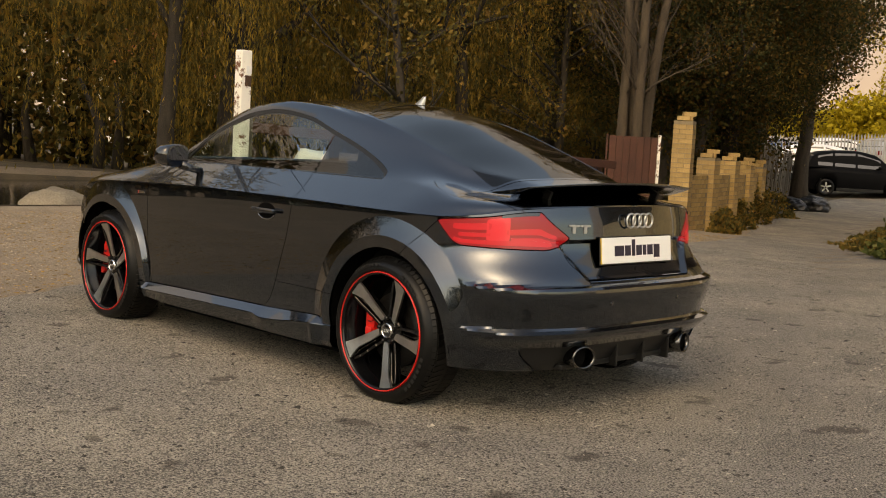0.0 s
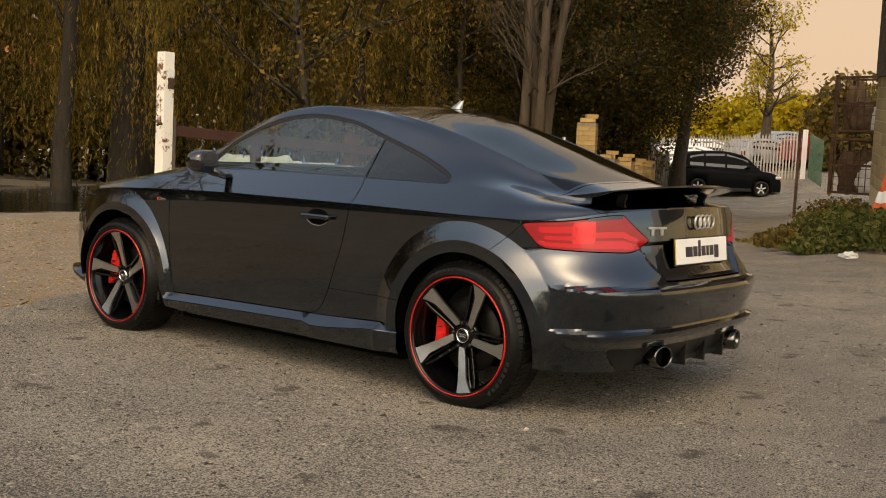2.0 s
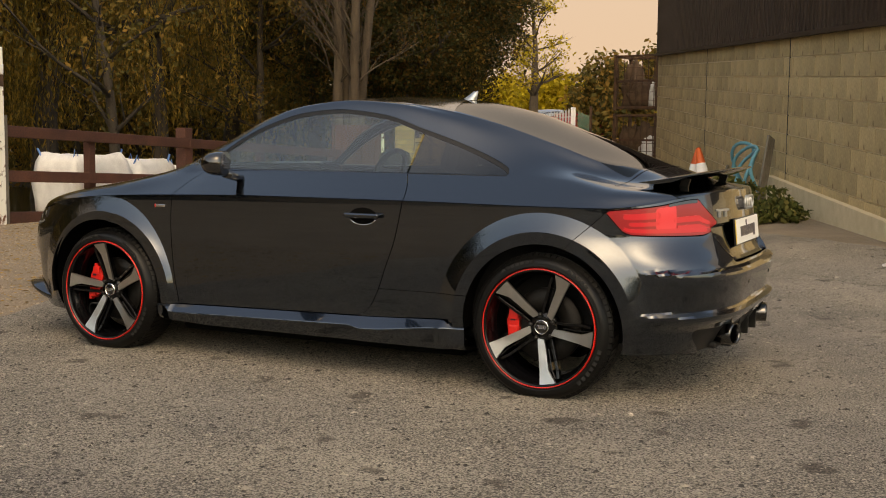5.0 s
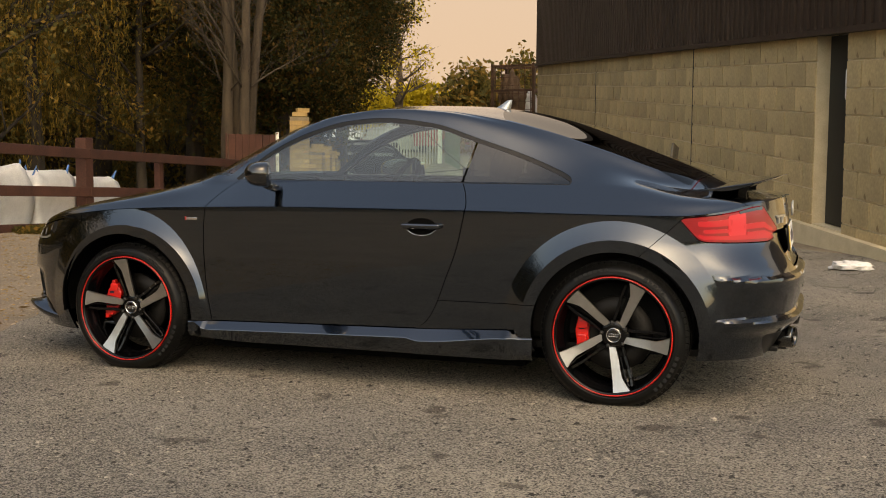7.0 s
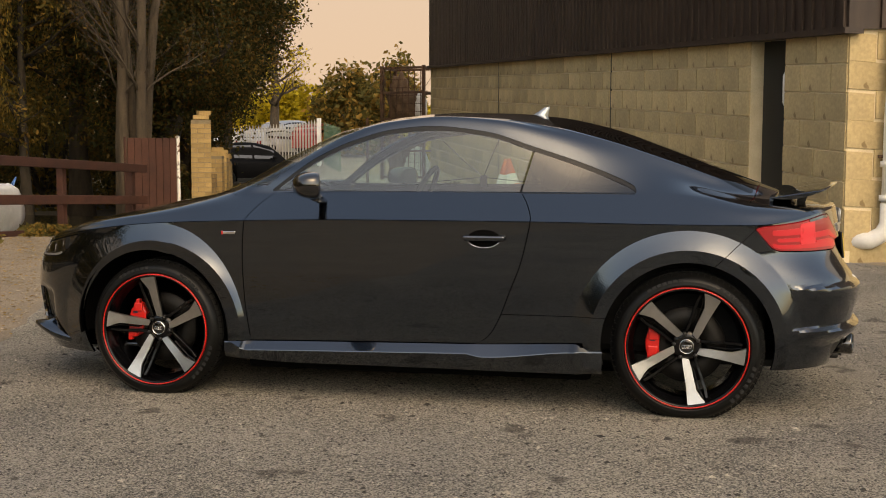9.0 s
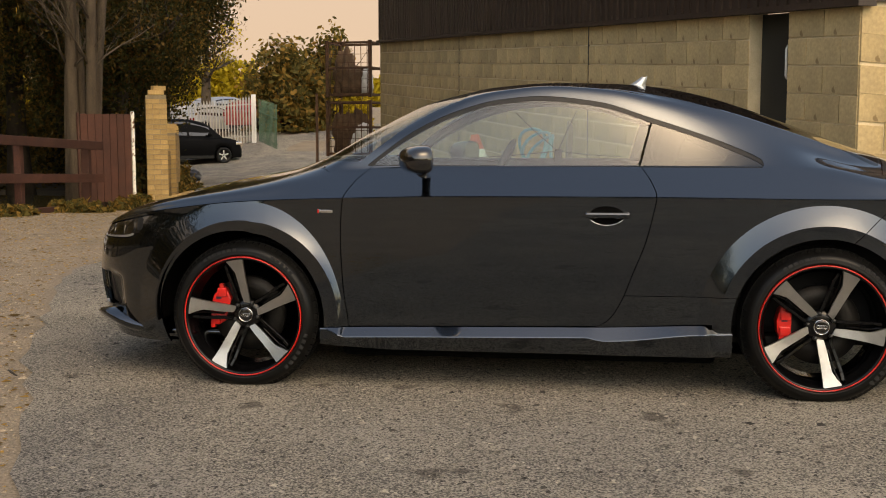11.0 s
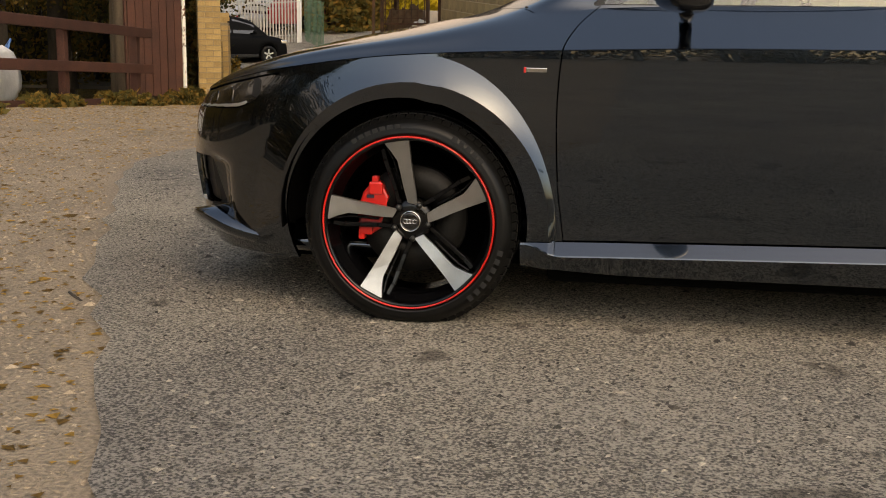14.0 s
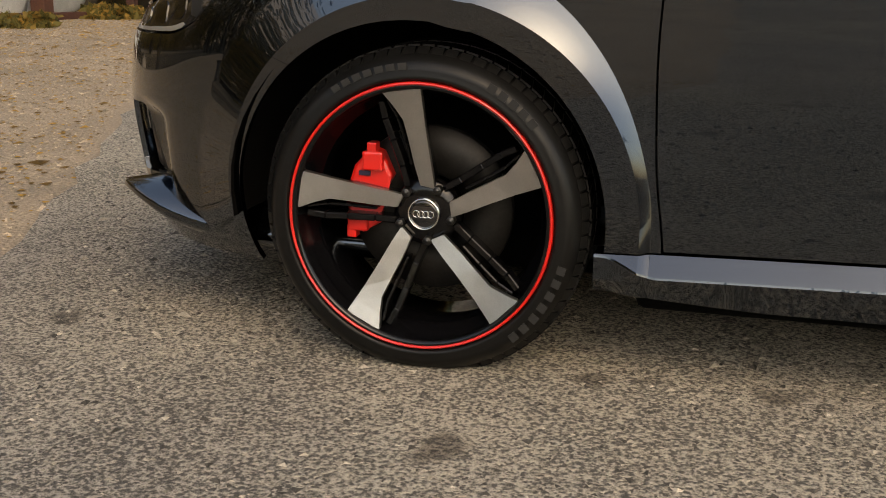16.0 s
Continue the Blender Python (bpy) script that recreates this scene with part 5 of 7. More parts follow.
def make_tree(name, label, place, height, radius, seed, bark, leaf=None, steep=(0.2, 0.9), *, leaves=6000, size=0.12, spread=1.0, willow=False, stems=1, lean=(0, 0), depth=2, crown_from=0.35, fork=3, bare=0, fan=0.13, dense=None, twig=0.55):
    """A tree on its own foot: trunk and limbs as one part, the crown of single leaves as another."""
    rng = np.random.default_rng(seed)
    tree = tagged(new(name), label, "tree")
    bm, twigs, tips = bmesh.new(), bmesh.new(), []
    for k in range(stems):
        a = 2 * math.pi * k / max(stems, 1) + 0.7
        off = Vector((math.cos(a), math.sin(a), 0)) * (0.26 * (stems > 1))
        out = Vector((lean[0] + (fan * math.cos(a) if stems > 1 else 0), lean[1] + (fan * math.sin(a) if stems > 1 else 0), 1))
        n = 12
        p, d = off.copy(), out.normalized()
        pts, rad = [p + Vector((0, 0, -0.3))], [radius * 1.5]
        for i in range(n):
            d = (d + Vector(rng.normal(size=3)) * 0.05).normalized()
            p = p + d * (height * 0.8 / n)
            pts.append(p.copy())
            rad.append(radius * (1.12 if i == 0 else 1) * (1 - 0.78 * (i + 1) / n))
        tube_bm(pts, rad, 10, bm)
        for i in range(2, n + 1):
            if i / n < crown_from:
                continue
            for _ in range(2 if i < n else 3):
                a2 = rng.uniform(0, 2 * math.pi)
                way = Vector((math.cos(a2), math.sin(a2), rng.uniform(*steep)))
                limb(twigs, pts[i], way, height * rng.uniform(0.16, 0.34) * spread, rad[i] * twig, depth - 1, rng, tips, 0.3, fork)
    part("trunk", bm, bark, tree)
    part("bough", twigs, bark, tree)
    tips = np.array(tips)
    if leaf is not None:
        if willow:
            m, per = 44, 9
            k = leaves // m // per * per
            roots = np.repeat(tips[rng.integers(0, len(tips), k // per)], per, 0) + rng.normal(size=(k, 3)) * (0.20, 0.20, 0.35)
            drop = np.repeat(rng.uniform(0.10, 0.5, k // per), per) * height * rng.uniform(0.6, 1.1, k)
            drop = np.minimum(drop, roots[:, 2] - rng.uniform(0.5, 2.6, k))
            drop = np.maximum(drop, 0.4)
            t = rng.uniform(0, 1, (k, m))
            sway = rng.normal(size=(k, 2)) * 0.18
            c = np.empty((k, m, 3))
            c[:, :, 0] = roots[:, None, 0] + sway[:, None, 0] * t + rng.normal(size=(k, m)) * 0.022
            c[:, :, 1] = roots[:, None, 1] + sway[:, None, 1] * t + rng.normal(size=(k, m)) * 0.022
            c[:, :, 2] = roots[:, None, 2] - drop[:, None] * t
            leaves_part("crown", c.reshape(-1, 3), size, leaf, tree, rng, droop=3.5, long=5.0)
        else:
            k = max(1, leaves // 40)
            heart = tips[rng.integers(0, len(tips), k)]
            if dense:
                # hearts of foliage through an uneven dome (radius, half height, middle height)
                q = rng.normal(size=(k, 3))
                q *= (rng.uniform(0.25, 1, k) ** 0.45 / np.linalg.norm(q, axis=1))[:, None]
                q *= (1 + 0.20 * np.sin(4 * q[:, 2] + 3 * np.arctan2(q[:, 1], q[:, 0])))[:, None]
                heart = q * (dense[0], dense[0], dense[1]) + (0, 0, dense[2])
            c = heart[:, None, :] + rng.normal(size=(k, 40, 3)) * np.array((0.34, 0.34, 0.26)) * spread * (height / 8)
            leaves_part("crown", c.reshape(-1, 3), size, leaf, tree, rng)
    tree.matrix_basis = pose(place[0], place[1], float(ground_z(place[0], place[1])) if len(place) < 3 else place[2])
    return tree


for i, (x, y, h, r, lx, ly, n) in enumerate(((-15.9, 10.6, 14.0, 0.36, 0.06, 0.0, 15000), (-14.6, 8.2, 14.5, 0.20, 0.02, 0.10, 16000), (-15.5, 14.0, 15.0, 0.34, -0.08, 0.0, 16000), (-14.3, 16.6, 15.5, 0.22, 0.02, 0.0, 11000),
                                            (-19.5, 13.6, 17.0, 0.36, 0.1, 0.1, 15000), (-20.5, 5.5, 17.0, 0.36, 0.12, 0.0, 15000), (-13.2, 1.0, 14.0, 0.32, 0.0, 0.1, 14000), (-22.5, 21.0, 17.0, 0.36, 0.0, 0.0, 15000), (-17.5, 23.5, 16.0, 0.30, 0.05, 0.0, 14000))):
    make_tree("willow_tree", "weeping willow with thin golden-brown autumn leaves by the pond", (x, y), h, r, 100 + i, M_BARK_DARK, L_WILLOW, leaves=int(n * 3.6), size=0.026, willow=True, lean=(lx, ly), crown_from=0.32)
for i, (x, y, h, r, n) in enumerate(((-11.9, 12.3, 11.0, 0.13, 2500), (-12.6, 18.5, 10.0, 0.14, 4000), (-18.2, 18.0, 9.0, 0.12, 4000))):
    make_tree("slender_tree", "slender dark-barked tree with sparse brown leaves", (x, y), h, r, 140 + i, M_BARK_DARK, L_OLIVE, leaves=int(n * 1.8), size=0.07, spread=0.8, crown_from=0.22)
make_tree("bare_ash_tree", "pale-barked tree of several stems with bare twigs beside the gate", (-8.7, 16.3), 14.0, 0.135, 160, M_BARK, None, (0.7, 2.0), leaves=0, stems=5, depth=3, crown_from=0.2, fork=4, spread=0.5, fan=0.045, twig=0.24)
for i, (x, y, h, r, n, k) in enumerate(((-10.2, 20.5, 12.0, 0.36, 15000, 0), (-12.0, 24.5, 13.0, 0.34, 20000, 0), (-13.4, 22.5, 13.0, 0.30, 16000, 0), (-15.5, 29.5, 12.0, 0.34, 16000, 0))):
    make_tree("evergreen_tree", "dark ivy-clad tree with dense olive-brown foliage", (x, y), h, r, 170 + i, M_BARK_DARK, (L_GREEN if i % 2 == 0 else L_OLIVE), leaves=int(n * 3.0), size=0.06, spread=0.9, crown_from=0.28)
for i, (x, y, h, rx, zc, rz, n) in enumerate(((-10.4, 20.2, 11.0, 2.2, 6.0, 4.2, 24000), (-10.9, 24.0, 12.0, 2.7, 6.6, 4.6, 30000), (-12.6, 28.0, 12.0, 2.9, 6.6, 4.8, 26000), (-13.9, 33.8, 13.0, 2.6, 8.2, 3.9, 24000))):
    make_tree("evergreen_tree", "dark dense evergreen with brown-tinged foliage over the boundary", (x, y), h, 0.30, 210 + i, M_BARK_DARK, L_GREEN, leaves=int(n * 2.2), size=0.07, spread=0.5, crown_from=0.4, dense=(rx, rz, zc))
make_tree("yellow_tree", "autumn tree with bright yellow leaves behind the fence", (-27.8, 55.0), 12.5, 0.30, 191, M_BARK, L_YELLOW, leaves=22000, size=0.13, spread=0.75, crown_from=0.25)
make_tree("thin_yellow_tree", "spreading tree with bare twigs and few yellow leaves", (-20.2, 56.5), 10.5, 0.34, 194, M_BARK, L_YELLOW, (0.1, 0.8), leaves=2600, size=0.12, spread=0.85, crown_from=0.32, depth=3, fork=4, lean=(0.06, 0.0), twig=0.4)


def make_bush(name, label, place, rx, ry, rz, n, size, leaf, seed, category="bush"):
    """A rounded, gappy bush of stems and leaves."""
    rng = np.random.default_rng(seed)
    b = tagged(new(name), label, category)
    bm = bmesh.new()
    tips = []
    for _ in range(9):
        a = rng.uniform(0, 2 * math.pi)
        limb(bm, (0, 0, -0.05), (math.cos(a) * rx * 0.5, math.sin(a) * ry * 0.5, rz), max(rz, 0.3) * rng.uniform(0.5, 0.9), 0.03 * max(rz, 0.4), 1, rng, tips, 0.4, 2, 5)
    part("stem", bm, M_BARK_DARK, b)
    k = max(1, n // 30)
    th, ph, rr = rng.uniform(0, 2 * math.pi, k), np.arccos(rng.uniform(-0.1, 1, k)), rng.uniform(0.45, 1.0, k) ** 0.5
    bumpy = 1 + 0.22 * np.sin(3 * th + seed) * np.sin(2.5 * ph)
    heart = np.stack([rx * np.cos(th) * np.sin(ph) * rr * bumpy, ry * np.sin(th) * np.sin(ph) * rr * bumpy, rz * np.cos(ph) * rr * bumpy], 1)
    c = heart[:, None, :] + rng.normal(size=(k, 30, 3)) * np.array((rx, ry, rz)) * 0.10
    c[:, :, 2] = np.maximum(c[:, :, 2], 0.02)
    leaves_part("foliage", c.reshape(-1, 3), size, leaf, b, rng)
    b.matrix_basis = pose(place[0], place[1], float(ground_z(place[0], place[1])))
    return b


make_bush("yellow_bush", "large rounded yellow tree crown in the far field", (-25.5, 75), 3.6, 3.0, 3.3, 7000, 0.28, L_YELLOW, 1)
make_bush("yellow_bush", "large rounded yellow tree crown in the far field", (-32.0, 80), 4.5, 3.5, 3.6, 8000, 0.28, L_YELLOW, 2)
make_bush("hedge_tree", "dense olive and russet hedge tree behind the cars", (-15.2, 55.5), 2.4, 2.2, 4.3, 8000, 0.22, L_OLIVE, 3)
make_bush("hedge_tree", "dense olive and russet hedge tree behind the cars", (-13.2, 57.5), 2.0, 2.0, 4.9, 7000, 0.22, L_OLIVE, 4)
make_bush("yellow_bush", "yellow shrub beside the far lane", (-10.6, 52), 0.9, 0.9, 2.6, 3000, 0.16, L_YELLOW, 5)
for i, (x, y, rx, rz, leaf) in enumerate(((-11.4, 24.5, 1.2, 3.0, L_GREEN), (-13.4, 28.5, 1.3, 2.6, L_GREEN), (-9.9, 20.4, 0.6, 1.6, L_GREEN), (-17.0, 27.0, 3.0, 3.6, L_OLIVE), (-21.5, 28.0, 3.5, 4.0, L_OLIVE), (-17.8, 33.0, 2.0, 3.2, L_OLIVE))):
    make_bush("undergrowth_bush", "dark tangled undergrowth beneath the trees", (x, y), rx, rx, rz, 5000, 0.11, leaf, 20 + i)

# far woods round the place, past counting
rng = np.random.default_rng(5)


def woods(name, label, x0, x1, y0, y1, h0, h1, n, size, leaf, clumps):
    ob = tagged(new(name), label, "woods", kind="stuff")
    t = rng.uniform(0, 1, clumps)
    cx, cy = x0 + (x1 - x0) * t, y0 + (y1 - y0) * t
    cx, cy = cx + rng.normal(size=clumps) * 2.0, cy + rng.normal(size=clumps) * 2.0
    cz = rng.uniform(0.0, 1.0, clumps) ** 0.8 * (h0 + (h1 - h0) * rng.uniform(0, 1, clumps))
    m = n // clumps
    c = np.stack([cx, cy, cz + ground_z(cx, cy)], 1)[:, None, :] + rng.normal(size=(clumps, m, 3)) * np.array((1.1, 1.1, 0.8))
    leaves_part("foliage", c.reshape(-1, 3), size, leaf, ob, rng)
    bm = bmesh.new()
    for i in range(0, clumps, 6):
        z = float(ground_z(cx[i], cy[i]))
        tube_bm([(cx[i], cy[i], z - 0.3), (cx[i] + rng.normal() * 0.3, cy[i], z + h0 * 0.5), (cx[i] + rng.normal() * 0.6, cy[i], z + h0)], [0.2, 0.14, 0.05], 6, bm)
    part("trunk", bm, M_BARK_DARK, ob)
    return ob


woods("far_willow_wood", "brown autumn wood beyond the pond", -34, -24, -14, 36, 7, 10, 60000, 0.24, L_OLIVE, 380)
woods("far_olive_wood", "olive and russet wood behind the willows", -31, -20, 31, 37, 7, 11, 30000, 0.13, L_OLIVE, 200)
woods("far_wood", "far wood on the hillside", -120, 0, 215, 240, 2, 6, 12000, 1.3, L_YELLOW, 160)
woods("rear_wood", "dark tree line across the yard", -24, 50, -42, -38, 4, 8, 40000, 0.26, L_GREEN, 380)
woods("side_wood", "dark trees closing the pond side of the yard", -16, -26, -8, -42, 6, 9, 36000, 0.20, L_GREEN, 330)
woods("pond_scrub", "dark scrub on the far bank of the pond", -30, -24, -14, 34, 2.5, 4.5, 36000, 0.12, L_OLIVE, 330)

# low hills on the horizon
bm = bmesh.new()
prev = None
for k in range(61):
    a = radians(60 + k * 2.0)
    pt = []
    for r, h in ((260, 6.0), (420, 15 + 3 * math.sin(k * 0.37) + 2 * math.sin(k * 0.9)), (620, 26 + 5 * math.sin(k * 0.21 + 1) + 2 * math.sin(k * 0.8))):
        pt.append(bm.verts.new((r * math.cos(a), r * math.sin(a), h)))
    if prev:
        for i in range(2):
            bm.faces.new((prev[i], pt[i], pt[i + 1], prev[i + 1])).smooth = True
    prev = pt
me = bpy.data.meshes.new("backdrop")
bm.to_mesh(me)
bm.free()
me.materials.append(material("far autumn hillside", ((0.10, 0.085, 0.03), (0.30, 0.22, 0.06), 0.03), 0.95, fine=8.0))
tagged(new("backdrop", me), "low hazy hills with autumn fields on the horizon", "hills", kind="structure")


# pale evening sky low over the hills
m = bpy.data.materials.new("evening sky")
m.use_nodes = True
n, ln = m.node_tree.nodes, m.node_tree.links
n.remove(n["Principled BSDF"])
em, tc, sep, ramp = n.new("ShaderNodeEmission"), n.new("ShaderNodeTexCoord"), n.new("ShaderNodeSeparateXYZ"), n.new("ShaderNodeValToRGB")
ramp.color_ramp.elements[0].color, ramp.color_ramp.elements[1].color = (0.255, 0.205, 0.180, 1), (0.225, 0.235, 0.275, 1)
ln.new(tc.outputs["Generated"], sep.inputs[0])
ln.new(sep.outputs["Z"], ramp.inputs[0])
ln.new(ramp.outputs[0], em.inputs[0])
ln.new(em.outputs[0], n["Material Output"].inputs[0])
bm = bmesh.new()
ring = [[bm.verts.new((1300 * math.cos(radians(a)), 1300 * math.sin(radians(a)), z)) for a in range(35, 216, 5)] for z in (-20, 200, 500, 800)]
for a, b in zip(ring, ring[1:]):
    for k in range(len(a) - 1):
        bm.faces.new((a[k], a[k + 1], b[k + 1], b[k])).smooth = True
me = bpy.data.meshes.new("sky_backdrop")
bm.to_mesh(me)
bm.free()
me.materials.append(m)
tagged(new("sky_backdrop", me), "plain pale pink evening sky behind the hills", "sky", kind="structure")


# ---- rails, post, gate and pillar on the pond side ----
FX = -7.2


def beam(p, q, wide, high, bm=None):
    """A square-cut timber from p to q (its top edge's middle)."""
    p, q = Vector(p), Vector(q)
    d = (q - p).normalized()
    s = d.cross(Vector((0, 0, 1))).normalized() * (wide / 2)
    u = s.cross(d).normalized() * high
    bm = bm or bmesh.new()
    vs = [bm.verts.new(c) for c in (p - s, p + s, p + s - u, p - s - u, q - s, q + s, q + s - u, q - s - u)]
    for f in ((0, 1, 2, 3), (7, 6, 5, 4), (0, 4, 5, 1), (1, 5, 6, 2), (2, 6, 7, 3), (3, 7, 4, 0)):
        bm.faces.new([vs[i] for i in f])
    bmesh.ops.recalc_face_normals(bm, faces=bm.faces)
    bmesh.ops.bevel(bm, geom=bm.edges[:], offset=0.008, segments=1, affect="EDGES")
    return bm


rail_h = lambda y: interp(y, (4.9, 1.30), (13.7, 0.94))
fence = tagged(new("rail_fence"), "red-brown stained timber post and rail fence", "fence")
for y, w in ((6.75, 0.12), (8.85, 0.19), (10.9, 0.12), (13.3, 0.13)):
    g = float(ground_z(FX, y))
    top = float(rail_h(y)) + (0.17 if w > 0.15 else -0.02)
    part("post", box_bm(FX - 0.09 - w / 2, FX - 0.09 + w / 2, y - w / 2, y + w / 2, g - 0.3, top, 0.012), M_WOOD_RED, fence)
for y0, y1 in ((5.0, 8.85), (8.85, 13.75)):
    for drop, high in ((0.0, 0.15), (0.58, 0.15), (1.12, 0.17)):
        part("rail", beam((FX, y0 + 0.004, float(rail_h(y0)) - drop), (FX, y1 - 0.004, float(rail_h(y1)) - drop), 0.06, high), M_WOOD_RED, fence)

post = tagged(new("gate_post"), "tall white gate post with peeling paint and rust", "post")
g = float(ground_z(FX, 4.84))
part("shaft", box_bm(FX - 0.085, FX + 0.085, 4.90, 5.07, g - 0.3, 2.28, 0.012), M_WHITE_RUST, post)
part("rust_plate", box_bm(FX + 0.085, FX + 0.095, 4.96, 5.06, 1.78, 1.93, 0.003), M_RUST, post, "rusty plate")
part("white_cap", box_bm(FX + 0.085, FX + 0.100, 4.97, 5.06, 1.95, 2.06, 0.003), M_WHITE, post, "white bracket")
part("latch", tube_bm([(FX + 0.05, 4.91, 1.30), (FX + 0.09, 4.83, 1.30), (FX + 0.10, 4.79, 1.28)], 0.02, 6), M_RUST, post, "rusty latch bar")
part("hinge_strap", box_bm(FX - 0.08, FX + 0.06, 5.075, 5.14, 0.0, 1.42, 0.005), M_WOOD_GREY, post, "grey timber strap")

gate = tagged(new("wooden_gate"), "red-brown boarded gate with white peeling edges", "gate")
A, B = Vector((-7.98, 14.42, 0)), Vector((-7.20, 15.22, 0))
gd = (B - A).normalized()
rot = math.degrees(math.atan2(gd.y, gd.x))
gm = pose(A.x, A.y, 0, 0, 0, rot)
L = (B - A).length
for k in range(7):
    bm = box_bm(0.06 + k * (L - 0.12) / 7 + 0.004, 0.06 + (k + 1) * (L - 0.12) / 7 - 0.004, -0.012 - 0.004 * (k % 2), 0.012, -0.22, 1.45, 0.004, None, gm)
    part("board", bm, M_WOOD_RED, gate)
for x0, x1, z0, z1, mat in ((0.0, 0.035, -0.28, 1.47, M_WOOD_RED), (L - 0.06, L, -0.28, 1.50, M_WHITE_RUST)):
    part("gate_frame", box_bm(x0, x1, -0.04, 0.03, z0, z1, 0.006, None, gm), mat, gate, "frame of the gate with peeling paint")


def brick_pier(name, label, cx, cy, w, z0, z1, course, rot=0.0, cap=True):
    """A square pier laid brick by brick in mortar."""
    pier = tagged(new(name), label, "pillar")
    h = z1 - z0
    part("mortar_core", box_bm(-w / 2 + 0.010, w / 2 - 0.010, -w / 2 + 0.010, w / 2 - 0.010, -0.3, h - 0.01), M_PIER_MORTAR, pier, "pale mortar")
    j = 0.012
    long, short = w * 2 / 3 - j, w / 3 - j
    me_s, me_l = bpy.data.meshes.new("brick"), bpy.data.meshes.new("brick_half")
    for me, l in ((me_l, long), (me_s, short)):
        b = box_bm(-l / 2, l / 2, -w / 6 + j / 2, w / 6 - j / 2, 0, course - j, 0.004)
        b.to_mesh(me)
        b.free()
        me.materials.append(M_BRICK)
    z, k = 0.0, 0
    while z + course <= h + 0.001:
        for side in range(4):
            a = side * 90
            for me, at in (((me_l, -w / 2 + w / 3), (me_s, w / 2 - w / 6)) if k % 2 else ((me_s, -w / 2 + w / 6), (me_l, w / 2 - w / 3))):
                ob = new("brick", me)
                ob.parent = pier
                wob = 0.002 * math.sin(37.0 * k + 11 * side)
                ob.matrix_basis = pose(0, 0, z, 0, 0, a) @ pose(at * 0.98, -w / 2 + w / 6 + wob, 0)
        z += course
        k += 1
    if cap:
        for i in range(3):
            ob = new("brick", me_l)
            ob.parent = pier
            ob.matrix_basis = pose(-0.02 + 0.04 * i, -0.08 + 0.08 * i, h + 0.002 + (0.0 if i < 2 else 0.09), 0, 0, 10 * i + 4)
    pier.matrix_basis = pose(cx, cy, z0, 0, 0, rot)
    return pier


brick_pier("brick_pillar", "tall yellow brick gate pillar with loose bricks on top", -6.90, 15.60, 0.41, -0.40, 1.83, 0.098, 24)
for x, y, zt in ((-7.35, 17.3, 1.10), (-8.1, 19.4, 1.05), (-8.8, 21.3, 0.95), (-9.5, 23.1, 0.90)):
    brick_pier("brick_pier", "short brown brick pier of the low boundary wall", x, y, 0.42, float(ground_z(x, y)) - 0.05, zt, 0.10, 15)
for (xa, ya), (xb, yb) in (((-7.0, 15.95), (-7.28, 17.05)), ((-7.43, 17.55), (-8.02, 19.15)), ((-8.18, 19.65), (-8.72, 21.05)), ((-8.88, 21.55), (-9.42, 22.85))):
    w = tagged(new("low_brick_wall"), "low weathered brick boundary wall overgrown with weeds", "wall")
    d = Vector((xb - xa, yb - ya, 0))
    m = pose(xa, ya, -0.62, 0, 0, math.degrees(math.atan2(d.y, d.x)))
    part("mortar_core", box_bm(0, d.length, -0.095, 0.095, -0.2, 1.33, 0, None, m), M_PIER_MORTAR, w, "pale mortar")
    me = bpy.data.meshes.new("brick")
    b = box_bm(-0.135, 0.135, -0.105, 0.105, 0.0, 0.084, 0.004)
    b.to_mesh(me)
    b.free()
    me.materials.append(M_BRICK)
    for r in range(14):
        t = 0.14 + (0.14 if r % 2 else 0.0)
        while t < d.length - 0.13:
            ob = new("brick", me)
            ob.parent = w
            ob.matrix_basis = m @ pose(t, 0, r * 0.096)
            t += 0.285

# boarded fence that runs back to the parked cars
bf = tagged(new("board_fence"), "grey weathered close-boarded timber fence", "fence")
P, Q = Vector((-9.8, 23.8, 0)), Vector((-15.2, 35.5, 0))
d = (Q - P)
n = 62
me = bpy.data.meshes.new("board")
b = box_bm(-0.095, 0.095, -0.012, 0.012, -0.1, 1.0, 0.004)
b.to_mesh(me)
b.free()
me.materials.append(M_WOOD_GREY)
rng = np.random.default_rng(9)
for k in range(n):
    c = P + d * ((k + 0.5) / n)
    ob = new("board", me)
    ob.parent = bf
    ob.matrix_basis = pose(c.x, c.y, float(ground_z(c.x, c.y)), rng.normal() * 1.5, rng.normal() * 1.2, math.degrees(math.atan2(d.y, d.x))) @ Matrix.Diagonal((1, 1, 1.95 + rng.uniform(-0.12, 0.15), 1))

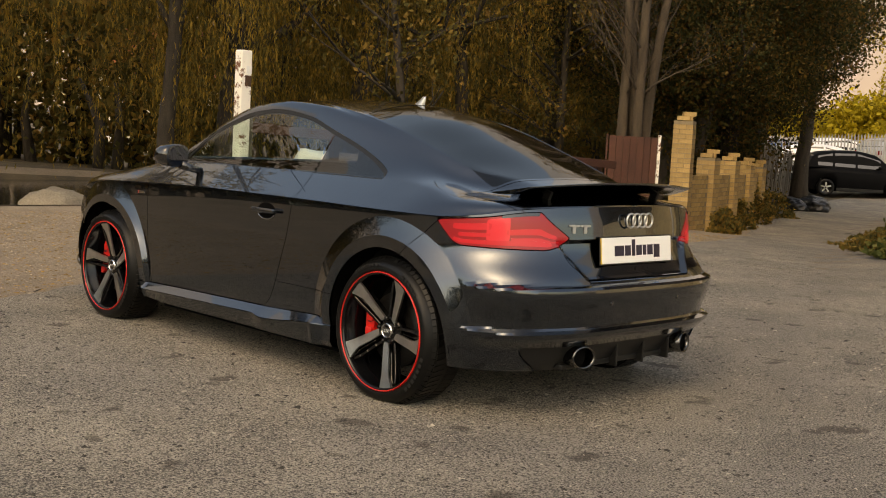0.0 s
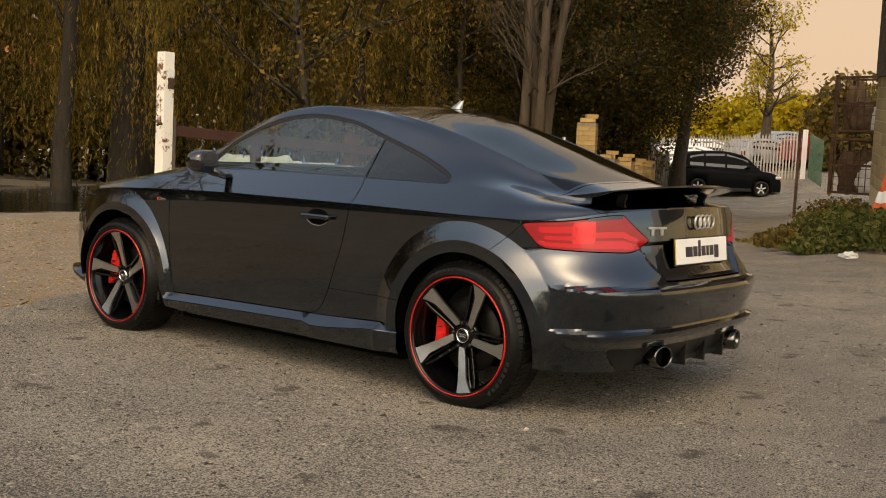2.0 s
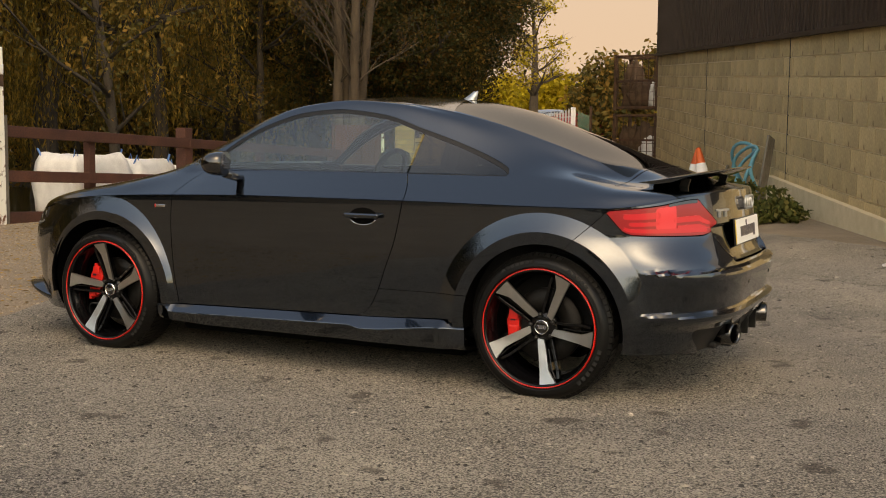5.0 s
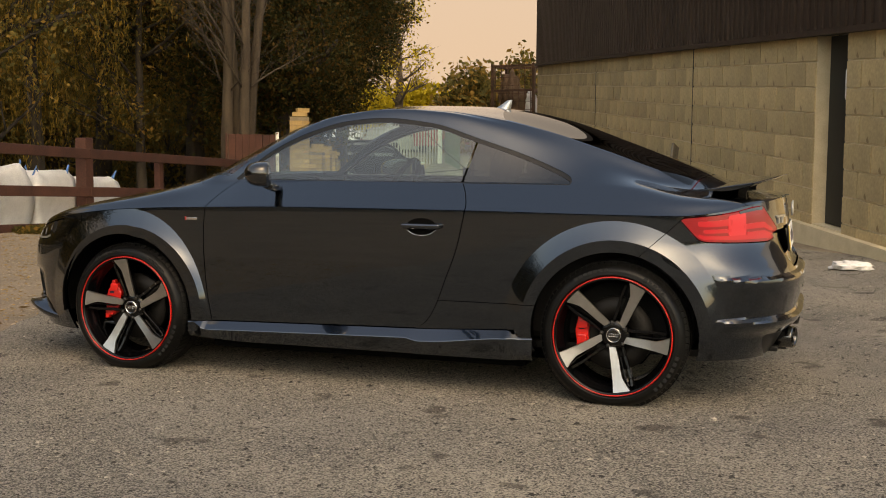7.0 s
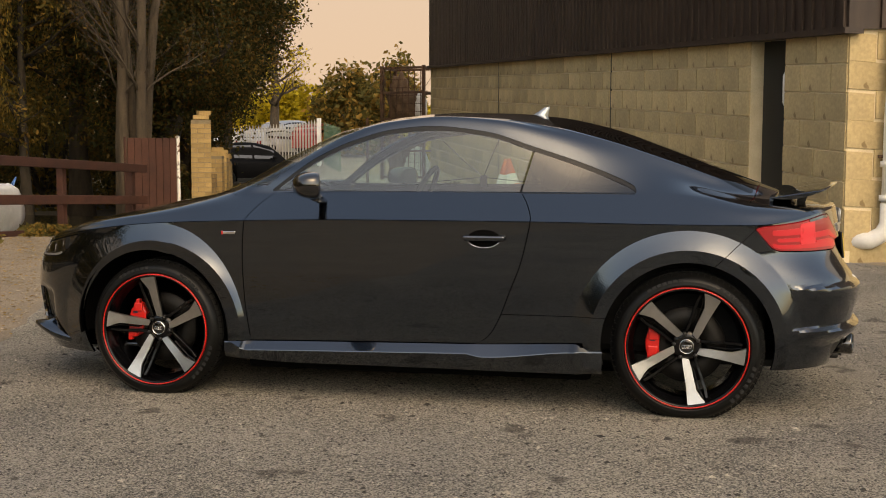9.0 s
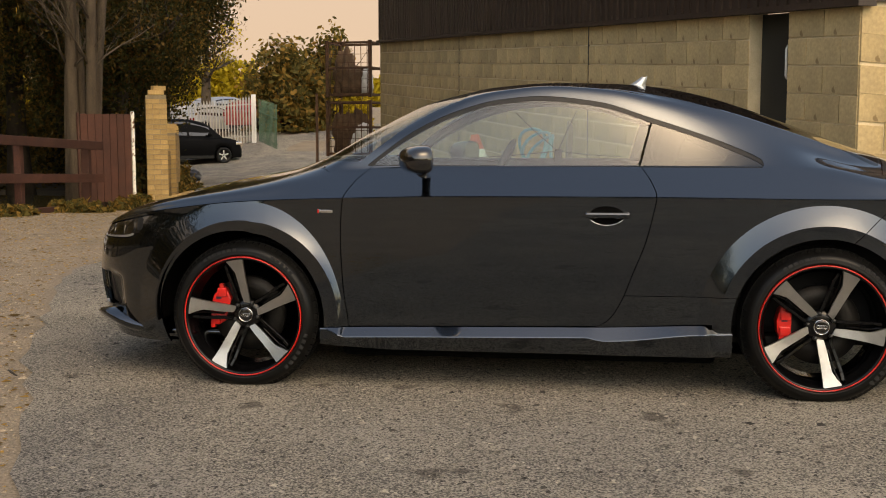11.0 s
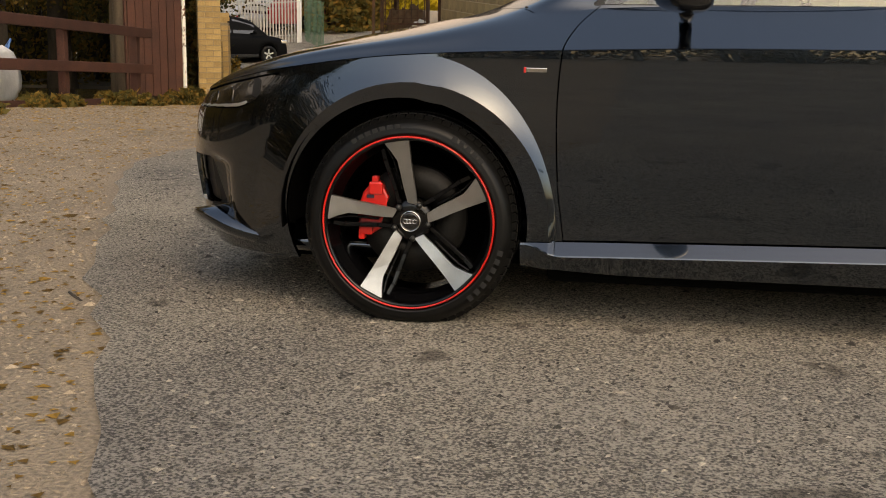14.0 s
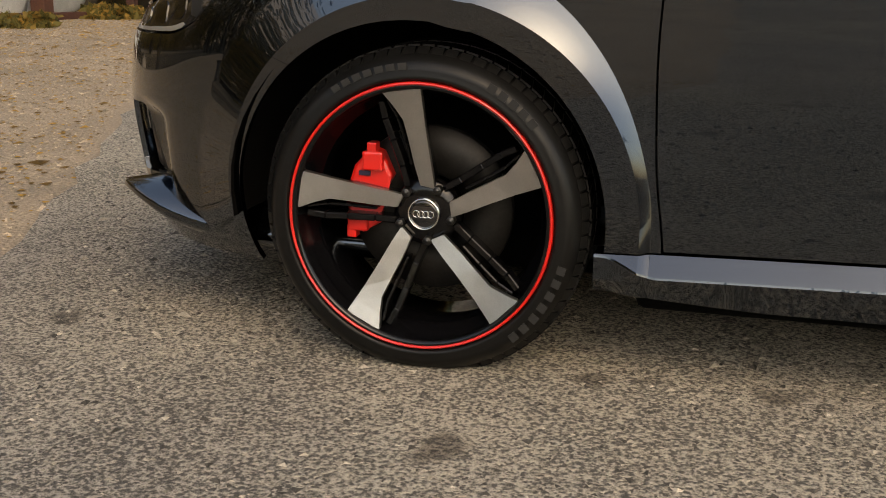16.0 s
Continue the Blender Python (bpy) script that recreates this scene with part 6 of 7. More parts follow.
# ---- builder's bags behind the rails ----
M_BAG = material("woven white sack", ((0.55, 0.54, 0.52), (0.78, 0.77, 0.74), 5.0), 0.8, bump=0.4, depth=0.02)
M_STRAP = material("blue strap", (0.09, 0.22, 0.50), 0.7)
for i, (x, y, w, h) in enumerate(((-8.0, 7.35, 0.90, 0.92), (-7.9, 8.35, 0.85, 0.86), (-8.1, 9.75, 0.95, 0.78))):
    bag = tagged(new("builders_bag"), "white woven builder's bag with blue lifting straps", "bag", "bags behind the rails")
    rng = np.random.default_rng(40 + i)
    bm = bmesh.new()
    bmesh.ops.create_cube(bm, size=1)
    bmesh.ops.subdivide_edges(bm, edges=bm.edges[:], cuts=7, use_grid_fill=True)
    for v in bm.verts:
        c = v.co.copy()
        bulge = 1 + 0.16 * math.cos(c.z * math.pi) - 0.10 * (c.z > 0.4)
        v.co = Vector((c.x * w * bulge, c.y * w * bulge, (c.z + 0.5) * h - (0.16 * (1 - (2 * max(abs(c.x), abs(c.y))) ** 2) if c.z > 0.45 else 0)))
        v.co += Vector(noise.noise_vector(v.co * 4 + Vector((i * 7.0, 0, 0)))) * 0.045
    for f in bm.faces:
        f.smooth = True
    part("sack", bm, M_BAG, bag)
    for sx, sy in ((-1, -1), (1, -1), (1, 1), (-1, 1)):
        a = Vector((sx * w * 0.47, sy * w * 0.47, h * 0.86))
        part("strap", tube_bm([a + Vector((0, -sy * 0.12, -0.25)), a + Vector((0, -sy * 0.06, 0.05)), a + Vector((rng.normal() * 0.05, 0, 0.20)), a + Vector((-sx * 0.07, sy * 0.0, 0.04)), a + Vector((-sx * 0.12, 0, -0.25))], 0.017, 5), M_STRAP, bag, "blue lifting strap")
    bag.matrix_basis = pose(x, y, float(ground_z(x, y)), 0, 0, 10 * i - 8)

# ---- stillage tower at the building's far corner ----
cage = tagged(new("storage_cage"), "rusty stacked steel storage cages filled with sacks and scrap", "cage")
CM = pose(-6.0, 30.3, 0.30, 0, 0, -12)
W2, D2 = 0.74, 0.5
for lvl, (z0, z1) in enumerate(((0.0, 1.78), (1.88, 3.66))):
    for sx in (-1, 1):
        for sy in (-1, 1):
            part("upright", box_bm(sx * W2 - 0.05, sx * W2 + 0.05, sy * D2 - 0.05, sy * D2 + 0.05, z0, z1, 0.006, None, CM), M_RUST, cage)
    for z in (z0 + 0.05, (z0 + z1) / 2, z1 - 0.1):
        for sy in (-1, 1):
            part("crossbar", box_bm(-W2 + 0.05, W2 - 0.05, sy * D2 - 0.03, sy * D2 + 0.03, z, z + 0.07, 0.004, None, CM), M_RUST, cage)
        for sx in (-1, 1):
            part("side_bar", box_bm(sx * W2 - 0.03, sx * W2 + 0.03, -D2 + 0.05, D2 - 0.05, z, z + 0.07, 0.004, None, CM), M_RUST, cage)
    for k in range(5):
        z = z0 + 0.3 + k * 0.26
        part("mesh_bar", box_bm(-W2 + 0.05, W2 - 0.05, -D2 - 0.02, -D2 - 0.01, z, z + 0.015, 0, None, CM), M_RUST, cage)
    for k in range(7):
        x = -W2 + 0.1 + k * (2 * W2 - 0.2) / 6
        part("mesh_bar", box_bm(x - 0.010, x + 0.010, -D2 - 0.01, -D2 + 0.01, z0 + 0.1, z1 - 0.1 - (0.6 if lvl and k in (2, 3) else 0), 0, None, CM), M_RUST, cage)


def lump(name, label, category, place, sx, sy, sz, mat, seed, rough=0.25):
    """A crumpled, rounded heap."""
    bm = bmesh.new()
    bmesh.ops.create_icosphere(bm, subdivisions=4, radius=1)
    for v in bm.verts:
        q = v.co.normalized()
        v.co = q * (1 + rough * noise.noise(q * 2.2 + Vector((seed, 0, 0))) + rough * 0.5 * noise.noise(q * 6 + Vector((0, seed, 0))))
        v.co = Vector((v.co.x * sx, v.co.y * sy, (max(v.co.z, -0.55) + 0.55) * sz))
    for f in bm.faces:
        f.smooth = True
    me = bpy.data.meshes.new(name)
    bm.to_mesh(me)
    bm.free()
    me.materials.append(mat)
    ob = tagged(new(name, me), label, category)
    ob.matrix_basis = pose(*place)
    return ob


M_SACK = material("brown sacking", ((0.060, 0.035, 0.020), (0.14, 0.085, 0.050), 6.0), 0.9, bump=0.3)
M_BLACKBAG = material("black bin liner", (0.010, 0.010, 0.011), 0.3, bump=0.5, scale=12.0)
for x, z, s, k in ((-6.40, 0.41, 0.34, 31.0), (-6.00, 0.41, 0.42, 32.0), (-6.35, 2.31, 0.36, 33.0)):
    lump("sack", "dark brown sack of scrap stacked in the cage", "sack", (x, 30.4, z), s, 0.36, 0.85, M_SACK, k, 0.35)
lump("sack", "brown sack lying in the upper cage", "sack", (-6.05, 30.25, 2.31), 0.45, 0.35, 0.55, M_SACK, 1.0)
lump("sheet_roll", "bundle of white plastic sheet in the cage", "sheet", (-5.60, 30.2, 2.31), 0.22, 0.25, 0.50, M_BAG, 2.0)
lump("sheet_roll", "bundle of white plastic sheet in the cage", "sheet", (-5.75, 30.2, 0.41), 0.40, 0.30, 0.60, M_BAG, 3.0)
for i, (x, y, s) in enumerate(((-12.9, 32.9, 0.55), (-12.4, 32.3, 0.46), (-13.3, 32.0, 0.5), (-12.8, 31.6, 0.4))):
    lump("rubbish_bag", "black plastic rubbish bag heaped by the fence", "bag", (x, y, float(ground_z(x, y)) - 0.02), s, s, s * 0.62, M_BLACKBAG, 5.0 + i)
lump("boulder", "rounded grey boulder at the edge of the gravel", "stone", (-9.2, 3.2, float(ground_z(-9.2, 3.2)) - 0.05), 0.42, 0.5, 0.30, material("boulder stone", ((0.12, 0.10, 0.075), (0.26, 0.22, 0.16), 3.0), 0.9, bump=0.4), 9.0, 0.15)
lump("litter", "crumpled white plastic litter on the tarmac edge", "litter", (3.66, 4.85, float(ground_z(3.66, 4.85)) + 0.01), 0.17, 0.09, 0.05, M_BAG, 10.0, 0.5)
lump("litter", "crumpled white plastic litter by the weeds", "litter", (0.95, 8.9, float(ground_z(0.95, 8.9)) + 0.01), 0.10, 0.08, 0.05, M_BAG, 11.0, 0.5)

# ---- cones, hose and planks on the bank ----
M_ORANGE = material("orange plastic", ((0.55, 0.08, 0.02), (0.70, 0.13, 0.03), 5.0), 0.55)
M_HOSE = material("blue hose", (0.10, 0.33, 0.42), 0.45)
M_YPLASTIC = material("yellow plastic", (0.60, 0.40, 0.05), 0.5)
for i, (s, d, ry) in enumerate(((8.7, 0.75, 6), (8.1, 0.62, -9))):
    cone = tagged(new("traffic_cone"), "orange and white traffic cone on the bank", "cone", "cones on the bank")
    for z0, z1, mat, nm in ((0.03, 0.26, M_ORANGE, "cone_foot"), (0.26, 0.46, M_WHITE, "white_band"), (0.46, 0.75, M_ORANGE, "cone_tip")):
        r = lambda z: 0.17 - 0.18 * z
        bm = lathe_bm([(r(z0), z0), (r(z1), z1), (r(z1) - 0.012, z1)], 20)
        bmesh.ops.rotate(bm, cent=(0, 0, 0), matrix=Matrix.Rotation(radians(90), 3, "X"), verts=bm.verts)
        part(nm, bm, mat, cone)
    part("base", box_bm(-0.2, 0.2, -0.2, 0.2, 0, 0.035, 0.01), M_ORANGE, cone)
    p = wall_pt(s, d, 0)
    cone.matrix_basis = pose(p.x, p.y, float(ground_z(p.x, p.y)) + 0.22, ry, ry, 20)
    lump("rubble", "pile of rubble and soil under the cones", "rubble", (p.x, p.y, float(ground_z(p.x, p.y)) - 0.02), 0.5, 0.5, 0.17, M_EARTH, 20.0 + i)
p = wall_pt(9.3, 0.6, 0)
lump("yellow_tub", "yellow plastic tub among the weeds", "tub", (p.x, p.y, float(ground_z(p.x, p.y))), 0.28, 0.2, 0.30, M_YPLASTIC, 12.0, 0.08)
hose = tagged(new("hose"), "loops of pale blue hose leaning on the wall", "hose")
for k in range(3):
    c = wall_pt(6.4 - 0.35 * k, 0.35, 0)
    z = float(ground_z(c.x, c.y))
    pts = [wall_pt(6.4 - 0.32 * k + (0.42 + 0.08 * k) * math.cos(a), 0.30 + 0.12 * math.sin(a * 2 + k), z + 0.52 + (0.50 - 0.06 * k) * math.sin(a)) for a in [2 * math.pi * i / 26 for i in range(26)]]
    part("coil", tube_bm(pts, 0.028, 7, None, True), M_HOSE, hose)
for i, (s, d, tilt) in enumerate(((4.4, 0.45, 30), (7.4, 0.5, 60), (9.9, 0.4, 70))):
    c = wall_pt(s, d, 0)
    pl = tagged(new("plank"), "old grey plank leaning on the bank", "plank")
    part("board", box_bm(-0.08, 0.08, -0.02, 0.02, 0, 1.3, 0.005), M_WOOD_GREY, pl)
    pl.matrix_basis = pose(c.x, c.y, float(ground_z(c.x, c.y)), -tilt * 0.5, tilt, 60)

# weeds on the bank and along the edges
for i, (s, d, r, h, leaf) in enumerate(((3.4, 0.9, 0.8, 0.42, L_WEED), (4.6, 1.3, 0.9, 0.40, L_WEED), (5.6, 0.9, 0.8, 0.46, L_WEED), (6.6, 1.5, 0.9, 0.42, L_WEED), (8.0, 1.4, 0.9, 0.40, L_OLIVE), (9.6, 1.2, 0.8, 0.45, L_WEED), (11.5, 1.1, 1.0, 0.5, L_OLIVE),
                                        (2.4, 0.7, 0.5, 0.25, L_WEED), (5.2, 2.0, 0.7, 0.25, L_OLIVE), (7.4, 2.1, 0.8, 0.25, L_OLIVE), (14.0, 1.0, 1.0, 0.5, L_OLIVE), (3.6, 1.9, 0.5, 0.2, L_WEED))):
    c = wall_pt(s, d, 0)
    make_bush("weed_clump", "clump of green and dry weeds on the bank", (c.x, c.y), r, r, h, 1500, 0.055 if h != 0.46 else 0.10, leaf, 60 + i, "weeds")
for i, (x, y, r, h) in enumerate(((-6.4, 16.6, 0.35, 0.5), (-7.4, 18.3, 0.4, 0.55), (-8.3, 20.3, 0.45, 0.7), (-9.2, 22.6, 0.5, 0.9), (-10.6, 26.0, 0.6, 0.8), (-7.0, 9.9, 0.45, 0.16), (-6.9, 12.2, 0.5, 0.2), (-6.7, 7.3, 0.5, 0.12), (-6.8, 14.1, 0.4, 0.25))):
    make_bush("weed_clump", "clump of dry weeds along the boundary", (x, y), r, r, h, 1300, 0.07, L_OLIVE, 80 + i, "weeds")

# ---- pipe at the building's near corner ----
pipe = tagged(new("drain_pipe"), "white plastic drain pipe with an elbow", "pipe")
c0 = wall_pt(S0 - 0.12, -0.42, 0)
part("shaft", tube_bm([(c0.x, c0.y, 0.55), (c0.x, c0.y, 1.4), (c0.x + 0.02, c0.y, 2.38)], 0.075, 14), M_WHITE, pipe)
part("elbow", tube_bm([(c0.x, c0.y, 0.70), (c0.x, c0.y, 0.5), (c0.x - 0.05, c0.y + 0.01, 0.40), (c0.x - 0.16, c0.y + 0.03, 0.33), (c0.x - 0.34, c0.y + 0.06, 0.32)], 0.085, 14), M_WHITE, pipe)
for z in (0.72, 1.05):
    part("collar", tube_bm([(c0.x, c0.y, z), (c0.x, c0.y, z + 0.06)], 0.098, 14), M_WHITE, pipe)
part("bracket", box_bm(c0.x - 0.11, c0.x + 0.11, c0.y, c0.y + 0.16, 1.14, 1.17, 0.004), M_RUST, pipe)

# ---- far house beyond the pond ----
house = tagged(new("house"), "pale rendered house with an orange tiled roof", "house")
HM = pose(-56, 33, float(ground_z(-56, 33)) - 0.5, 0, 0, 30)
M_RENDER = material("pale render", ((0.55, 0.48, 0.36), (0.66, 0.58, 0.45), 1.0), 0.9)
M_TILE = material("orange roof tile", ((0.36, 0.11, 0.04), (0.52, 0.18, 0.07), 3.0), 0.9, bump=0.3)
part("wall", box_bm(-4, 4, -3, 3, 0, 5.2, 0, None, HM), M_RENDER, house)
bm = plate_bm([(-4.4, 5.1), (4.4, 5.1), (0.0, 8.6)], -3.4, 3.4)
bmesh.ops.transform(bm, matrix=HM, verts=bm.verts)
part("roof", bm, M_TILE, house)
for x in (-2.2, 1.6):
    for z in (1.0, 3.4):
        w = part("window", box_bm(x, x + 1.1, -3.04, -2.98, z, z + 1.2, 0.02, None, HM), M_WHITE, house, "white window frame")
        part("pane", box_bm(x + 0.08, x + 1.02, -3.05, -3.0, z + 0.08, z + 1.12, 0, None, HM), M_GLOSS_BLACK, w)


# ---- parked cars beyond the gate ----
FAR = 1.17      # the far yard's stretch from the near one


def far(x, y):
    return 1.7 + (x - 1.7) * FAR, -5.8 + (y + 5.8) * FAR


def parked_car(label, place, yaw, paint, length=4.5, width=1.82, height=1.68, nose=0.95, group=""):
    """A plain parked car: lofted body with arches, glasshouse, lamps and wheels. It faces -x."""
    c = tagged(new("parked_car"), label, "car", group)
    hw, wr, wb = width / 2, 0.34, length * 0.60
    xa, xb = -wb / 2, wb / 2
    belt = height * 0.60
    low = curve((-length / 2, 0.62 * belt), (-length / 2 + 0.06, 0.80 * belt), (-length * 0.28, 0.96 * belt), (0, belt), (length * 0.44, belt * 1.04), (length / 2, 0.94 * belt))
    roof = curve((-length * 0.30, belt * 0.97), (-length * 0.12, height * 0.93), (length * 0.06, height), (length * 0.30, height * 0.97), (length * 0.42, height * 0.86), (length * 0.475, belt))
    bm = bmesh.new()
    rows_ = []
    for x in np.linspace(-length / 2, length / 2, 61):
        t = abs(2 * x / length)
        w = hw * (1 - 0.22 * max(0, t - 0.55) ** 1.3 / 0.45 ** 1.3 * 1.0)
        foot = 0.24
        for xc in (xa, xb):
            if abs(x - xc) < 0.40:
                foot = max(foot, wr + math.sqrt(max(0.0, 0.40 ** 2 - (x - xc) ** 2)) - 0.02)
        zt = float(low(x))
        prof = [(w * 0.94, foot), (w, max(foot + 0.02, 0.5 * zt)), (w * 0.985, max(foot + 0.04, 0.85 * zt)), (w * 0.93, zt), (w * 0.6, zt + 0.03), (0, zt + 0.045)]
        rows_.append([bm.verts.new((x, s * y, z)) for s, seq in ((-1, prof), (1, prof[-2::-1])) for y, z in seq])
    for a, b in zip(rows_, rows_[1:]):
        for k in range(len(a) - 1):
            bm.faces.new((a[k], a[k + 1], b[k + 1], b[k])).smooth = True
    bm.faces.new(rows_[0])
    bm.faces.new(rows_[-1][::-1])
    bmesh.ops.recalc_face_normals(bm, faces=bm.faces)
    body = part("body", bm, paint, c)
    bm = bmesh.new()
    rows_ = []
    for x in np.linspace(-length * 0.30, length * 0.475, 33):
        z0, z1 = float(low(x)) - 0.01, max(float(roof(x)), float(low(x)) + 0.005)
        k = (z1 - z0) / (height - belt)
        prof = [(hw * 0.93, z0), (hw * (0.93 - 0.10 * k), z0 + (z1 - z0) * 0.55), (hw * (0.93 - 0.20 * k), z0 + (z1 - z0) * 0.88), (hw * (0.93 - 0.34 * k), z1), (0, z1 + 0.02 * k)]
        rows_.append([bm.verts.new((x, s * y, z)) for s, seq in ((-1, prof), (1, prof[-2::-1])) for y, z in seq])
    for a, b in zip(rows_, rows_[1:]):
        for j in range(len(a) - 1):
            bm.faces.new((a[j], a[j + 1], b[j + 1], b[j])).smooth = True
    bmesh.ops.recalc_face_normals(bm, faces=bm.faces)
    part("cabin", bm, paint, c)
    top = lambda x: float(roof(x)) - 0.10
    for s in (-1, 1):
        for x0, x1 in ((-length * 0.17, length * 0.03), (length * 0.05, length * 0.23), (length * 0.25, length * 0.38)):
            bm = bmesh.new()
            quad = []
            for x, hi in ((x0, 0), (x1, 0), (x1, 1), (x0, 1)):
                zb = float(low(x)) + 0.06
                z = max(zb + 0.02, top(x)) if hi else zb
                kk = (float(roof(x)) - float(low(x))) / (height - belt)
                f = (z - float(low(x))) / max(0.05, float(roof(x)) - float(low(x)))
                y = hw * (0.93 - (0.10 * f / 0.55 if f < 0.55 else 0.10 + 0.10 * (f - 0.55) / 0.33) * kk) + 0.006
                quad.append((x, s * y, z))
            vs = [bm.verts.new(p) for p in quad] + [bm.verts.new((p[0], p[1] - s * 0.02, p[2])) for p in quad]
            for f in ((0, 1, 2, 3), (7, 6, 5, 4), (0, 4, 5, 1), (1, 5, 6, 2), (2, 6, 7, 3), (3, 7, 4, 0)):
                bm.faces.new([vs[i] for i in f])
            bmesh.ops.recalc_face_normals(bm, faces=bm.faces)
            part("side_window", bm, M_GLOSS_BLACK, c, "dark side window")
    def pane(name, fa, fb, label):
        bm = bmesh.new()
        q = []
        for x in (fa, fb):
            z = float(roof(x))
            kk = (z - float(low(x))) / (height - belt)
            for s in (-1, 1):
                q.append((x, s * hw * (0.93 - 0.36 * kk), z + 0.012))
        vs = [bm.verts.new(p) for p in (q[0], q[1], q[3], q[2])] + [bm.verts.new((p[0], p[1], p[2] - 0.02)) for p in (q[0], q[1], q[3], q[2])]
        for f in ((0, 1, 2, 3), (7, 6, 5, 4), (0, 4, 5, 1), (1, 5, 6, 2), (2, 6, 7, 3), (3, 7, 4, 0)):
            bm.faces.new([vs[i] for i in f])
        bmesh.ops.recalc_face_normals(bm, faces=bm.faces)
        part(name, bm, M_GLOSS_BLACK, c, label)
    pane("windscreen", -length * 0.275, -length * 0.125, "dark windscreen")
    pane("rear_window", length * 0.415, length * 0.46, "dark rear window")
    for s in (-1, 1):
        part("headlamp", box_bm(-length / 2 + 0.02, -length / 2 + 0.30, s * hw * 0.80 - 0.13, s * hw * 0.80 + 0.10, belt * 0.70, belt * 0.82, 0.03), M_CHROME, body, "clear headlamp")
        part("tail_lamp", box_bm(length / 2 - 0.16, length / 2 + 0.01, s * hw * 0.76 - 0.10, s * hw * 0.76 + 0.10, belt * 0.72, belt * 0.95, 0.03), M_LENS, body, "red tail lamp")
        part("door_mirror", box_bm(-length * 0.16 - 0.06, -length * 0.16 + 0.08, s * (hw + 0.09) - 0.09, s * (hw + 0.09) + 0.09, belt + 0.04, belt + 0.17, 0.04), paint, body)
        part("sill_trim", box_bm(xa + 0.42, xb - 0.42, s * (hw * 0.955) - 0.02, s * (hw * 0.955) + 0.02, 0.22, 0.34, 0.01), M_SATIN_BLACK, body, "black sill trim")
        for x in (xa, xb):
            w = part("wheel", lathe_bm([(0.20, -0.02), (0.23, -0.06), (0.30, -0.07), (wr, -0.03), (wr, 0.12), (0.28, 0.14)], 28), M_TYRE, c, "black tyre")
            rim = part("rim", lathe_bm([(0.0, -0.02), (0.05, -0.035), (0.07, -0.01), (0.205, 0.0), (0.215, -0.05), (0.225, -0.05)], 28), M_RIM_BLACK, w, "wheel rim")
            for k in range(5):
                m = Matrix.Rotation(radians(72 * k), 4, "Y")
                part("spoke", box_bm(-0.028, 0.028, -0.045, -0.015, 0.03, 0.21, 0.006, None, m), M_SILVER, w, "silver spoke")
            w.matrix_basis = pose(x, s * (hw - 0.05), wr, 0, 0, 0 if s < 0 else 180)
    part("underbody", box_bm(-length * 0.42, length * 0.42, -hw * 0.8, hw * 0.8, 0.2, 0.5, 0.05), M_UNDER, body)
    part("grille", box_bm(-length / 2 - 0.012, -length / 2 + 0.05, -hw * 0.5, hw * 0.5, belt * 0.42, belt * 0.70, 0.02), M_SATIN_BLACK, body, "black grille")
    x, y = far(*place)
    c.matrix_basis = pose(x, y, float(ground_z(x, y)) + 0.006, 0, 0, yaw) @ Matrix.Scale(1.12, 4)
    return c


paint = lambda n, col, metal=0.3: material(n, col, 0.35, metal, coat=1.0)
P_BLACK, P_WHITE, P_SILVER, P_BLUE, P_RED, P_TEAL = (material("black car paint", (0.003, 0.003, 0.0035), 0.5, 0.0, spec=0.06), paint("white car paint", (0.75, 0.75, 0.74), 0.0), paint("silver car paint", (0.42, 0.43, 0.44), 0.6),
                                                     paint("blue car paint", (0.03, 0.06, 0.13)), paint("red car paint", (0.30, 0.025, 0.02), 0.2), paint("teal car paint", (0.02, 0.07, 0.08)))
parked_car("black family car parked across the lane", (-14.35, 37.4), 221, P_BLACK, 4.4, 1.9, 1.82)
parked_car("white hatchback parked behind the black car", (-17.2, 40.6), 215, P_WHITE, 4.4, 1.85, 1.66)
for i, (x, y, yaw, pt, nm) in enumerate(((-18.6, 44.6, 250, P_WHITE, "white"), (-16.2, 45.6, 250, P_SILVER, "silver"), (-13.9, 46.6, 250, P_RED, "red"), (-20.9, 43.4, 250, P_BLUE, "dark blue"), (-12.6, 50.0, 245, P_BLUE, "dark blue"),
                                         (-13.2, 54.0, 245, P_TEAL, "dark teal"), (-13.9, 58.0, 245, P_WHITE, "white"), (-16.9, 50.5, 245, P_SILVER, "silver"))):
    parked_car(nm + " car parked behind the palisade fence", (x, y), yaw, pt, 4.2, 1.76, 1.50, group="cars behind the fence")

# palisade fence and green gate
pal = tagged(new("palisade_fence"), "galvanised steel palisade fence in front of parked cars", "fence")
P, Q = Vector((*far(-22.5, 37.6), 0)), Vector((*far(-13.0, 42.3), 0))
d = Q - P
M_GALV = material("galvanised steel", ((0.30, 0.29, 0.27), (0.44, 0.43, 0.40), 4.0), 0.6, 0.4)
M_GREEN = material("green painted steel", ((0.03, 0.09, 0.05), (0.06, 0.14, 0.08), 4.0), 0.5)
me = bpy.data.meshes.new("pale")
b = plate_bm([(-0.036, 0.05), (0.036, 0.05), (0.036, 2.30), (0.0, 2.45), (-0.036, 2.30)], -0.012, 0.012)
b.to_mesh(me)
b.free()
me.materials.append(M_GALV)
me_g = me.copy()
me_g.materials[0] = M_GREEN
ang = math.degrees(math.atan2(d.y, d.x))
n = 82
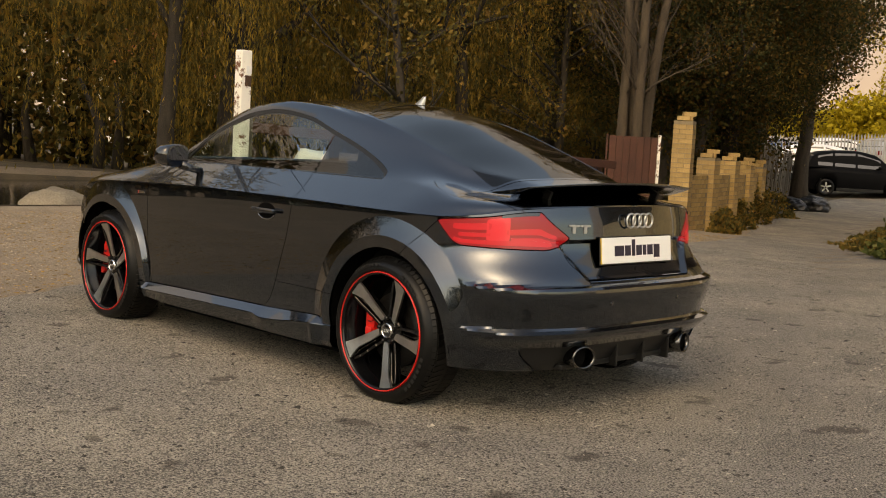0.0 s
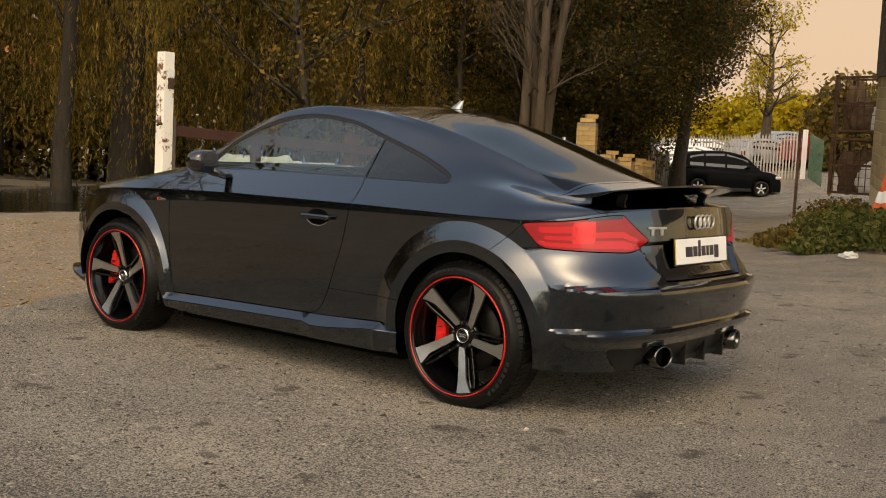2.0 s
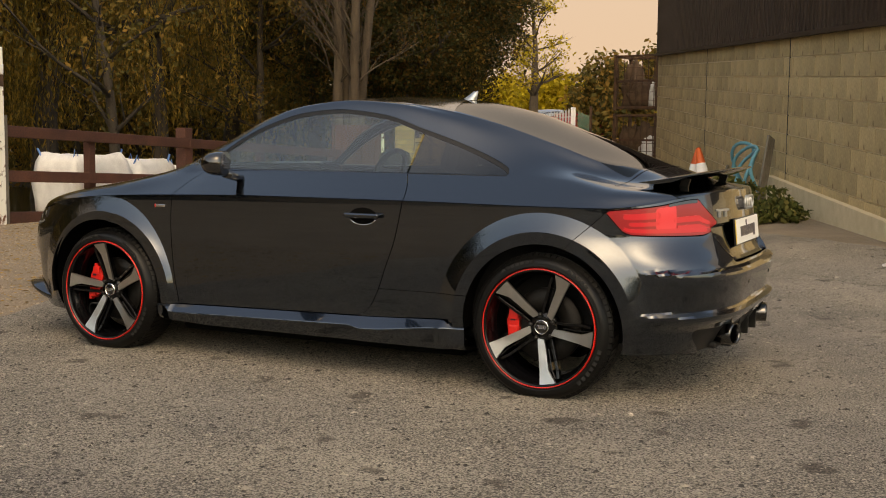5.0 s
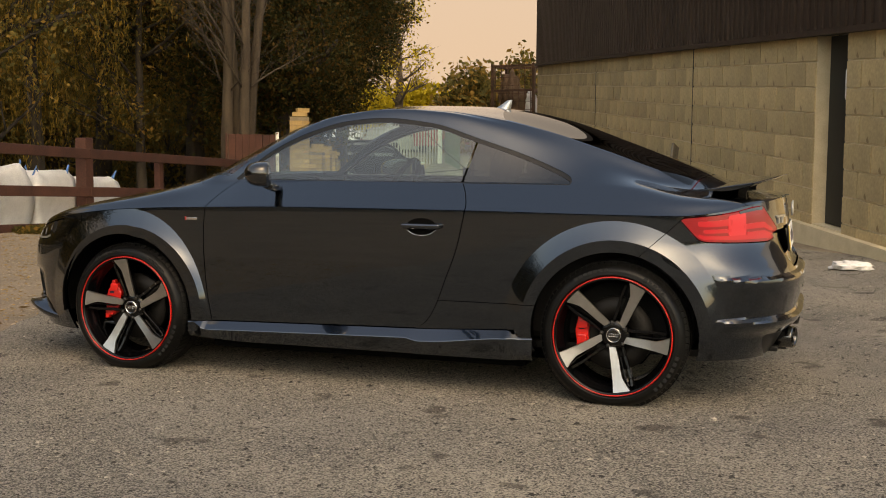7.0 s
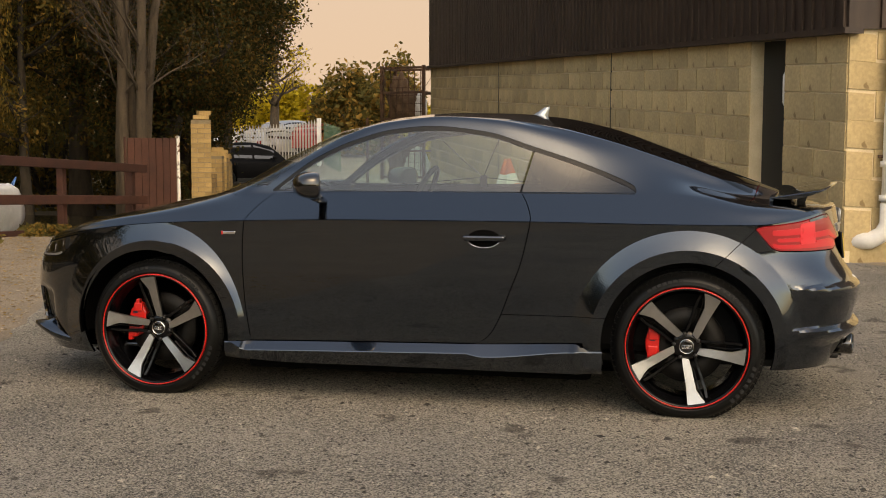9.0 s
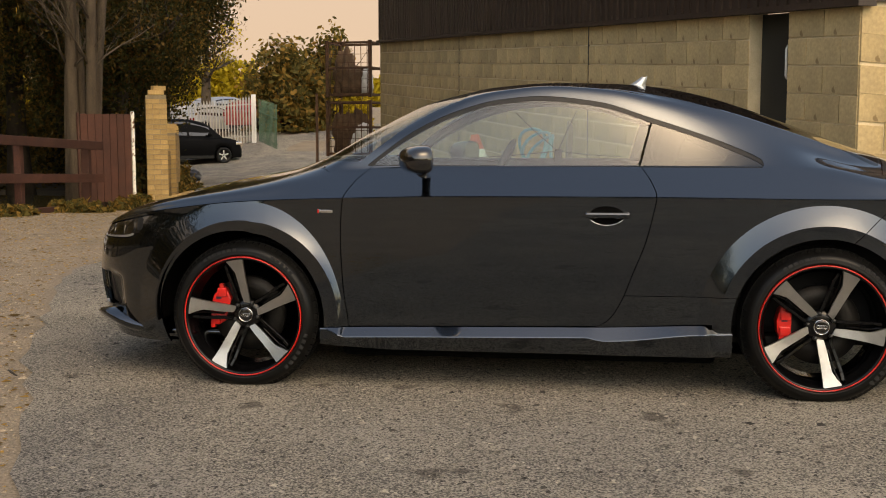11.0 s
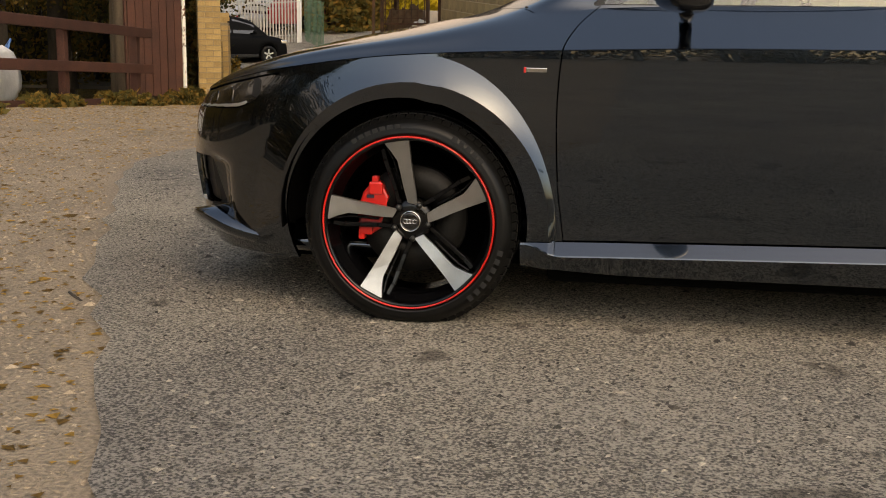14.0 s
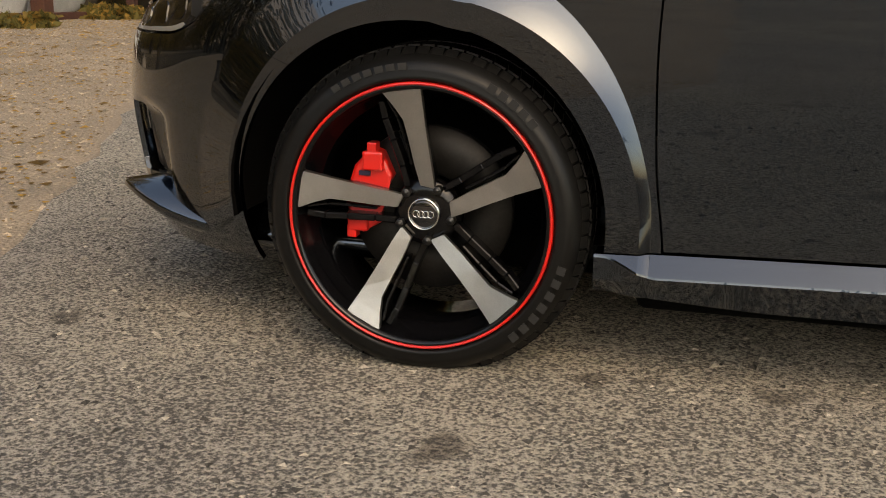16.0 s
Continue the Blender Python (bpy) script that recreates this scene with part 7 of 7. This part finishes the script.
for k in range(n):
    c = P + d * ((k + 0.5) / n)
    ob = new("pale", me)
    ob.parent = pal
    ob.matrix_basis = pose(c.x, c.y, float(ground_z(c.x, c.y)), 0, 0, ang)
for zz in (0.4, 2.0):
    part("rail", beam((P.x + 0.02, P.y + 0.06, float(ground_z(P.x, P.y)) + zz), (Q.x + 0.02, Q.y + 0.06, float(ground_z(Q.x, Q.y)) + zz), 0.04, 0.05), M_GALV, pal)
part("end_post", box_bm(Q.x - 0.10, Q.x + 0.10, Q.y - 0.1, Q.y + 0.1, float(ground_z(Q.x, Q.y)) - 0.1, float(ground_z(Q.x, Q.y)) + 2.45, 0.01), M_WHITE, pal, "white end post")
gg = tagged(new("palisade_gate"), "green steel palisade gate standing open", "gate")
P2, Q2 = Vector((*far(-12.75, 42.2), 0)), Vector((*far(-11.2, 39.6), 0))
d = Q2 - P2
for k in range(16):
    c = P2 + d * ((k + 0.5) / 16)
    ob = new("pale", me_g)
    ob.parent = gg
    ob.matrix_basis = pose(c.x, c.y, float(ground_z(c.x, c.y)) + 0.05, 0, 0, math.degrees(math.atan2(d.y, d.x))) @ Matrix.Diagonal((1, 1, 0.9, 1))
for zz in (0.35, 1.6):
    part("rail", beam((P2.x, P2.y + 0.05, float(ground_z(P2.x, P2.y)) + zz), (Q2.x, Q2.y + 0.05, float(ground_z(Q2.x, Q2.y)) + zz), 0.04, 0.05), M_GREEN, gg)
lp = tagged(new("gate_stop_post"), "slim dark steel post beside the lane", "post")
part("shaft", box_bm(-6.02, -5.95, 25.0, 25.07, -0.6, 2.15, 0.01), M_RUST, lp)

# ---- the wall's blocks, one by one, and the stones of the yard ----
rng = np.random.default_rng(77)
me_cache = {}


def block_mesh(length):
    key = round(length, 2)
    if key not in me_cache:
        me = bpy.data.meshes.new("block")
        b = bmesh.new()
        vs = []
        for s in (0.006, key - 0.006):
            for d in (-0.05, 0.0):
                for z in (0.006, COURSE - 0.006):
                    ch = 0.004 if d == 0.0 else 0.0
                    ss = s + (ch if s < 0.01 else -ch)
                    zz = z + (ch if z < 0.01 else -ch)
                    vs.append(b.verts.new((WALL_D[0] * ss + WALL_N[0] * d, WALL_D[1] * ss + WALL_N[1] * d, zz + RISE * ss)))
        for q in ((0, 1, 3, 2), (4, 6, 7, 5), (0, 4, 5, 1), (2, 3, 7, 6), (0, 2, 6, 4), (1, 5, 7, 3)):
            b.faces.new([vs[i] for i in q])
        bmesh.ops.recalc_face_normals(b, faces=b.faces)
        b.to_mesh(me)
        b.free()
        me.materials.append(M_BLOCK)
        me_cache[key] = me
    return me_cache[key]


count = 0
for s_from, s_to in ((S0, DOOR0), (DOOR1, S1)):
    for r in range(10):
        z = CLAD0 - (r + 1) * COURSE - 0.045
        s = s_from
        first = True
        while s < s_to - 0.05:
            L = BLOCK_L if not (first and r % 2) else BLOCK_L / 2
            L = min(L, s_to - s)
            if s_to - s - L < 0.12:
                L = s_to - s
            first = False
            ob = new("block", block_mesh(L))
            ob.parent = building
            p = wall_pt(s, rng.normal() * 0.0015, z + RISE * s)
            ob.matrix_basis = Matrix.Translation(p)
            s += L
            count += 1
# the near end wall in the same blocks, seen edge on
for r in range(10):
    z = CLAD0 - (r + 1) * COURSE - 0.045
    d = 0.0
    for k in range(7):
        L = BLOCK_L / 2 if (k == 0 and r % 2 == 0) else BLOCK_L
        d -= L
        ob = new("block", block_mesh(L))
        ob.parent = building
        p = wall_pt(S0 - 0.012, d, z + RISE * S0)
        ob.matrix_basis = Matrix.Translation(p) @ Matrix.Rotation(radians(90), 4, "Z") @ pose(0, 0, 0)


def scatter(name, label, n, region, size, mat, seed, lift=0.0, flat=0.5):
    """Many small stones or bits as one mesh."""
    r = np.random.default_rng(seed)
    xy = np.array(region(r, n))
    x, y = xy[0], xy[1]
    z = ground_z(x, y) + lift
    s = size * np.exp(r.normal(size=n) * 0.45)
    base = np.array([(1, 0, 0), (-0.5, 0.87, 0), (-0.5, -0.87, 0), (0.1, 0.1, 0.9)])
    a = r.uniform(0, 6.28, n)
    ca, sa = np.cos(a), np.sin(a)
    jit = r.uniform(0.6, 1.4, (n, 4, 2))
    v = np.empty((n, 4, 3))
    bx, by = base[None, :, 0] * jit[:, :, 0], base[None, :, 1] * jit[:, :, 1]
    v[:, :, 0] = x[:, None] + s[:, None] * (bx * ca[:, None] - by * sa[:, None])
    v[:, :, 1] = y[:, None] + s[:, None] * (bx * sa[:, None] + by * ca[:, None])
    v[:, :, 2] = z[:, None] + s[:, None] * base[None, :, 2] * flat
    tri = np.array([(0, 1, 3), (1, 2, 3), (2, 0, 3)])
    f = (np.arange(n)[:, None, None] * 4 + tri[None]).reshape(-1, 3)
    me = bpy.data.meshes.new(name)
    me.from_pydata(v.reshape(-1, 3).tolist(), [], f.tolist())
    me.materials.append(mat)
    return tagged(new(name, me), label, "stones", kind="stuff")


M_CHIP = material("pale stone chips", ((0.14, 0.12, 0.095), (0.40, 0.355, 0.285), 30.0), 0.9, vary=0.45, vary_by="island")
M_STONE = material("buff gravel stones", ((0.13, 0.10, 0.068), (0.36, 0.285, 0.20), 30.0), 0.9, vary=0.45, vary_by="island")
M_CHIP_DARK = material("dark grit", ((0.02, 0.018, 0.015), (0.07, 0.06, 0.05), 30.0), 0.9, vary=0.4, vary_by="island")
M_LEAF_LITTER = leaf_material("fallen leaves", (0.10, 0.06, 0.02), (0.22, 0.13, 0.04), (0.40, 0.24, 0.06))


def on_tar(r, n):
    x, y = r.uniform(-3.5, 6.5, 4 * n), r.uniform(-3.4, 9, 4 * n)
    ok = (x > tar_left(y) + 0.1) & (x < tar_right(y) - 0.1)
    return x[ok][:n], y[ok][:n]


def on_gravel(r, n):
    x, y = r.uniform(-7.5, 0.5, 5 * n), r.uniform(-4, 14, 5 * n)
    ok = x < tar_left(y) - 0.02
    return x[ok][:n], y[ok][:n]


scatter("tarmac_grit", "pale stone chips strewn over the tarmac", 45000, on_tar, 0.0048, M_CHIP, 1, 0.006)
scatter("dark_grit", "dark grit strewn over the tarmac", 34000, on_tar, 0.0052, M_CHIP_DARK, 2, 0.006)
scatter("gravel", "loose stones on the trodden earth", 90000, on_gravel, 0.0062, M_STONE, 3, 0.0)
scatter("leaf_litter", "fallen brown leaves on the gravel", 20000, on_gravel, 0.011, M_LEAF_LITTER, 4, 0.004, 0.25)
stick = tagged(new("stick"), "short dark stick lying on the gravel", "stick")
part("twig", tube_bm([(-1.22, -0.70, 0.012), (-1.17, -0.76, 0.013), (-1.12, -0.81, 0.012)], [0.006, 0.007, 0.005], 6), M_BARK_DARK, stick)
